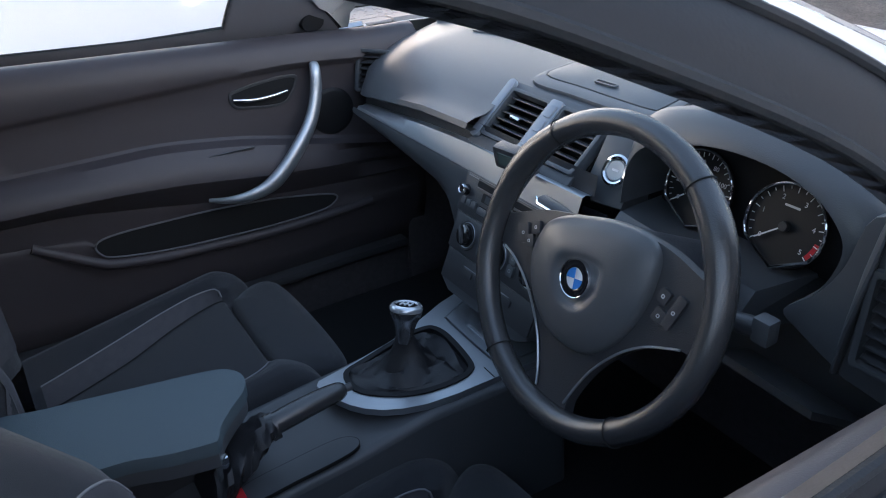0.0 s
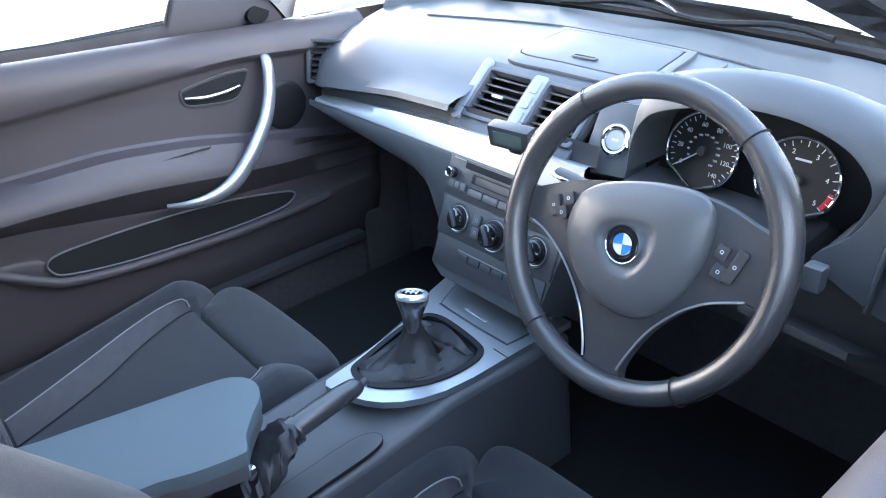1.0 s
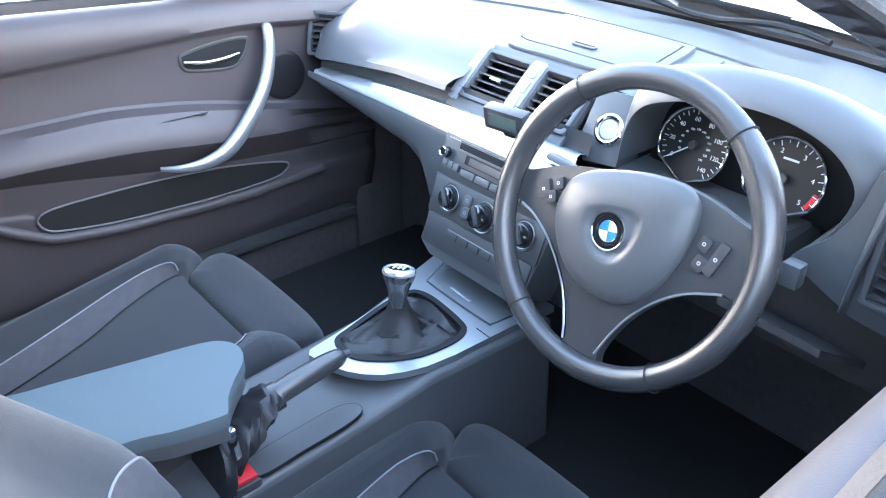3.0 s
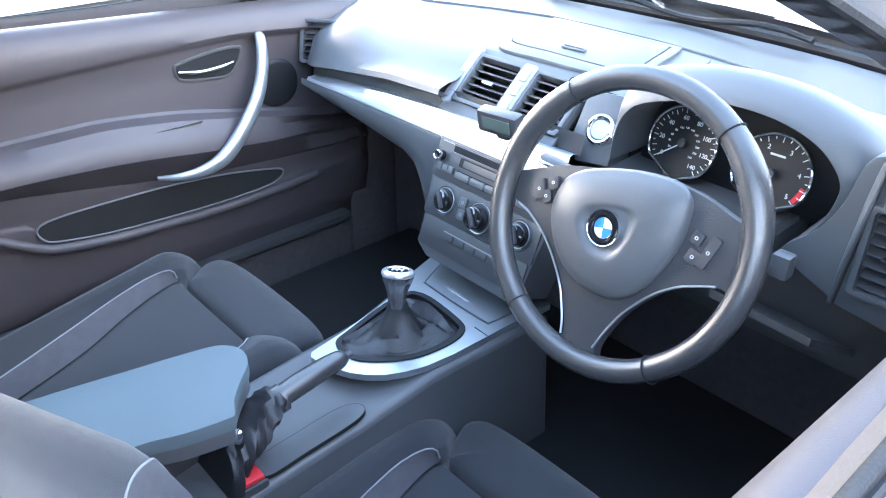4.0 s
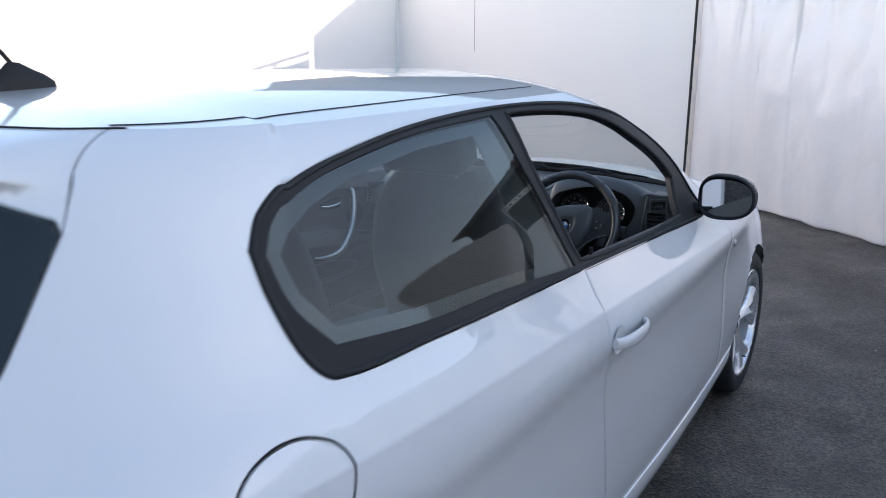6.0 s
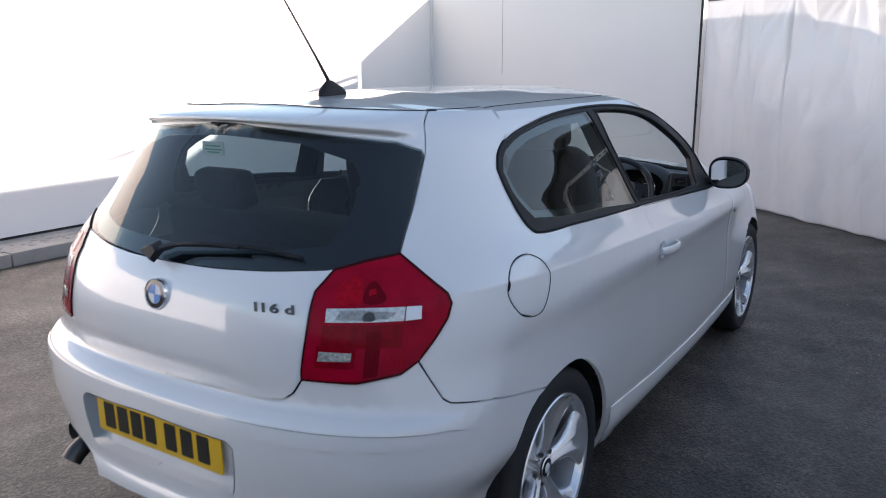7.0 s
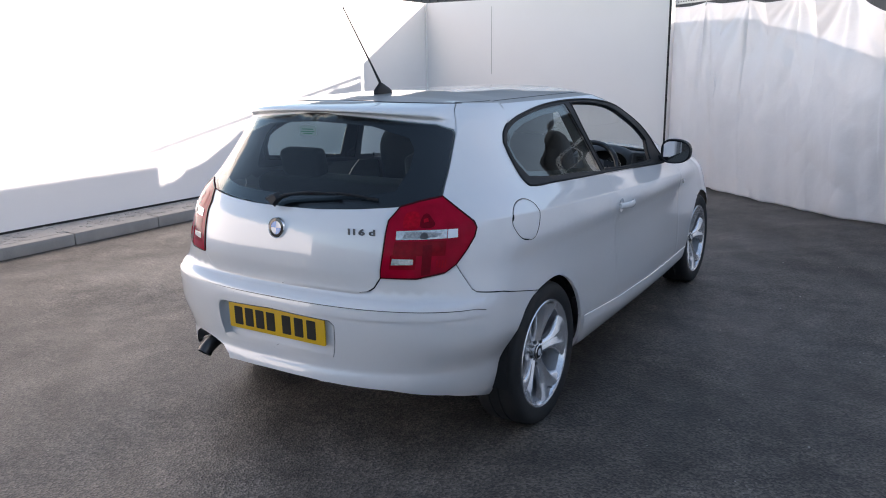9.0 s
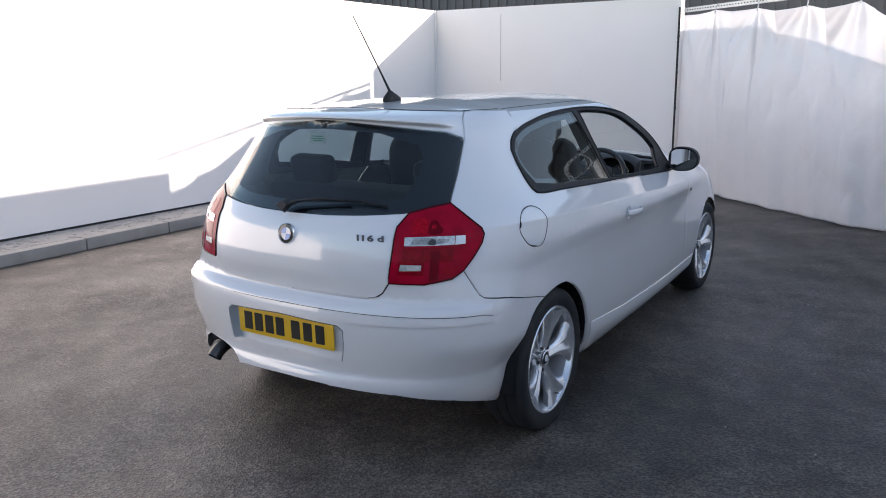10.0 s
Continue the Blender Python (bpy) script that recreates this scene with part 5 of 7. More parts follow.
    part("knee_panel", loft_bm([[(0.43, 1.80, 0.752), (0.575, 1.80, 0.745), (0.575, 1.80, 0.733), (0.43, 1.80, 0.738)], [(0.42, 1.90, 0.70), (0.60, 1.90, 0.69), (0.60, 1.90, 0.68), (0.42, 1.90, 0.69)]]), DASH, c, "dark knee panel edge")
    part("lower_cowl", loft_bm([[(0.20, 1.80, 0.79), (0.45, 1.80, 0.79), (0.45, 1.84, 0.830), (0.20, 1.85, 0.842)], [(0.20, 1.95, 0.76), (0.48, 1.95, 0.76), (0.48, 1.95, 0.840), (0.20, 1.95, 0.845)]]), DASH, c)
    # start button on its wedge
    mp = frame_of((0.160, 1.868, 0.888), (1, 0.10, 0), (0, 0.55, 1))
    pod = thing_part("start_pod", plate_bm([(-0.036, 0.058), (0.030, 0.062), (0.040, 0.0), (0.040, -0.05), (-0.02, -0.055), (-0.040, -0.02)], (), 0.06, mp, 0.006), DASH, "charcoal panel with a start button")
    part("start_ring", lathe_bm([(0.017, 0.002), (0.018, 0.006), (0.021, 0.007), (0.0245, 0.005), (0.026, 0.0)], 40, mp @ pose(0.008, 0.002, 0)), CHROME, pod, "satin chrome ring")
    part("start_button", lathe_bm([(0, 0.0045), (0.015, 0.005), (0.0165, 0.002)], 32, mp @ pose(0.008, 0.002, 0)), SATIN, pod)
    part("print", plate_bm(rounded(0.012, 0.0035, 0.001), (), 0.0005, mp @ pose(0.008, 0.002, 0.0055)), WHITE_MARK, pod)
    part("key_slot", plate_bm(rounded(0.05, 0.018, 0.004), (), 0.006, frame_of((0.165, 1.83, 0.826), (1, 0.1, 0), (0, 0.4, 1)), 0.002), BLACK_GLOSS, pod, "black key slot")


def thing_part(name, bm, material, label=""):
    return part(name, bm, material, CAR, label)


def build_wheel():
    a, b = radians(20.5), radians(0.5)
    e1 = Vector((math.cos(b), math.sin(b), 0))
    up = Vector((-math.sin(b) * math.sin(a), math.cos(b) * math.sin(a), math.cos(a)))
    m = frame_of((0.384, 1.620, 0.8975), e1, up)
    R = 0.1745
    bm = bmesh.new()
    seg, ns = 120, 16
    rings = []
    for k in range(seg):
        t = 2 * math.pi * k / seg
        thumb = 0.0022 * math.exp(-(((t - 0.62) / 0.25) ** 2)) + 0.0022 * math.exp(-(((t - 2.62) / 0.25) ** 2))
        rr = 0.0165 + thumb
        rings.append([bm.verts.new(m @ Vector(((R + rr * 0.92 * math.cos(v)) * math.cos(t), (R + rr * 0.92 * math.cos(v)) * math.sin(t), rr * math.sin(v)))) for v in [2 * math.pi * q / ns for q in range(ns)]])
    for k in range(seg):
        p, q = rings[k], rings[(k + 1) % seg]
        for i in range(ns):
            bm.faces.new((p[i], q[i], q[(i + 1) % ns], p[(i + 1) % ns]))
    bmesh.ops.recalc_face_normals(bm, faces=bm.faces)
    w = part("steering_wheel", bm, LEATHER, CAR, "black leather three-spoke steering wheel with silver edging")
    for u, v in ((-0.107, 0.139), (0.101, 0.140), (-0.101, -0.146), (0.113, -0.148)):
        t = math.atan2(v, u)
        c = Vector((R * math.cos(t), R * math.sin(t), 0))
        pts = [m @ (c + Vector((math.cos(t) * 0.0166 * math.cos(q), math.sin(t) * 0.0166 * math.cos(q), 0.0178 * math.sin(q)))) for q in np.linspace(-0.4, math.pi + 0.4, 18)]
        part("seam", tube_bm(pts, 0.0009, 5), DARK, w)
    spoke = smooth_poly([(-0.172, 0.012), (-0.150, 0.022), (-0.128, 0.032), (-0.100, 0.044), (-0.05, 0.056), (0.02, 0.070), (0.08, 0.070), (0.125, 0.060), (0.168, 0.044), (0.174, 0.0), (0.165, -0.020), (0.144, -0.0195), (0.129, -0.0255), (0.1016, -0.0385), (0.075, -0.060), (0.0505, -0.091), (0.0355, -0.121), (0.027, -0.148), (0.024, -0.172), (-0.026, -0.172), (-0.024, -0.153), (-0.0295, -0.135), (-0.0455, -0.101), (-0.0665, -0.073), (-0.0935, -0.048), (-0.125, -0.029), (-0.148, -0.022), (-0.172, -0.018)], 5)
    part("spokes", plate_bm(spoke, (), 0.016, m @ pose(0, 0, -0.006), 0.004), DASH_DARK, w, "charcoal spokes")
    bag = smooth_poly([(-0.087, 0.0249), (-0.075, 0.0412), (-0.049, 0.0556), (0.0, 0.0695), (0.045, 0.0745), (0.070, 0.0709), (0.0842, 0.0588), (0.0885, 0.0386), (0.0877, 0.007), (0.078, -0.0286), (0.0602, -0.0603), (0.0366, -0.0814), (0.0046, -0.0870), (-0.0294, -0.0823), (-0.0586, -0.0645), (-0.0807, -0.0384), (-0.092, -0.007)], 5)
    rings = []
    for k, (sc, dz) in enumerate(((1.0, -0.012), (1.0, -0.002), (0.985, 0.003), (0.95, 0.007), (0.8, 0.0130), (0.58, 0.0175), (0.46, 0.0190), (0.40, 0.0185), (0.34, 0.0150), (0.30, 0.0125), (0.26, 0.0120))):
        rings.append([m @ Vector((x * sc, y * sc - 0.006 * (1 - sc), dz)) for x, y in bag])
    part("airbag_cover", loft_bm(rings, True, True), DASH, w, "domed charcoal airbag cover")
    bc = m @ pose(-0.002, -0.0045, 0.0122)
    part("badge", lathe_bm([(0, 0.003), (0.0125, 0.0035), (0.0128, 0.002)], 40, bc), BADGE_WHITE, w, "round blue and white emblem")
    part("badge_rim", lathe_bm([(0.0128, 0.0045), (0.014, 0.005), (0.021, 0.004), (0.0225, 0.0)], 40, bc), BLACK_GLOSS, w, "black emblem ring")
    part("badge_edge", lathe_bm([(0.0212, 0.0045), (0.022, 0.0052), (0.0232, 0.003), (0.0232, 0.0)], 40, bc), CHROME, w)
    for a0 in (100, 280):
        sect = [(0, 0)] + [(0.0123 * math.cos(radians(q)), 0.0123 * math.sin(radians(q))) for q in range(a0, a0 + 91, 10)]
        part("badge_quarter", plate_bm(sect, (), 0.0006, bc @ pose(0, 0, 0.0042)), BADGE_BLUE, w, "blue quarter")
    lt = spline([(-0.1486, -0.0224, 0), (-0.1255, -0.0299, 0), (-0.0941, -0.049, 0), (-0.0677, -0.0738, 0), (-0.0469, -0.1012, 0), (-0.0308, -0.1351, 0), (-0.025, -0.1552, 0)], 6)
    rt = spline([(0.0240, -0.1520, 0), (0.0356, -0.1197, 0), (0.0507, -0.0895, 0), (0.0751, -0.0585, 0), (0.1016, -0.0371, 0), (0.1291, -0.0242, 0), (0.1430, -0.0190, 0)], 6)
    for pts in (lt, rt):
        part("silver_edging", tube_bm([m @ (p + Vector((0, 0, -0.004))) for p in pts], 0.0016, 6), SATIN, w, "thin silver edging")
    for u, v, ww, hh, rz in ((-0.1206, 0.0059, 0.018, 0.026, 24), (-0.1019, 0.0199, 0.015, 0.016, 24), (-0.1068, 0.0004, 0.015, 0.016, 24), (0.1045, 0.0232, 0.014, 0.016, -16), (0.1065, 0.0019, 0.015, 0.017, -16), (0.1225, 0.0125, 0.012, 0.040, -16)):
        bt = part("wheel_button", plate_bm(rounded(ww, hh, 0.003), (), 0.006, m @ pose(u, v, -0.001, 0, 0, rz), 0.0015), DASH_DARK, w)
        part("print", plate_bm(rounded(0.004, 0.004, 0.0012), [rounded(0.0026, 0.0026, 0.0008)], 0.0004, m @ pose(u, v, -0.0004, 0, 0, rz)), WHITE_MARK, bt)
    part("column", cyl_bm(0.05, 0.062, 0.16, 28, m @ pose(0, 0, -0.20)), DASH_DARK, w, "black column shroud")
    part("stalk", tube_bm([(0.455, 1.72, 0.868), (0.51, 1.715, 0.87), (0.530, 1.718, 0.872), (0.548, 1.720, 0.874)], [0.008, 0.010, 0.012, 0.011], 12), DASH_DARK, w, "wiper stalk")
    part("stalk_tip", box_bm((0.540, 1.708, 0.862), (0.562, 1.728, 0.892), 0.004), DASH, w)
    part("stalk", tube_bm([(0.31, 1.72, 0.878), (0.26, 1.71, 0.890), (0.22, 1.705, 0.897), (0.196, 1.705, 0.900)], [0.008, 0.010, 0.013, 0.011], 12, flat=0.6), DASH_DARK, w, "indicator stalk")
    part("stalk_edge", tube_bm([(0.30, 1.703, 0.888), (0.25, 1.694, 0.896), (0.205, 1.690, 0.902), (0.190, 1.70, 0.903)], 0.0018, 6), CHROME, w)


def build_console():
    Z = 0.565
    ring = [(-0.030, 1.428), (-0.040, 1.436)] + [(-0.048, 1.50), (-0.060, 1.57), (-0.069, 1.611), (-0.090, 1.664), (-0.110, 1.713), (-0.124, 1.765), (-0.134, 1.810), (0.140, 1.812), (0.136, 1.76), (0.132, 1.717), (0.129, 1.666), (0.125, 1.60), (0.117, 1.55), (0.104, 1.515), (0.088, 1.488), (0.067, 1.466), (0.045, 1.451), (0.020, 1.440), (-0.005, 1.431)]
    hole = smooth_poly([(-0.030, 1.476), (-0.045, 1.520), (-0.062, 1.602), (-0.062, 1.650), (-0.048, 1.668), (-0.010, 1.674), (0.070, 1.665), (0.095, 1.650), (0.103, 1.615), (0.094, 1.556), (0.066, 1.508), (0.022, 1.472)], 4)
    tray = smooth_poly([(-0.060, 1.696), (-0.068, 1.702), (-0.086, 1.745), (-0.102, 1.784), (-0.092, 1.796), (0.02, 1.799), (0.108, 1.797), (0.116, 1.785), (0.113, 1.735), (0.108, 1.698), (0.100, 1.692), (0.02, 1.692)], 4)
    slope = lambda x, y: Z - 0.004 + (y - 1.45) * 0.040
    body = thing_part("centre_console", loft_bm([[(-0.10, 1.0, 0.25), (0.13, 1.0, 0.25), (0.12, 1.0, 0.50), (-0.10, 1.0, 0.50)],
                                                [(-0.11, 1.25, 0.25), (0.14, 1.25, 0.25), (0.115, 1.25, 0.505), (-0.10, 1.25, 0.505)],
                                                [(-0.12, 1.42, 0.25), (0.15, 1.42, 0.25), (0.118, 1.42, 0.520), (-0.085, 1.42, 0.535)],
                                                [(-0.14, 1.55, 0.25), (0.16, 1.55, 0.25), (0.132, 1.55, 0.552), (-0.072, 1.55, 0.556)],
                                                [(-0.15, 1.80, 0.25), (0.17, 1.80, 0.25), (0.152, 1.80, 0.563), (-0.140, 1.80, 0.563)]]), DASH, "charcoal centre console between the seats")
    bevel = body.modifiers.new("round", "BEVEL")
    bevel.width, bevel.segments = 0.012, 3
    part("gear_surround", plate_bm(ring, [hole, tray], 0.012, None, 0.0, slope), SATIN, body, "satin silver gear surround")
    part("surround_joint", plate_bm([(0.097, 1.6705), (0.1285, 1.6695), (0.1285, 1.6711), (0.097, 1.6721)], (), 0.002, None, 0.0, lambda x, y: slope(x, y) + 0.0006), DARK, body)
    part("gaiter_frame", plate_bm(hole, [offset_poly(hole, 0.010)], 0.016, None, 0.0, lambda x, y: slope(x, y) + 0.003), BLACK_TRIM, body, "black gaiter frame")
    part("tray_well", plate_bm(offset_poly(tray, -0.002), (), 0.004, None, 0.0, lambda x, y: slope(x, y) - 0.010), DARK, body)
    part("tray_lid", plate_bm(offset_poly(tray, 0.0032), (), 0.008, None, 0.0, lambda x, y: slope(x, y) + 0.0015), SATIN, body, "satin grey ashtray lid")
    part("lid_slot", plate_bm(rounded(0.055, 0.006, 0.0025), (), 0.001, pose(0.008, 1.716, 0.5738, 2.3, 0, -3)), KNOB_CAP, body)
    # gaiter and gear lever
    gb = smooth_poly(offset_poly(hole, 0.010)[::4], 4)
    n = len(gb)
    cx, cy = 0.015, 1.572
    rings = []
    for k, (sc, z) in enumerate(((1.0, Z - 0.002), (0.92, Z + 0.004), (0.78, Z + 0.001), (0.6, Z + 0.010), (0.45, Z + 0.014), (0.30, Z + 0.032), (0.20, Z + 0.048), (0.16, Z + 0.062), (0.13, Z + 0.066))):
        ring_pts = []
        for i, (x, y) in enumerate(gb):
            an = 2 * math.pi * i / n
            f = 1 + 0.06 * math.sin(5 * an + k) * (0.3 < sc < 0.95)
            ring_pts.append((cx + (x - cx) * sc * f, cy + (y - cy) * sc * f, z + 0.006 * math.sin(4 * an + 2 * k) * (0.2 < sc < 0.9)))
        rings.append(ring_pts)
    part("gear_gaiter", loft_bm(rings, True, True), GAITER, body, "creased black leather gaiter")
    top = Vector((0.009, 1.580, 0.660))
    base = Vector((0.016, 1.570, 0.618))
    d = (top - base).normalized()
    q = d.to_track_quat("Z", "Y").to_matrix().to_4x4()
    mk = Matrix.Translation(base) @ q @ Matrix.Scale(1.25, 4)
    kn = part("gear_knob", lathe_bm([(0.0, -0.004), (0.010, -0.002), (0.0118, 0.008), (0.0128, 0.016), (0.0150, 0.024), (0.0185, 0.032), (0.0212, 0.0395), (0.0216, 0.0425)], 36, mk), SMOKED, body, "smoked chrome gear knob with bright ring")
    part("knob_collar", lathe_bm([(0.0216, 0.0425), (0.0221, 0.0450), (0.0210, 0.0482), (0.0185, 0.0502), (0.0155, 0.0506), (0.0136, 0.0492)], 40, mk), KNOB_CAP, kn, "bright polished ring")
    part("knob_cap", lathe_bm([(0, 0.0500), (0.010, 0.0498), (0.0138, 0.0488)], 32, mk), BLACK_GLOSS, kn)
    bars = join_bm(*[box_bm((x - 0.0010, -0.0065, 0.0499), (x + 0.0010, 0.0065, 0.0507)) for x in (-0.0065, 0, 0.0065)], box_bm((-0.0065, -0.0010, 0.0499), (0.0065, 0.0010, 0.0506)))
    bars.transform(mk)
    part("shift_pattern", bars, WHITE_MARK, kn, "white gear pattern")
    # oddment panel beside the handbrake
    pan = smooth_poly([(0.070, 1.26), (0.068, 1.34), (0.072, 1.41), (0.088, 1.436), (0.106, 1.432), (0.112, 1.40), (0.110, 1.33), (0.106, 1.26)], 4)
    rise = lambda x, y: 0.5150 + (y - 1.25) * 0.100
    part("side_panel", plate_bm(pan, (), 0.006, None, 0.0, rise), DASH, body, "flush oddment lid")
    part("panel_gap", plate_bm(offset_poly(pan, -0.0012), [offset_poly(pan, 0.0004)], 0.006, None, 0.0, lambda x, y: rise(x, y) - 0.0004), DARK, body)
    # handbrake
    hb = thing_part("handbrake", tube_bm(spline([(0.050, 1.315, 0.585), (0.046, 1.37, 0.590), (0.042, 1.42, 0.592), (0.041, 1.447, 0.592)], 5), [0.0165, 0.017, 0.0172, 0.0174, 0.0175, 0.0175, 0.0172, 0.017, 0.0168, 0.0165, 0.016, 0.0155, 0.015, 0.0145, 0.013, 0.010], 16), LEATHER, "leather handbrake lever with creased gaiter")
    part("release_button", cyl_bm(0.007, 0.006, 0.012, 16, frame_of((0.041, 1.447, 0.592), (1, 0, 0), (0, 0, 1)) @ pose(0, 0, -0.012), 0.002), DASH_DARK, hb)
    rings = []
    pth = spline([(0.050, 1.325, 0.583), (0.050, 1.30, 0.575), (0.048, 1.268, 0.552), (0.046, 1.235, 0.525), (0.045, 1.205, 0.505)], 6)
    for i, p in enumerate(pth):
        t = i / (len(pth) - 1)
        rr = 0.0195 + 0.044 * t ** 0.8
        rings.append([p + Vector((math.cos(q) * rr * (1 + 0.36 * noise.noise(Vector((math.cos(q) * 1.7, math.sin(q) * 1.7, i * 0.42)))), 0.35 * math.sin(q) * rr, math.sin(q) * rr * 0.85 * (1 + 0.30 * noise.noise(Vector((math.sin(q) * 1.4, i * 0.33, math.cos(q) * 1.4)))))) for q in [2 * math.pi * k / 20 for k in range(20)]])
    part("brake_gaiter", loft_bm(rings, True, True), GAITER, hb, "crumpled black leather gaiter")
    part("gaiter_cuff", tube_bm([(0.050, 1.318, 0.583), (0.050, 1.330, 0.585)], 0.0215, 18), LEATHER, hb)
    # armrest
    top = smooth_poly([(-0.128, 0.96), (-0.121, 1.05), (-0.098, 1.16), (-0.072, 1.275), (-0.054, 1.305), (-0.027, 1.315), (0.004, 1.305), (0.034, 1.276), (0.062, 1.252), (0.086, 1.240), (0.091, 1.228), (0.078, 1.17), (0.060, 1.12), (0.052, 1.04), (0.052, 0.96)], 4)
    ar = thing_part("armrest", plate_bm(top, (), 0.022, pose(0, 0, 0.632), 0.008, lambda x, y: 0.0), ARM_CLOTH, "grey-blue vinyl front armrest")
    base = smooth_poly([(-0.110, 0.96), (-0.105, 1.10), (-0.075, 1.26), (-0.045, 1.292), (-0.015, 1.288), (0.000, 1.24), (0.012, 1.16), (0.042, 1.10), (0.044, 0.96)], 4)
    part("armrest_skirt", plate_bm(offset_poly(top, 0.003), (), 0.024, pose(0, 0, 0.609), 0.002), DASH, ar, "charcoal underside of the lid")
    part("armrest_box", plate_bm(base, (), 0.10, pose(0, 0, 0.584)), DASH_DARK, ar, "black armrest base")
    part("armrest_latch", box_bm((0.070, 1.236, 0.570), (0.082, 1.248, 0.590), 0.003), CHROME, ar)


def build_seat(cx, dy, dz, sgn, name_label, off=0.0, tilt=0.18):
    """Front seat: cushion with bolsters, thigh support, backrest, head restraint, mesh inserts and piping."""
    root = CAR
    seat = part("front_seat", box_bm((cx - 0.20, 1.02 + dy, 0.27), (cx + 0.20, 1.50 + dy, 0.365 + dz), 0.02), DASH_DARK, root, name_label)
    cu = cx + off
    ys_ = [1.02, 1.06, 1.20, 1.30, 1.36, 1.395, 1.418]
    piped = pchip(ys_, [0.112, 0.118, 0.145, 0.166, 0.172, 0.166, 0.150])
    seam = pchip(ys_, [0.066, 0.070, 0.095, 0.132, 0.147, 0.151, 0.1495])
    wing = pchip([1.425, 1.43, 1.475, 1.50, 1.56], [0.149, 0.152, 0.188, 0.20, 0.205])

    def cush_z(u, y):
        """Top of the cushion: flat middle, rising mesh strips, round bolsters that end beside the thigh support."""
        a = abs(u)
        z = 0.475 + dz - tilt * max(0.0, 1.42 - y)
        yy = min(max(y, 1.02), 1.418)
        c, q = float(seam(yy)), float(piped(yy))
        q = max(q, c + 0.004)
        h = float(np.interp(a, [0, c, q, 0.188, 0.203, 0.218, 0.232, 0.241, 0.246], [0, 0, 0.028, 0.043, 0.046, 0.042, 0.029, 0.010, -0.020]))
        if y > 1.40:
            h -= 0.085 * (1 - math.sqrt(max(0.0, 1 - min(1.0, (y - 1.40) / 0.092) ** 2)))
            if y > 1.418:
                k = min(1.0, max(0.0, (float(wing(min(max(y, 1.425), 1.56))) - a) / 0.012)) * min(1.0, (y - 1.418) / 0.008)
                h += (min(h, -0.030) - h) * k * k * (3 - 2 * k)
        return z + h

    us = np.concatenate([-np.linspace(0.246, 0.19, 14), np.linspace(-0.186, 0.186, 125), np.linspace(0.19, 0.246, 14)])
    ys = np.concatenate([np.linspace(1.02, 1.388, 20), np.linspace(1.395, 1.492, 40)])
    bm = bmesh.new()
    g = [[bm.verts.new((cu + u, y + dy, cush_z(u, y))) for y in ys] for u in us]
    for i in range(len(us) - 1):
        for k in range(len(ys) - 1):
            bm.faces.new((g[i][k], g[i + 1][k], g[i + 1][k + 1], g[i][k + 1]))
    r = bmesh.ops.extrude_edge_only(bm, edges=[e for e in bm.edges if e.is_boundary])
    for v in [q for q in r["geom"] if isinstance(q, bmesh.types.BMVert)]:
        v.co.z = 0.33 + dz
    bmesh.ops.recalc_face_normals(bm, faces=bm.faces)
    part("cushion", bm, CLOTH, seat, "black cloth seat cushion with raised bolsters")
    # thigh support: narrow at the cushion, wider and rounded in front
    rim_line = smooth_poly([(-0.148, 1.432), (-0.05, 1.4305), (0.05, 1.4305), (0.148, 1.432), (0.160, 1.442), (0.184, 1.474), (0.199, 1.510), (0.194, 1.540), (0.165, 1.558), (0.08, 1.567), (-0.08, 1.567), (-0.165, 1.558), (-0.194, 1.540), (-0.199, 1.510), (-0.184, 1.474), (-0.160, 1.442)], 4)
    rings = []
    for inset, z in ((0.012, -0.095), (0.001, -0.070), (0.0, -0.030), (0.002, -0.016), (0.007, -0.006), (0.016, -0.001), (0.032, 0.003), (0.055, 0.005)):
        ln = [(x * (1 - inset / 0.20), 1.498 + (y - 1.498) * (1 - inset / 0.0665)) for x, y in rim_line]
        rings.append([(cu + x, y + dy, 0.473 + dz + z - 0.012 * max(0.0, (y - 1.50) / 0.067) ** 2) for x, y in ln])
    part("thigh_support", loft_bm(rings, True, True), CLOTH, seat, "black cloth pull-out thigh support")
    for sd in (-1, 1):
        # mesh strip along the bolster's inner side, with piping and a seam
        rows, line = [], []
        for y in np.concatenate([np.linspace(1.04, 1.38, 16), [1.39, 1.40, 1.408, 1.414, 1.417]]):
            a, b = float(piped(y)), float(seam(y))
            rows.append([(cu + sd * (a + (b - a) * k / 5), y + dy, cush_z(a + (b - a) * k / 5, y) + 0.0022) for k in range(6)])
            line.append(rows[-1][0])
        part("mesh_insert", loft_bm(rows, False, False), CLOTH_GREY, seat, "grey mesh cloth insert")
        part("piping", tube_bm([(x, y, z + 0.0008) for x, y, z in line], 0.0015, 6), PIPING, seat, "pale piping")
        part("seam", tube_bm([r[-1] for r in rows], 0.0016, 6), BLACK_TRIM, seat)
    # backrest: rings stacked upwards, leaning back
    back = 0.0 if sgn > 0 else -0.06
    front = lambda z: back + float(np.interp(z, [0.46, 0.65, 0.75, 0.9, 1.0, 1.1, 1.25], [1.04, 1.015, 1.0, 0.97, 0.932, 0.905, 0.88]))
    if sgn > 0:
        lean = front
        front = lambda z: lean(z) + float(np.interp(z, [0.46, 0.65, 0.75, 0.85, 0.92, 1.0, 1.1, 1.16, 1.21], [0.03, 0.055, 0.043, 0.005, -0.015, -0.012, 0.012, 0.027, 0.033]))
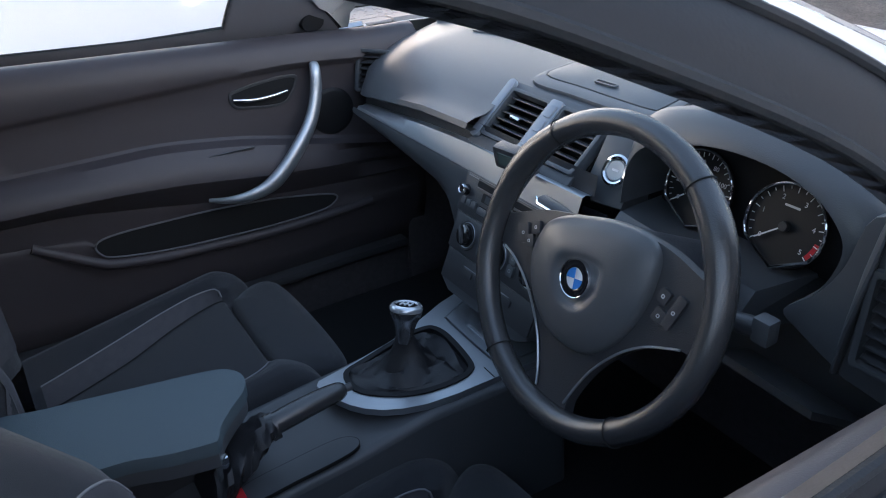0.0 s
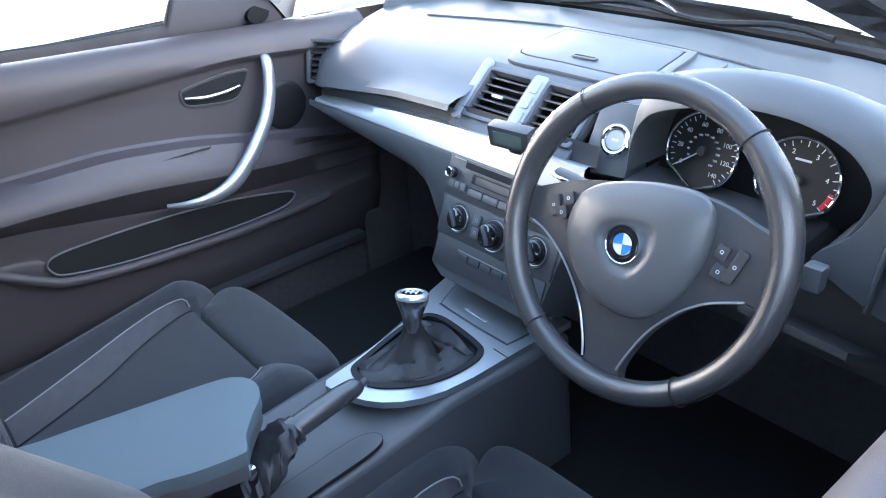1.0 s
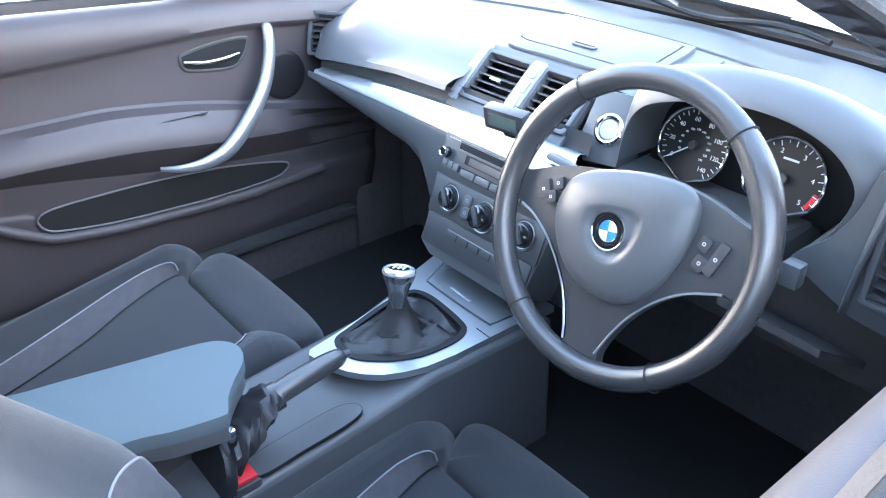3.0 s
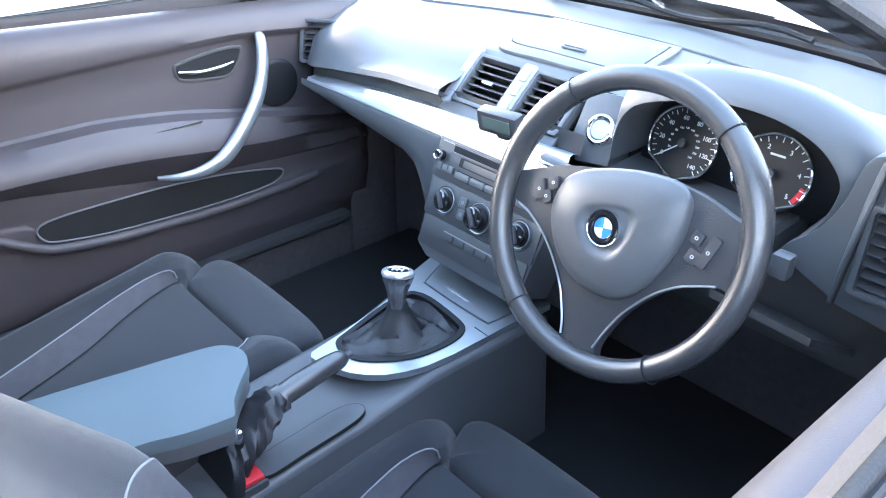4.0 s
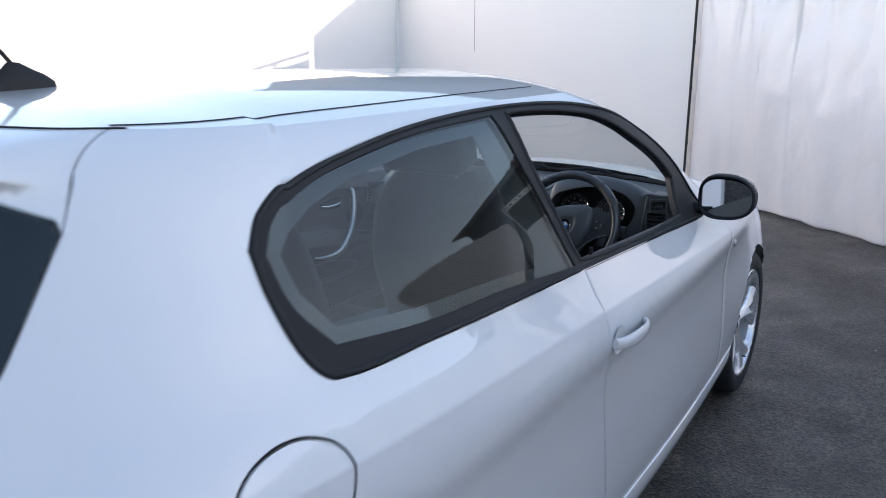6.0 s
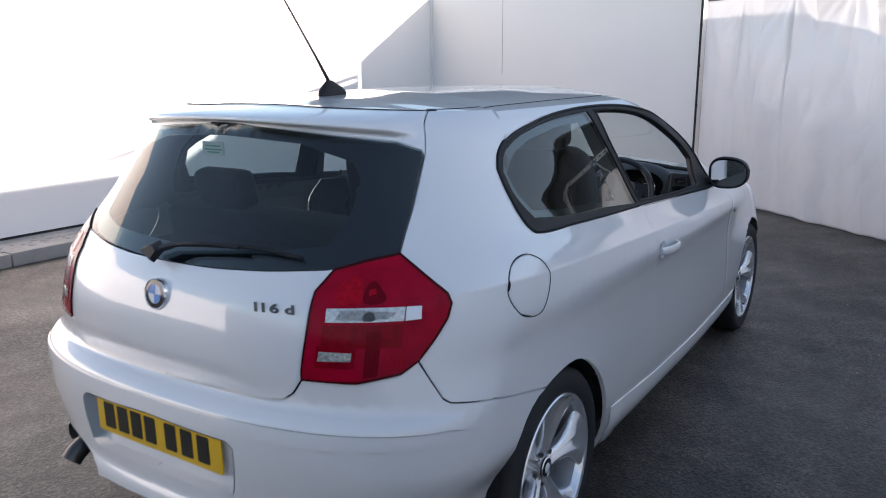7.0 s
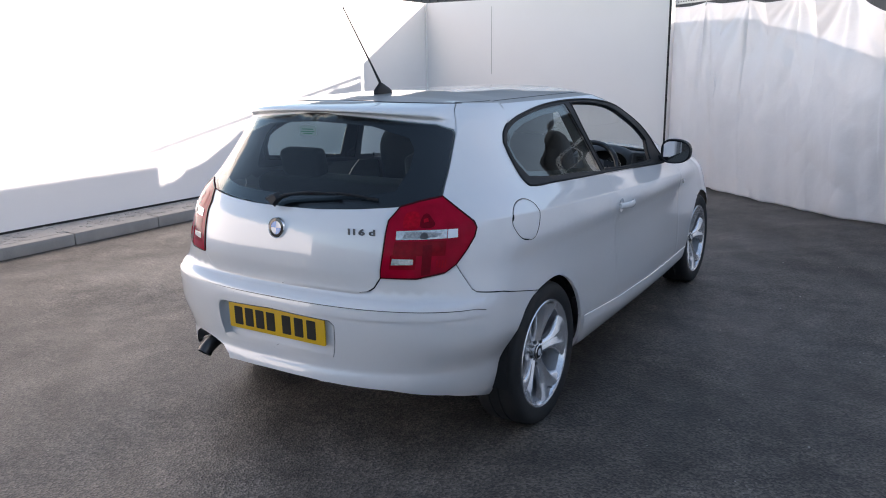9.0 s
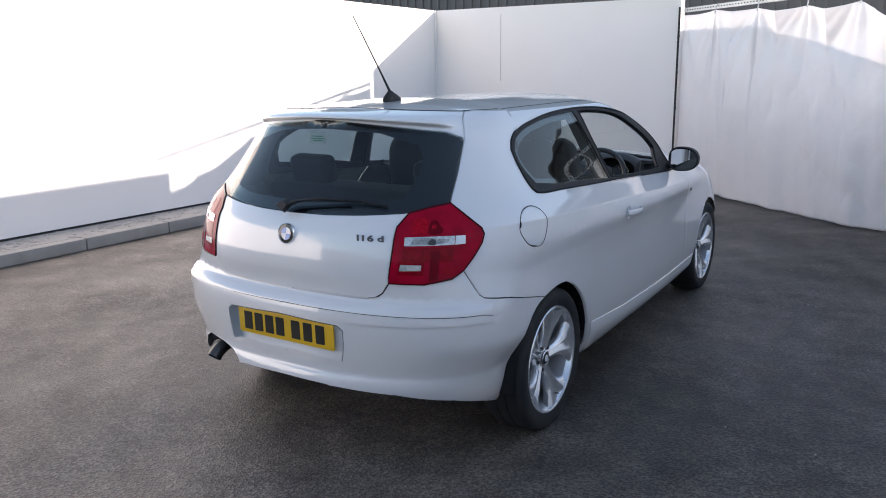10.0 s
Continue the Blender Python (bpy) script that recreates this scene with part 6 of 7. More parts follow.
    bolster = lambda z: float(np.interp(z, [0.46, 0.65, 0.75, 0.85, 0.92, 1.1, 1.25], [0.06, 0.085, 0.070, 0.050, 0.028, 0.014, 0.0]))
    width = lambda z: float(np.interp((z - 0.46) / 0.75, [0, 0.3, 0.6, 0.85, 0.93, 0.98, 1], [0.236, 0.238, 0.222, 0.198, 0.175, 0.145, 0.11]))

    def back_y(u, z):
        """Front face of the backrest at half width u."""
        w = width(z)
        s_ = math.sqrt(max(0.0, 1 - min(1, abs(u) / w) ** (2 / 0.55)))
        return front(z) - 0.055 + 0.055 * s_ ** 0.5 + bolster(z) * float(np.interp(abs(u) / w, [0, 0.45, 0.72, 0.90, 1], [-0.15, -0.05, 0.8, 1.0, 0.45])) * s_ ** 0.4
    rings = []
    for z in np.linspace(0.46, 1.21, 36):
        w = width(z)
        th = float(np.interp((z - 0.46) / 0.75, [0, 0.5, 0.9, 1], [0.15, 0.13, 0.10, 0.05]))
        ring = []
        for k in range(48):
            a = 2 * math.pi * k / 48
            x = w * math.copysign(abs(math.cos(a)) ** 0.55, math.cos(a))
            y = back_y(x, z) if math.sin(a) >= 0 else front(z) - 0.055 - th * abs(math.sin(a)) ** 0.6
            ring.append((cx + x, y, z + dz * 0.5))
        rings.append(ring)
    part("backrest", loft_bm(rings, True, True), CLOTH, seat, "black cloth backrest with side bolsters")
    for sd in (-1, 1):
        zs = np.concatenate([np.linspace(0.50, 0.59, 4), 0.60 + 0.168 * np.sin(np.linspace(0, math.pi / 2, 18))])
        half = lambda z: 0.086 * math.sqrt(max(0.0, 1 - ((z - 0.60) / 0.168) ** 2)) if z > 0.60 else 0.086
        rows = [[(cx + sd * (0.134 + half(z) * q), back_y(0.134 + half(z) * q, z) + 0.0026, z + dz * 0.5) for q in np.linspace(-1, 1, 11)] for z in zs]
        part("side_insert", loft_bm(rows, False, False), CLOTH_GREY, seat, "grey mesh cloth side insert")
        edge = [r[0] for r in rows] + [r[-1] for r in rows[::-1] if abs(r[-1][0] - cx) < 0.88 * width(r[-1][2] - dz * 0.5)]
        part("piping", tube_bm(edge, 0.0016, 6), PIPING, seat, "pale stitched piping")
    hr = box_bm((-0.125, -0.055, -0.085), (0.125, 0.055, 0.085), 0.045, 5, pose(cx, 0.760, 1.280, 14))
    h = part("head_restraint", hr, CLOTH, seat, "black cloth head restraint")
    for sd in (-1, 1):
        part("restraint_post", tube_bm([(cx + sd * 0.06, 0.82, 1.16), (cx + sd * 0.06, 0.78, 1.24)], 0.006, 10), CHROME, seat)


def build_cabin():
    build_seat(-0.375, 0.0, 0.0, -1, "black cloth front passenger seat with grey mesh inserts")
    build_seat(0.378, 0.090, -0.032, 1, "black cloth driver's seat with grey mesh inserts", -0.033, 0.10)
    bk = thing_part("belt_buckle", box_bm((0.070, 1.215, 0.40), (0.112, 1.262, 0.514), 0.005), DASH_DARK, "black seat belt buckle with red button")
    part("buckle_button", box_bm((0.074, 1.219, 0.5145), (0.108, 1.258, 0.522), 0.003), RED_PLASTIC, bk, "red release button")
    # rear bench, seen through the glass
    rb = thing_part("rear_bench", box_bm((-0.62, 0.0, 0.36), (0.62, 0.52, 0.52), 0.05, 4), CLOTH, "black cloth rear bench")
    part("rear_backrest", box_bm((-0.62, -0.07, 0.0), (0.62, 0.07, 0.58), 0.05, 4, pose(0, -0.03, 0.48, 14)), CLOTH, rb)
    for x in (-0.36, 0.36):
        part("rear_restraint", box_bm((-0.12, -0.045, -0.07), (0.12, 0.045, 0.07), 0.04, 4, pose(x, -0.16, 1.10, 10)), CLOTH, rb, "black rear head restraint")
    part("parcel_shelf", box_bm((-0.50, -0.56, 0.93), (0.50, -0.17, 0.95), 0.006), CARPET, CAR, "black parcel shelf")
    for x0, x1 in ((-0.745, -0.690), (0.700, 0.745)):
        part("kick_panel", box_bm((x0, 1.97, 0.25), (x1, 2.14, 0.86), 0.01), CARPET, CAR, "dark carpeted footwell side")
    for x0, x1 in ((-0.750, -0.704), (0.704, 0.750)):
        part("sill_carpet", box_bm((x0, 0.60, 0.22), (x1, 2.0, 0.384), 0.006), CARPET, CAR, "dark carpeted sill side")
    # floor inside the shell
    part("cabin_floor", box_bm((-0.74, 0.36, 0.21), (0.74, 2.15, 0.25)), CARPET, CAR, "black carpet floor")
    part("boot_floor", box_bm((-0.55, -0.55, 0.35), (0.55, 0.40, 0.39)), CARPET, CAR)


build_dash()
build_stack()
build_vents()
build_cluster()
build_wheel()
build_console()
build_cabin()


# ---- car: linings and doors ----
def build_lining():
    up_rest = [f for f in SHELL_G["rest"] if min(SHELL_V[i].y for i in f) > 1.0]
    for sd in (1, -1):
        panel_mesh("pillar_trim", SHELL_V, up_rest, S, S_normal, HEADLINE, CAR, "light grey pillar trim", side=sd, offset=-0.026, gap=-0.004, rim=-0.012)
        fr = [f for f in SHELL_G["window_frame"]]
        panel_mesh("window_lining", SHELL_V, fr, S, S_normal, PILLAR, CAR, side=sd, offset=-0.018, gap=0.0, rim=-0.016)
    g = panel_mesh("door_window", SHELL_V, SHELL_G["hole_door"], S, S_normal, CLEAR, CAR, "clear passenger door window", side=-1, offset=-0.006, gap=0.0, rim=0.003)
    g.visible_shadow = False
    verts, faces = [], []
    ss, rr = np.linspace(0.0, SOUTER, 70), np.linspace(0, 1, 8)
    for sg in (1, -1):
        o = len(verts)
        for s in ss:
            for r in rr:
                p = roof_pt(s, 0.14 + 0.86 * r)
                verts.append((sg * p[0] * 0.99, p[1] * 0.985 + 0.01, p[2] - 0.034))
        m = len(rr)
        for i in range(len(ss) - 1):
            for j in range(m - 1):
                faces.append([o + i * m + j, o + i * m + j + 1, o + (i + 1) * m + j + 1, o + (i + 1) * m + j])
    me = bpy.data.meshes.new("headlining")
    me.from_pydata(verts, [], faces)
    me.materials.append(HEADLINE)
    me.shade_smooth()
    ob = new("headlining", me)
    ob.parent = CAR
    ob["label"] = "light grey cloth headlining"
    # black ceramic border on the quarter glass
    for sd in (1, -1):
        inner = to_s([(-0.005, 1.105), (-0.045, 1.16), (-0.052, 1.212), (-0.02, 1.238), (0.04, 1.265), (0.15, 1.292), (0.36, 1.316), (0.562, 1.322), (0.578, 1.20), (0.604, 1.05), (0.45, 1.067), (0.171, 1.085)])
        fr = [f for f in SHELL_G["quarter_glass"] if not inside(inner, sum(SHELL_V[i].x for i in f) / 3, sum(SHELL_V[i].y for i in f) / 3)]
        surf_patch("glass_border", to_s(round_yz(QUARTER_YZ)), [inner], -0.009, BLACK_GLOSS, "black printed glass border", sd)
    surf_patch("glass_border", [(0.0, 1.004), (0.2, 1.008), (0.4, 1.015), (0.6, 1.028), (0.69, 1.046), (0.775, 1.062), (0.808, 1.144), (0.842, 1.262), (0.832, 1.274), (0.755, 1.289), (0.0, 1.3025)],
               [[(-0.05, 1.045), (0.4, 1.055), (0.58, 1.075), (0.64, 1.15), (0.655, 1.21), (0.62, 1.245), (0.4, 1.272), (-0.05, 1.278)]], -0.011, BLACK_GLOSS, "black printed glass border", 0)


def surf_patch(name, poly, holes, off, material, label, sd, step=0.03, parent=None, rim=0.004):
    """A patch that follows the body surface; sd 0 joins both halves."""
    panels = [("hole%d" % i, h) for i, h in enumerate(holes)] + [("body", poly)]
    s0, s1 = min(p[0] for p in poly), max(p[0] for p in poly)
    z0, z1 = min(p[1] for p in poly), max(p[1] for p in poly)
    vo, g = cut_surface(S, [(max(0, s0 - 0.01), z0 - 0.01), (s1 + 0.01, z0 - 0.01), (s1 + 0.01, z1 + 0.01), (max(0, s0 - 0.01), z1 + 0.01)], panels, step)
    return panel_mesh(name, vo, g["body"], S, S_normal, material, parent or CAR, label, offset=off, gap=0.0, rim=rim, mirror="weld" if sd == 0 else "copy", side=sd or 1)


def build_door_trim(sd):
    """Inner door panel: padded sill, insert, armrest, pocket; with pull handle, release lever, tweeter and switch."""
    ys = np.concatenate([np.linspace(0.86, 1.20, 10), np.linspace(1.22, 1.80, 34), np.linspace(1.82, 2.02, 8)])
    curve = functools.lru_cache(None)(lambda a, b: pchip(a, b))
    I = lambda y, a, b: float(curve(tuple(a), tuple(b))(y))
    rows = []
    for y in ys:
        zs = I(y, [0.86, 1.25, 1.73, 1.95], [0.998, 0.976, 0.952, 0.938])
        zc = I(y, [0.86, 1.225, 1.66, 1.88], [0.885, 0.895, 0.904, 0.888])
        zi = I(y, [0.86, 1.19, 1.342, 1.507, 1.693, 1.85, 1.95], [0.787, 0.787, 0.787, 0.771, 0.734, 0.700, 0.68])
        za = I(y, [0.86, 1.17, 1.367, 1.597, 1.85, 1.95], [0.752, 0.748, 0.736, 0.705, 0.668, 0.65])
        zu = I(y, [0.86, 1.16, 1.31, 1.475, 1.7, 1.95], [0.70, 0.690, 0.668, 0.640, 0.612, 0.595])
        pt = I(y, [0.86, 1.234, 1.48, 1.733, 1.95], [0.655, 0.638, 0.628, 0.591, 0.575])
        pb = I(y, [0.86, 1.20, 1.25, 1.41, 1.714, 1.95], [0.66, 0.62, 0.583, 0.562, 0.548, 0.546])
        ob = I(y, [0.86, 1.1, 1.5, 1.72, 1.86, 1.95], [0.75, 1, 1, 0.8, 0.35, 0.15])
        pk = 0.0
        arm = 0.684 - (0.074 if sd < 0 else 0.03) * ob
        wide = 0.0 if sd < 0 else 0.022
        pr = [(0.735, zs + 0.004), (0.712, zs + 0.008), (0.695, zs + 0.004), (0.678, zs - 0.012), (0.670, zs - 0.035), (0.668, zc + 0.008), (0.672, zc + 0.001), (0.680, zc - 0.004), (0.684, zc - 0.012), (0.684, (zc + zi) / 2), (0.682, zi + 0.008),
              (0.676, zi + 0.001), (0.660 - 0.02 * ob, zi - 0.004), (arm + 0.012, (zi + za) / 2 - 0.002), (arm, za + 0.002), (arm - 0.001, za - 0.012), (arm + 0.012, za - 0.026), (0.664, zu + 0.008), (0.672, zu),
              (0.672, pt + 0.006), (0.674 + 0.02 * pk, pt), (0.674 + 0.045 * pk, (pt + pb) / 2), (0.674 + 0.03 * pk, pb + 0.004), (0.672, pb + 0.001), (0.671, pb - 0.006), (0.672, pb - 0.022), (0.678, pb - 0.05), (0.690, 0.46), (0.70, 0.36)]
        rows.append([(sd * (x + (wide + (0.030 if z > zs - 0.03 else 0.032) if sd > 0 else 0)), y, z) for x, z in pr])
    t = part("door_trim", loft_bm(rows, False, False), DOORVINYL, CAR, "charcoal door lining with armrest and pocket")
    so = t.modifiers.new("thick", "SOLIDIFY")
    so.thickness, so.offset = 0.004, 0
    if sd < 0:
        face = Matrix(((0, 0, -sd, sd * 0.670), (1, 0, 0, 0), (0, 1, 0, 0), (0, 0, 0, 1)))
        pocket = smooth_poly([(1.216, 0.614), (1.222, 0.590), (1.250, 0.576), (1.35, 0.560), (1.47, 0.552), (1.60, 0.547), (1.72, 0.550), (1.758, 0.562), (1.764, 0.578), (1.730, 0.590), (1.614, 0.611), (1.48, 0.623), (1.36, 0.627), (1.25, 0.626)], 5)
        # no recess here: the pocket's inner shade is a flat near-black plate
        part("door_pocket", plate_bm(pocket, (), 0.003, face @ pose(0, 0, 0.0045)), DARK, t, "flat near-black plate for the shade in the door pocket")
        lip = [face @ Vector((y, z, 0.006)) for y, z in pocket]
        # light caught by the pocket's rim, painted as a paler grey tube
        part("pocket_edge", tube_bm(lip + lip[:2], 0.0022, 6, False, up=(1, 0, 0)), PILLAR, t, "thin paler tube for the highlight on the pocket's edge")
        low = spline([face @ Vector(q) for q in ((1.10, 0.640, 0.0), (1.15, 0.610, 0.004), (1.215, 0.572, 0.006), (1.25, 0.560, 0.007), (1.35, 0.545, 0.007), (1.47, 0.537, 0.007), (1.60, 0.531, 0.006), (1.74, 0.532, 0.004), (1.86, 0.537, 0.0))], 5)
        part("pocket_lip", tube_bm(low, 0.011, 10, True, flat=0.9, up=(1, 0, 0)), DOORVINYL, t, "rounded lip under the pocket")
        grab = spline([(sd * 0.692, 1.752, 0.902), (sd * 0.662, 1.747, 0.893), (sd * 0.646, 1.736, 0.840), (sd * 0.630, 1.709, 0.785), (sd * 0.608, 1.664, 0.740), (sd * 0.598, 1.620, 0.700), (sd * 0.594, 1.582, 0.676), (sd * 0.596, 1.536, 0.664), (sd * 0.606, 1.492, 0.662), (sd * 0.626, 1.455, 0.664)], 6)
        n = len(grab)
        part("pull_handle", tube_bm(grab, [float(np.interp(i / n, [0, 0.12, 0.4, 0.62, 0.75, 1], [0.012, 0.0125, 0.0165, 0.0175, 0.013, 0.004])) for i in range(n)], 16, flat=0.7, up=(1, 0, 0)), SATIN, t, "curved satin silver pull handle")
        seam = spline([face @ Vector(q) for q in ((1.10, 0.782, -0.010), (1.196, 0.780, -0.010), (1.30, 0.777, -0.010), (1.40, 0.772, -0.010), (1.508, 0.762, -0.010), (1.647, 0.741, -0.010), (1.775, 0.711, -0.010), (1.86, 0.69, -0.010))], 5)
        part("insert_piping", tube_bm(seam, 0.0025, 6, up=(1, 0, 0)), PILLAR, t, "thin bright seam under the insert")
        cup = smooth_poly([(1.551, 0.866), (1.557, 0.836), (1.591, 0.825), (1.666, 0.819), (1.695, 0.839), (1.711, 0.877), (1.675, 0.885), (1.615, 0.881), (1.573, 0.874)], 5)
        mc = Matrix(((0, 0, -sd, sd * 0.6835), (1, 0, 0, 0), (0, 1, 0, 0), (0, 0, 0, 1)))
        part("handle_cup", plate_bm(cup, [offset_poly(cup, 0.007)], 0.006, mc @ pose(0, 0, 0.004), 0.002), DASH_DARK, t)
        part("cup_back", plate_bm(offset_poly(cup, 0.004), (), 0.004, mc @ pose(0, 0, 0.0025)), BLACK_TRIM, t)
        part("release_lever", tube_bm(spline([(sd * 0.671, 1.557, 0.855), (sd * 0.668, 1.60, 0.848), (sd * 0.667, 1.645, 0.849), (sd * 0.671, 1.680, 0.853)], 6), [0.003] * 3 + [0.0045] * 13 + [0.003] * 3, 10), CHROME, t, "bright door release lever")
        part("tweeter", lathe_bm([(0, 0.004), (0.046, 0.005), (0.052, 0.004), (0.056, 0.0)], 40, mc @ pose(1.785, 0.780, 0.002)), BLACK_TRIM, t, "dark round speaker grille")
        part("window_switch", box_bm((-0.055, -0.018, 0), (0.055, 0.018, 0.004), 0.002, 1, Matrix.Translation((sd * 0.642, 1.52, 0.748)) @ Matrix.Rotation(sd * 0.55, 4, "Y") @ Matrix.Rotation(radians(90), 4, "Z")), DASH, t)
        part("switch_key", box_bm((-0.010, -0.006, 0.004), (0.010, 0.006, 0.010), 0.002, 1, Matrix.Translation((sd * 0.642, 1.55, 0.748)) @ Matrix.Rotation(sd * 0.55, 4, "Y") @ Matrix.Rotation(radians(90), 4, "Z")), CHROME, t)
    # sill plate and sail panel
    part("sill_plate", box_bm((min(sd * 0.66, sd * 0.76), 0.88, 0.385), (max(sd * 0.66, sd * 0.76), 1.95, 0.405), 0.006), DASH_DARK, CAR, "black scuffed door sill")
    sail = [(1.60, 0.955), (1.605, 1.02), (1.625, 1.085), (1.70, 1.105), (1.80, 1.025), (1.87, 0.955)]
    surf_patch("sail_panel", to_s(sail), [], -0.012, BLACK_TRIM, "black triangular mirror panel", sd)
    part("lock_pin", lathe_bm([(0, 0.028), (0.004, 0.027), (0.0045, 0.02), (0.0035, 0.0)], 12, pose(sd * (0.735 if sd < 0 else 0.765), 0.895, 1.0)), BLACK_TRIM, t, "small black lock pin")


# ---- car: outside details ----
def build_mirror(sd):
    m = pose(sd * 0.874, 1.765, 1.015)
    rings = []
    for y, k in ((0.0, 1.0), (0.012, 1.03), (0.035, 1.02), (0.065, 0.9), (0.09, 0.66), (0.103, 0.35)):
        rings.append([m @ Vector((sd * k * (0.086 * math.copysign(abs(math.cos(a)) ** 0.75, math.cos(a)) + 0.004 * math.sin(a)), y, k * 0.070 * math.copysign(abs(math.sin(a)) ** 0.8, math.sin(a)) * (1.0 - 0.12 * math.cos(a)) + 0.004)) for a in [2 * math.pi * q / 36 for q in range(36)]])
    mi = part("wing_mirror", loft_bm(rings, True, True), BLACK_GLOSS, CAR, "black wing mirror on a black foot")
    rim = [[m @ Vector((sd * k * 0.086 * math.copysign(abs(math.cos(a)) ** 0.75, math.cos(a)), y, k * 0.070 * math.copysign(abs(math.sin(a)) ** 0.8, math.sin(a)) * (1.0 - 0.12 * math.cos(a)) + 0.004)) for a in [2 * math.pi * q / 36 for q in range(36)]] for k, y in ((1.035, 0.03), (1.045, 0.004), (1.03, -0.010), (0.98, -0.014), (0.93, -0.010), (0.91, 0.004))]
    part("mirror_frame", loft_bm(rim, True, False), BLACK_TRIM, mi, "black mirror frame")
    gl = bmesh.new()
    vs = [gl.verts.new(m @ Vector((sd * 0.92 * 0.086 * math.copysign(abs(math.cos(a)) ** 0.75, math.cos(a)), -0.004, 0.92 * 0.070 * math.copysign(abs(math.sin(a)) ** 0.8, math.sin(a)) * (1.0 - 0.12 * math.cos(a)) + 0.004))) for a in [2 * math.pi * q / 36 for q in range(36)]]
    gl.faces.new(vs)
    turn = m @ Matrix.Rotation(sd * radians(7), 4, "Z") @ Matrix.Rotation(radians(15), 4, "X") @ m.inverted()
    gl.transform(turn)
    bmesh.ops.recalc_face_normals(gl, faces=gl.faces)
    part("mirror_glass", gl, mat("mirror", (0.9, 0.9, 0.9), 0.01, metal=1.0, vary=0.0), mi, "mirror glass")
    part("mirror_arm", tube_bm([(sd * 0.745, 1.79, 0.972), (sd * 0.79, 1.782, 0.975), (sd * 0.83, 1.785, 0.985)], [0.030, 0.026, 0.022], 14, flat=0.7), BLACK_TRIM, mi, "black mirror foot")


def build_wheel_set():
    """Alloy wheel with five flared, grooved spokes, built once at the right rear."""
    R, zc = 0.318, 0.306
    tyre = lathe_bm([(0.236, -0.090), (0.250, -0.098), (0.282, -0.104), (0.303, -0.098), (0.314, -0.084), (R, -0.066), (R, -0.030), (0.314, -0.027), (0.314, -0.021), (R, -0.018), (R, 0.018), (0.314, 0.021), (0.314, 0.027), (R, 0.030), (R, 0.066), (0.314, 0.084), (0.303, 0.098), (0.282, 0.104), (0.250, 0.098), (0.236, 0.090)], 72)
    for v in tyre.verts:
        v.co.x = min(v.co.x, zc - 0.001)
    w = part("road_wheel", tyre, RUBBER, CAR, "black tyre on a five-spoke silver alloy wheel")
    part("rim", lathe_bm([(0.235, 0.088), (0.240, 0.094), (0.237, 0.098), (0.229, 0.094), (0.224, 0.082), (0.220, 0.070)], 72), ALLOY, w, "silver alloy rim")
    part("barrel", lathe_bm([(0.220, 0.070), (0.214, 0.056), (0.206, -0.03), (0.218, -0.088)], 64), GREY_TRIM, w, "dull grey inside of the rim")
    part("brake_disc", lathe_bm([(0.0, -0.01), (0.145, -0.01), (0.145, -0.025)], 40), mat("brake_iron", (0.10, 0.10, 0.105), 0.45, metal=0.8), w)
    part("back_plate", lathe_bm([(0.0, -0.04), (0.21, -0.04)], 40), DARK, w)
    for k in range(5):
        a = radians(72 * k + 168)
        rings = []
        for r, hw_, z, d, lean in ((0.028, 0.024, 0.052, 0.004, 0.0), (0.055, 0.027, 0.058, 0.010, 0.0), (0.090, 0.029, 0.066, 0.014, 0.002), (0.125, 0.036, 0.074, 0.017, 0.006), (0.160, 0.050, 0.081, 0.018, 0.010), (0.190, 0.070, 0.086, 0.014, 0.012), (0.212, 0.090, 0.090, 0.007, 0.010), (0.226, 0.104, 0.093, 0.003, 0.008)):
            bow = lambda u: 0.0 if r < 0.15 else (math.sqrt(max(1e-6, r * r - u * u)) - r)
            sec = [(-hw_, -0.036), (-hw_, -0.010), (-hw_ * 0.90, -0.004), (-hw_ * 0.55, 0.0), (-hw_ * 0.40, -0.0015), (0, -d), (hw_ * 0.34, -0.003), (hw_ * 0.50, 0.0), (hw_ * 0.88, -0.007 - lean * 0.5), (hw_, -0.014 - lean), (hw_, -0.036)]
            rings.append([Matrix.Rotation(a, 4, "Z") @ Vector((r + bow(u), u, z + v)) for u, v in sec])
        part("spoke", loft_bm(rings, True, True), ALLOY, w)
        part("wheel_bolt", cyl_bm(0.009, 0.008, 0.012, 6, Matrix.Rotation(a + radians(36), 4, "Z") @ pose(0.052, 0, 0.046)), DASH_DARK, w)
    part("hub", lathe_bm([(0.0, 0.056), (0.034, 0.056), (0.040, 0.052), (0.066, 0.046), (0.072, 0.03)], 36), ALLOY, w)
    cap = part("centre_cap", lathe_bm([(0, 0.066), (0.024, 0.065), (0.031, 0.062), (0.033, 0.054)], 36), BLACK_GLOSS, w, "dark centre cap with small emblem")
    part("cap_ring", lathe_bm([(0.0285, 0.0635), (0.031, 0.0645), (0.0335, 0.062)], 36), CHROME, cap, "bright ring")
    part("cap_emblem", lathe_bm([(0, 0.0675), (0.014, 0.067), (0.016, 0.0655)], 24), BADGE_WHITE, cap, "pale round emblem")
    part("valve", cyl_bm(0.004, 0.003, 0.024, 8, Matrix.Rotation(radians(20), 4, "Z") @ pose(0.196, 0.0, 0.074)), DARK, w)
    w.matrix_basis = pose(0.740, 0, zc, 0, 90, 0)
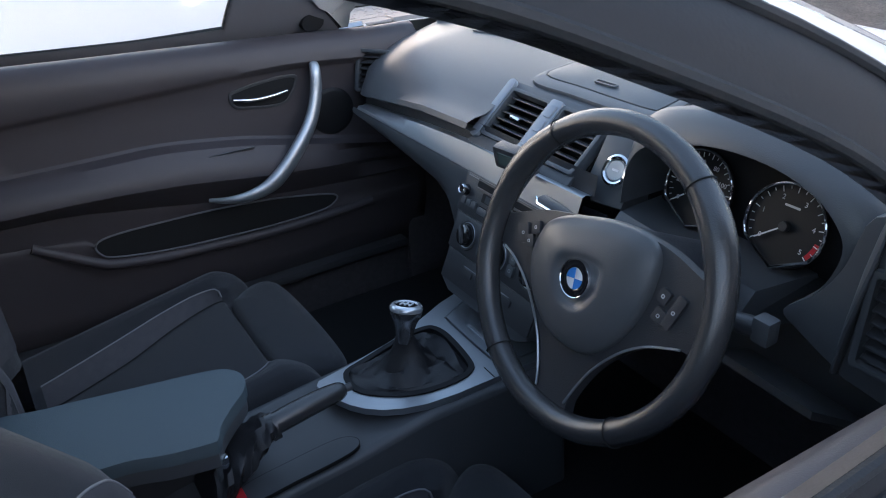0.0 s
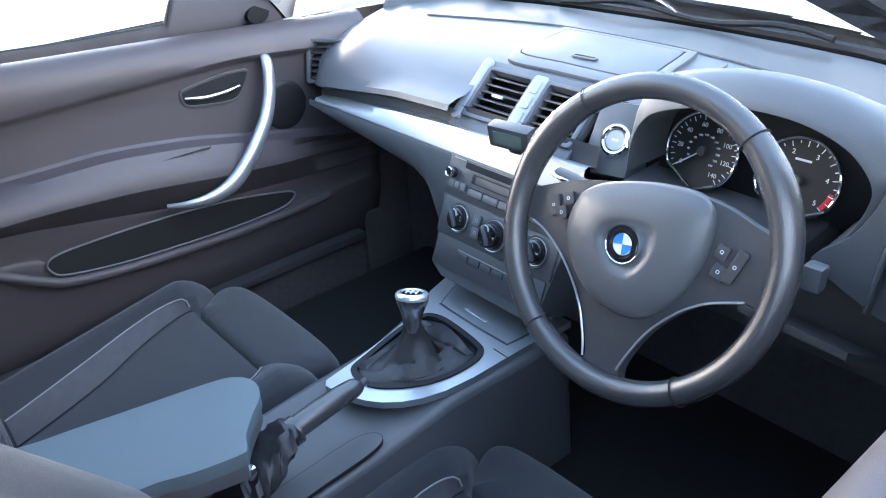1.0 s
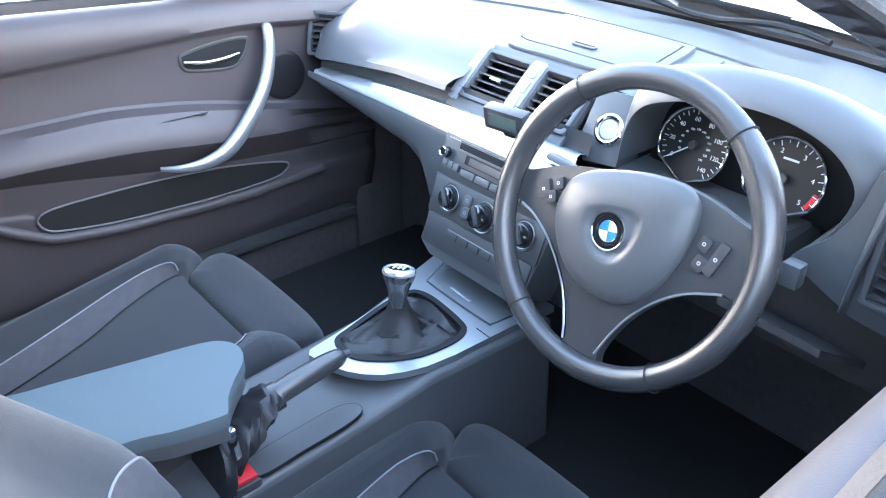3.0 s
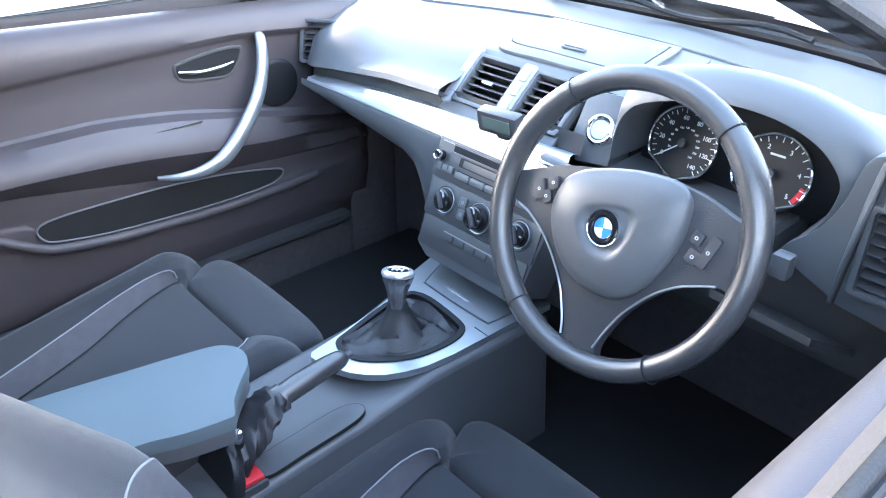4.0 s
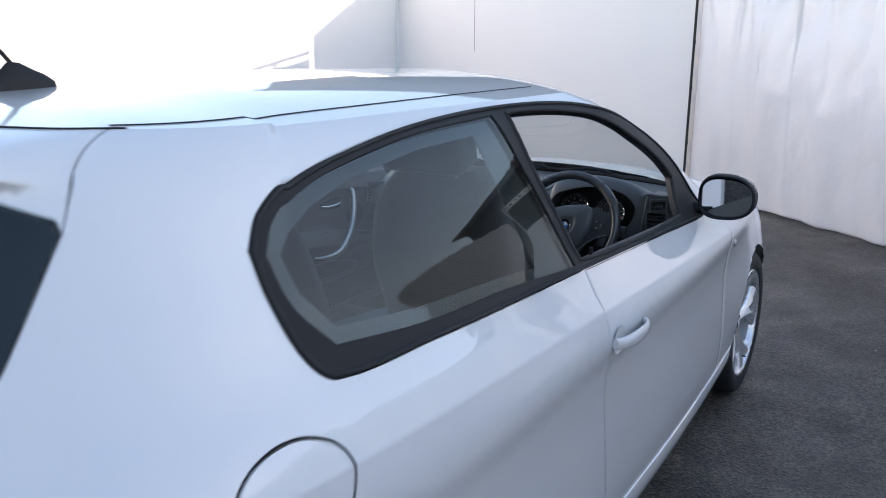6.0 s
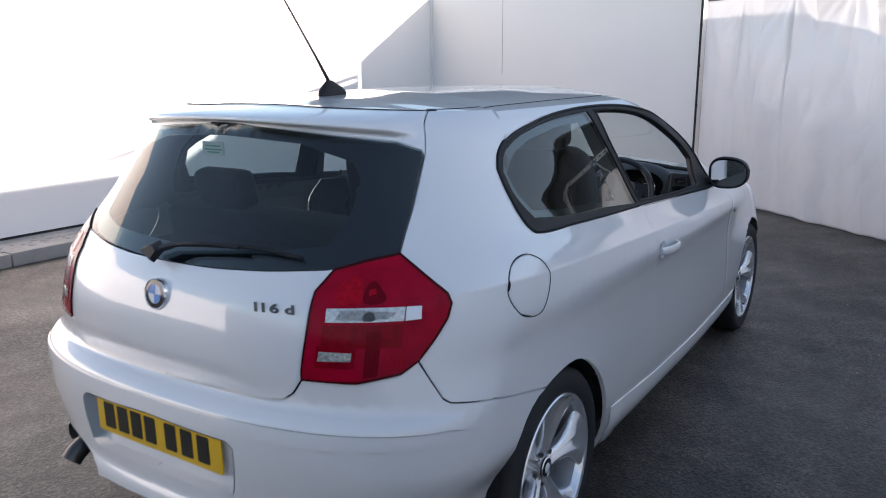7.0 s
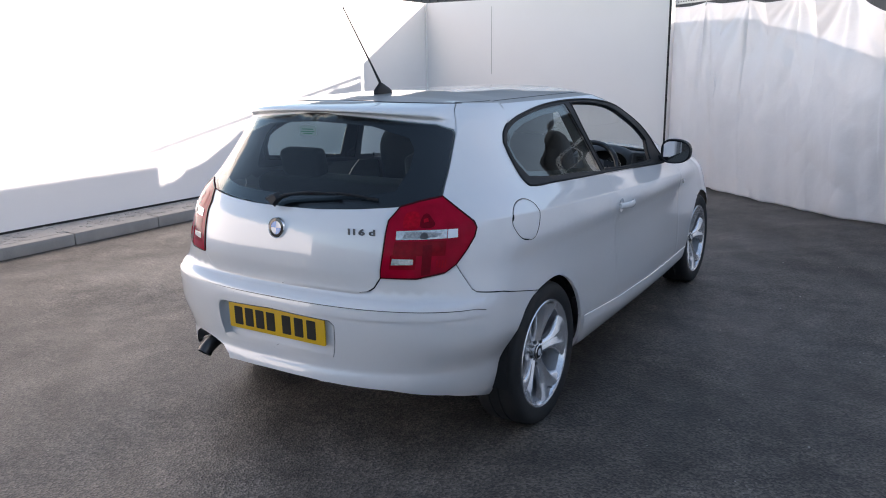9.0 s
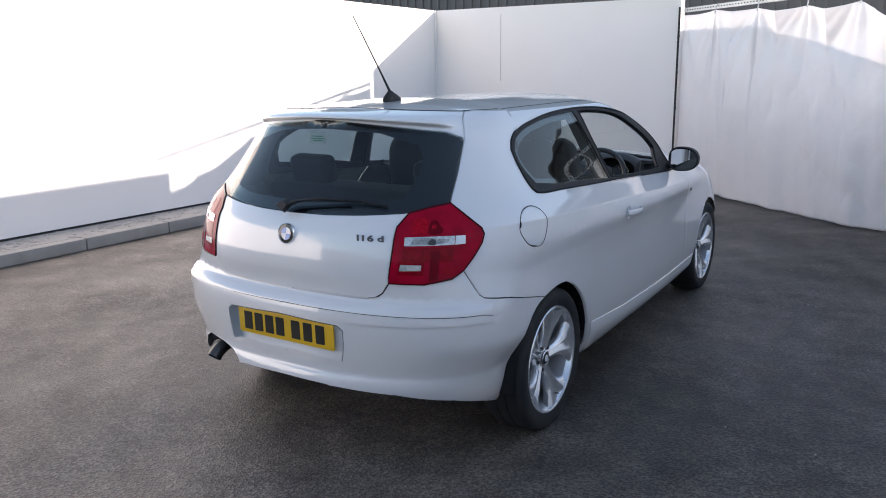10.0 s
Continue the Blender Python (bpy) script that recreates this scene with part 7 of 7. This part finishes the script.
    for x, y in ((0.712, 2.66), (-0.740, 0.0), (-0.712, 2.66)):
        copy_thing(w, pose(x, y, zc, 0, 90, 0) if x > 0 else Matrix.Rotation(math.pi, 4, "Z") @ pose(-x, -y, zc, 0, 90, 0))
    # dark wheel-arch liners
    for x, y in ((0.66, 0), (0.59, 2.66), (-0.66, 0), (-0.59, 2.66)):
        prof = [(0.0, -0.14), (0.343, -0.14), (0.352, -0.10), (0.352, 0.150), (0.348, 0.160)]
        arch = lathe_bm(prof, 40, pose(x, y, 0.312, 0, 90 if x > 0 else -90, 0))
        bmesh.ops.delete(arch, geom=[f for f in arch.faces if f.calc_center_median().z < 0.24], context="FACES")
        part("arch_liner", arch, DARK, CAR, "black wheel arch liner")


def on_body(s, z, off=0.0, sd=1):
    """Frame on the body: x along s, y upwards, z outwards."""
    p, n = S(s, z), S_normal(s, z)
    p = Vector(p) + Vector(n) * off
    n = Vector(n)
    r = Vector((0, 0, 1)).cross(n)
    m = frame_of((0, 0, 0), r, (0, 0, 1))
    m.translation = p
    return m if sd > 0 else Matrix.Diagonal((-1, 1, 1, 1)) @ m


def build_tail():
    # number plate: yellow with dark bars in place of the characters
    pm = frame_of((-0.008, -0.776, 0.534), (1, 0, 0), (0, -0.02, 1))
    npl = part("number_plate", plate_bm(rounded(0.52, 0.111, 0.008), (), 0.004, pm, 0.001), PLATE_Y, CAR, "yellow rear number plate with dark bars")
    for k, u in enumerate((-0.205, -0.145, -0.085, -0.025, 0.060, 0.125, 0.190)):
        part("plate_bar", plate_bm(rounded(0.046, 0.078, 0.004), (), 0.001, pm @ pose(u, 0.0, 0.0012)), mat("plate_black", (0.012, 0.012, 0.012), 0.4, vary=0.02) if k == 0 else bpy.data.materials["plate_black"], npl)
    surf_patch("plate_recess", RECESS, [], -0.036, PAINT, "white recess for the number plate", 0, rim=-0.036)
    # emblem
    bm_ = frame_of((0, -0.7405, 0.921), (1, 0, 0), (0, 0.15, 1))
    e = part("tailgate_emblem", lathe_bm([(0, 0.006), (0.026, 0.006), (0.0262, 0.004)], 48, bm_), BADGE_WHITE, CAR, "round blue and white emblem with black ring")
    part("emblem_ring", lathe_bm([(0.0262, 0.006), (0.027, 0.0075), (0.038, 0.006), (0.040, 0.0)], 48, bm_), BLACK_GLOSS, e)
    part("emblem_edge", lathe_bm([(0.0385, 0.0065), (0.040, 0.008), (0.0425, 0.004), (0.0425, -0.01)], 48, bm_), CHROME, e)
    for a0 in (90, 270):
        sect = [(0, 0)] + [(0.0258 * math.cos(radians(q)), 0.0258 * math.sin(radians(q))) for q in range(a0, a0 + 91, 10)]
        part("emblem_quarter", plate_bm(sect, (), 0.001, bm_ @ pose(0, 0, 0.0075)), BADGE_BLUE, e)
    # model figure
    for ch, x in (("1", 0.334), ("1", 0.355), ("6", 0.384), ("d", 0.424)):
        s = s_of_x(x, 0.953)
        part("model_figure", text_bm(ch, 0.036, on_body(s, 0.930, 0.0005) @ Matrix.Diagonal((1.5, 0.9, 1, 1)), 0.003, 0.0014), CHROME, CAR, "chrome model figure")
    # lamp chambers behind the red lens, its dark edge
    bright = mat("red_reflector", (0.42, 0.003, 0.016), 0.16, vary=0.5, scale=90, spec=0.1)
    dim = mat("dark_red_lens", (0.17, 0.001, 0.009), 0.16, vary=0.4, scale=60, spec=0.1)
    edge = mat("lamp_edge", (0.05, 0.001, 0.003), 0.25, vary=0.3, scale=30, spec=0.2)
    for sd in (1, -1):
        surf_patch("lamp_edge", LAMP, [offset_poly(LAMP, 0.0055)], 0.0052, edge, "dark lamp edge", sd, 0.02)
        surf_patch("brake_chamber", smooth_poly([(0.632, 0.948), (0.628, 0.984), (0.640, 1.000), (0.672, 1.004), (0.690, 0.990), (0.688, 0.949)], 3), [], 0.0052, bright, "bright red lamp chamber", sd, 0.02)
        surf_patch("bulb", smooth_poly([(0.700, 0.950), (0.694, 0.968), (0.704, 0.992), (0.722, 0.996), (0.738, 0.980), (0.752, 0.962), (0.740, 0.950)], 3), [], 0.0054, dim, "dark bulb behind the lens", sd, 0.02)
        # glint on the bulb, painted as a small brighter red patch
        surf_patch("bulb_glint", [(0.708, 0.966), (0.706, 0.978), (0.722, 0.982), (0.726, 0.970)], [], 0.0060, bright, "", sd, 0.02)
        surf_patch("lamp_divider", [(0.716, 0.778), (0.712, 0.888), (0.748, 0.890), (0.752, 0.784)], [], 0.0056, dim, "dark divider", sd, 0.02)
        for k in range(4):
            s = 0.770 + 0.011 * k
            surf_patch("lens_rib", [(s, 0.806), (s, 0.836), (s + 0.005, 0.836), (s + 0.005, 0.806)], [], 0.0060, bright, "", sd, 0.02)
        surf_patch("indicator_bulb", smooth_poly([(0.702, 0.912), (0.700, 0.922), (0.708, 0.931), (0.722, 0.931), (0.730, 0.922), (0.726, 0.912)], 3), [], 0.0076, DASH_DARK, "dark bulb holder", sd, 0.02)
    # lamp bands
    for sd in (1, -1):
        surf_patch("indicator_band", [(0.604, 0.938), (0.715, 0.941), (0.800, 0.942), (0.800, 0.911), (0.712, 0.909), (0.604, 0.907)], [], 0.0062, CLEAR_LENS, "clear ribbed indicator band", sd, 0.02)
        surf_patch("reversing_band", [(0.594, 0.839), (0.680, 0.838), (0.680, 0.818), (0.591, 0.816)], [], 0.0062, CLEAR_LENS, "clear reversing lamp", sd, 0.02)
        surf_patch("side_reflector", [(0.803, 0.942), (0.838, 0.942), (0.840, 0.913), (0.803, 0.911)], [], 0.0064, BADGE_WHITE, "white reflector", sd, 0.02)
        surf_patch("lamp_shade", [(0.60, 0.900), (0.80, 0.904), (0.80, 0.850), (0.69, 0.850), (0.69, 0.80), (0.585, 0.80), (0.585, 0.85), (0.595, 0.855)], [], 0.0050, mat("deep_red_lens", (0.24, 0.002, 0.010), 0.12, vary=0.4, scale=50, spec=0.12) if sd > 0 else bpy.data.materials["deep_red_lens"], "", sd, 0.025)
        for s, z in ((s_of_x(0.205, 0.632), 0.632), (s_of_x(0.655, 0.632), 0.632)):
            part("parking_sensor", lathe_bm([(0, 0.0015), (0.0085, 0.002), (0.0105, 0.0015), (0.0115, 0.0)], 24, on_body(s, z, 0.002, sd)), PAINT, CAR, "round parking sensor")
            part("sensor_gap", lathe_bm([(0.0112, 0.0006), (0.0124, 0.0008), (0.0126, 0.0)], 24, on_body(s, z, 0.002, sd)), BLACK_TRIM, CAR)
    for sd in (1, -1):
        surf_patch("indicator_shade", [(0.640, 0.934), (0.70, 0.936), (0.782, 0.930), (0.76, 0.916), (0.70, 0.913), (0.630, 0.912)], [], 0.0068, LENS_GREY, "grey ribbed bulb reflector", sd, 0.02)
    # wiper
    wp = part("rear_wiper", tube_bm(spline([(-0.035, -0.712, 1.030), (0.06, -0.700, 1.055), (0.16, -0.690, 1.066), (0.25, -0.672, 1.062)], 5), [0.016] * 4 + [0.010] * 6 + [0.007] * 6, 10, flat=0.6), BLACK_TRIM, CAR, "black rear wiper")
    part("wiper_blade", tube_bm(spline([(0.02, -0.699, 1.050), (0.15, -0.684, 1.060), (0.28, -0.652, 1.062), (0.41, -0.617, 1.045)], 5), 0.006, 8), BLACK_TRIM, wp)
    part("wiper_cap", loft_bm([[(-0.075, -0.712, 1.036), (-0.02, -0.725, 1.000), (0.02, -0.715, 1.040), (-0.02, -0.700, 1.058)], [(-0.06, -0.735, 1.032), (-0.02, -0.740, 1.012), (0.0, -0.735, 1.036), (-0.02, -0.728, 1.048)]]), BLACK_TRIM, wp)
    # aerial
    an = part("roof_aerial", loft_bm([[(0.026 * k * math.cos(a), 0.000 + 0.066 * k * math.sin(a) - 0.02 * (1 - k), 1.425 + z) for a in [2 * math.pi * q / 20 for q in range(20)]] for k, z in ((1.0, -0.01), (0.97, 0.004), (0.75, 0.017), (0.42, 0.030), (0.20, 0.040))]), BLACK_TRIM, CAR, "black roof aerial with thin rod")
    part("aerial_rod", tube_bm([(0, -0.012, 1.455), (0, -0.08, 1.545), (0, -0.263, 1.777)], [0.0065, 0.0042, 0.0026], 8), BLACK_TRIM, an, "thin black rod")
    part("aerial_tip", tube_bm([(0, -0.263, 1.777), (0, -0.268, 1.784)], 0.0028, 8), BLACK_TRIM, an)
    # exhaust, brake light, stickers
    soot = mat("sooty_steel", (0.10, 0.095, 0.09), 0.35, metal=0.9, vary=0.3, scale=20)
    bend = spline([(-0.450, -0.50, 0.352), (-0.450, -0.64, 0.366), (-0.452, -0.705, 0.360), (-0.455, -0.748, 0.338), (-0.457, -0.768, 0.318)], 5)
    ex = part("exhaust_pipe", tube_bm(bend, [0.028 + 0.004 * i / (len(bend) - 1) for i in range(len(bend))], 24, False), soot, CAR, "dark steel tailpipe bent downwards")
    part("pipe_inside", tube_bm(bend[6:], 0.0275, 24, False), DARK, ex, "sooty inside of the tailpipe")
    part("brake_light", box_bm((-0.085, -0.452, 1.330), (0.085, -0.444, 1.342), 0.002), RED_LENS, CAR, "high-level brake light strip")
    part("window_sticker", box_bm((-0.10, -0.467, 1.262), (-0.01, -0.465, 1.299), 0, 1), mat("sticker", (0.55, 0.62, 0.58), 0.5, vary=0.1, scale=60), CAR, "pale green and white window sticker")
    for z, wd in ((1.287, 0.06), (1.277, 0.07), (1.269, 0.05)):
        part("sticker_print", box_bm((-0.055 - wd / 2, -0.4682, z - 0.002), (-0.055 + wd / 2, -0.4672, z + 0.002)), mat("sticker_ink", (0.10, 0.35, 0.22), 0.5) if wd == 0.06 else bpy.data.materials["sticker_ink"], CAR)
    # dark underside behind the bumper
    part("underside", box_bm((-0.64, -0.36, 0.24), (0.64, 3.05, 0.31), 0.03), DARK, CAR, "black underside")


def build_side():
    # door handles with lock
    for sd in (1, -1):
        rows = []
        for t in np.linspace(0, 1, 12):
            y = 0.792 + 0.205 * t
            z = 0.838 - 0.008 * t
            x = width_at(y, z) + 0.006 + 0.024 * math.sin(math.pi * min(1, max(0, t))) ** 0.5
            h = 0.018 * (0.75 + 0.25 * math.sin(math.pi * t))
            rows.append([(sd * (x + 0.008 * math.cos(a)), y, z + h * math.sin(a)) for a in [2 * math.pi * q / 14 for q in range(14)]])
        h = part("door_handle", loft_bm(rows, True, True), PAINT, DOORS[0] if sd > 0 else DOORS[1], "white bar door handle")
        part("handle_pocket", lathe_bm([(0, -0.004), (0.030, -0.001), (0.034, 0.0015)], 32, on_body(s_of_y(0.825, 0.838), 0.838, 0.001, sd)), PAINT, DOORS[0] if sd > 0 else DOORS[1])
        part("side_repeater", lathe_bm([(0, 0.006), (0.010, 0.005), (0.016, 0.0)], 20, Matrix.Translation((sd * (width_at(2.075, 0.80) + 0.001), 2.075, 0.80)) @ Matrix.Rotation(radians(90) * sd, 4, "Y")), CLEAR_LENS, CAR, "small side repeater lamp")
    # skirts along the sills, a little proud of the doors
    for sd in (1, -1):
        rows = []
        for y in np.linspace(0.372, 2.292, 60):
            top = float(np.interp(y, [0.30, 0.86, 1.4, 2.0], [0.392, 0.352, 0.340, 0.335])) - 0.006
            k = min(1.0, (y - 0.368) / 0.05, (2.296 - y) / 0.05) ** 0.5
            prof = [(top, -0.003), (top - 0.004, 0.004 * k), (top - 0.012, 0.006 * k), (top - 0.035, 0.011 * k), (top - 0.065, 0.014 * k), (0.235, 0.010 * k), (0.218, 0.004 * k), (0.208, -0.010)]
            rows.append([(sd * (width_at(y, z) + o), y, z) for z, o in prof])
        part("side_skirt", loft_bm(rows, False, False), PAINT, CAR, "white painted side skirt")
    # shut line round the fuel flap, with its finger notch
    ring = [Vector(S(a, b)) + Vector(S_normal(a, b)) * 0.0002 for a, b in dense(FUEL, 0.015)]
    part("flap_gap", tube_bm(ring + ring[:2], 0.0011, 6, False), DARK, CAR, "dark shut line round the fuel flap")
    part("flap_notch", tube_bm([Vector(S(1.057, q)) + Vector(S_normal(1.057, q)) * 0.0006 for q in (0.944, 0.952, 0.960, 0.968)], [0.001, 0.0034, 0.0034, 0.001], 8), DARK, CAR)
    # windscreen wipers and their dark base
    for x0, x1 in ((0.30, -0.28), (-0.30, -0.62)):
        pts = [(x0 + (x1 - x0) * t, 0, 0) for t in np.linspace(0, 1, 12)]
        pts = [(x, screen_foot(x) + 0.012 - 0.03, 0.985 + 0.008 * math.sin(i)) for i, (x, _, _) in enumerate(pts)]
        part("windscreen_wiper", tube_bm(pts, 0.006, 8), BLACK_TRIM, CAR, "black windscreen wiper")
    pts = [(x, screen_foot(x) + 0.004, 0.968) for x in np.linspace(-0.66, 0.66, 60)]
    part("screen_seal", tube_bm(pts, 0.011, 8), BLACK_TRIM, CAR, "black windscreen seal")


def surf_tube(name, yz, off, r, material, sd, label=""):
    """Round bead that follows an outline on the body side."""
    pts = []
    for s, z in dense(to_s(yz), 0.02):
        p = Vector(S(s, z)) + Vector(S_normal(s, z)) * off
        pts.append((sd * p.x, p.y, p.z))
    part(name, tube_bm(pts + pts[:2], r, 8, False), material, CAR, label)


build_lining()
for side_sign in (1, -1):
    surf_tube("window_seal", offset_poly(round_yz(OPEN_YZ), -0.004), 0.001, 0.0055, RUBBER, side_sign, "black rubber window seal")
    surf_tube("frame_seal", offset_poly(round_yz(DLO_YZ), 0.004), 0.003, 0.0045, RUBBER, side_sign, "black rubber seal round the side windows")
for side_sign in (1, -1):
    build_door_trim(side_sign)
    build_mirror(side_sign)
build_wheel_set()
build_tail()
build_side()


def regroup():
    """Hang small fittings on the panel that carries them."""
    homes = {"tailgate": ("model_figure",), "rear_window": ("window_sticker", "sticker_print", "brake_light"), "rear_bumper": ("parking_sensor", "sensor_gap", "plate_recess"),
             "tail_lamp": ("indicator_band", "reversing_band", "side_reflector", "lamp_shade", "indicator_shade"), "windscreen": ("screen_seal",)}
    kids = [o for o in CAR.children]
    side = lambda o: o.data.vertices[0].co.x > 0
    for home, names in homes.items():
        hosts = [o for o in kids if o.name.split(".")[0] == home]
        for o in kids:
            if o.name.split(".")[0] in names and not o.children:
                fit = [h for h in hosts if len(hosts) == 1 or side(h) == side(o)]
                if fit:
                    o.parent = fit[0]


regroup()
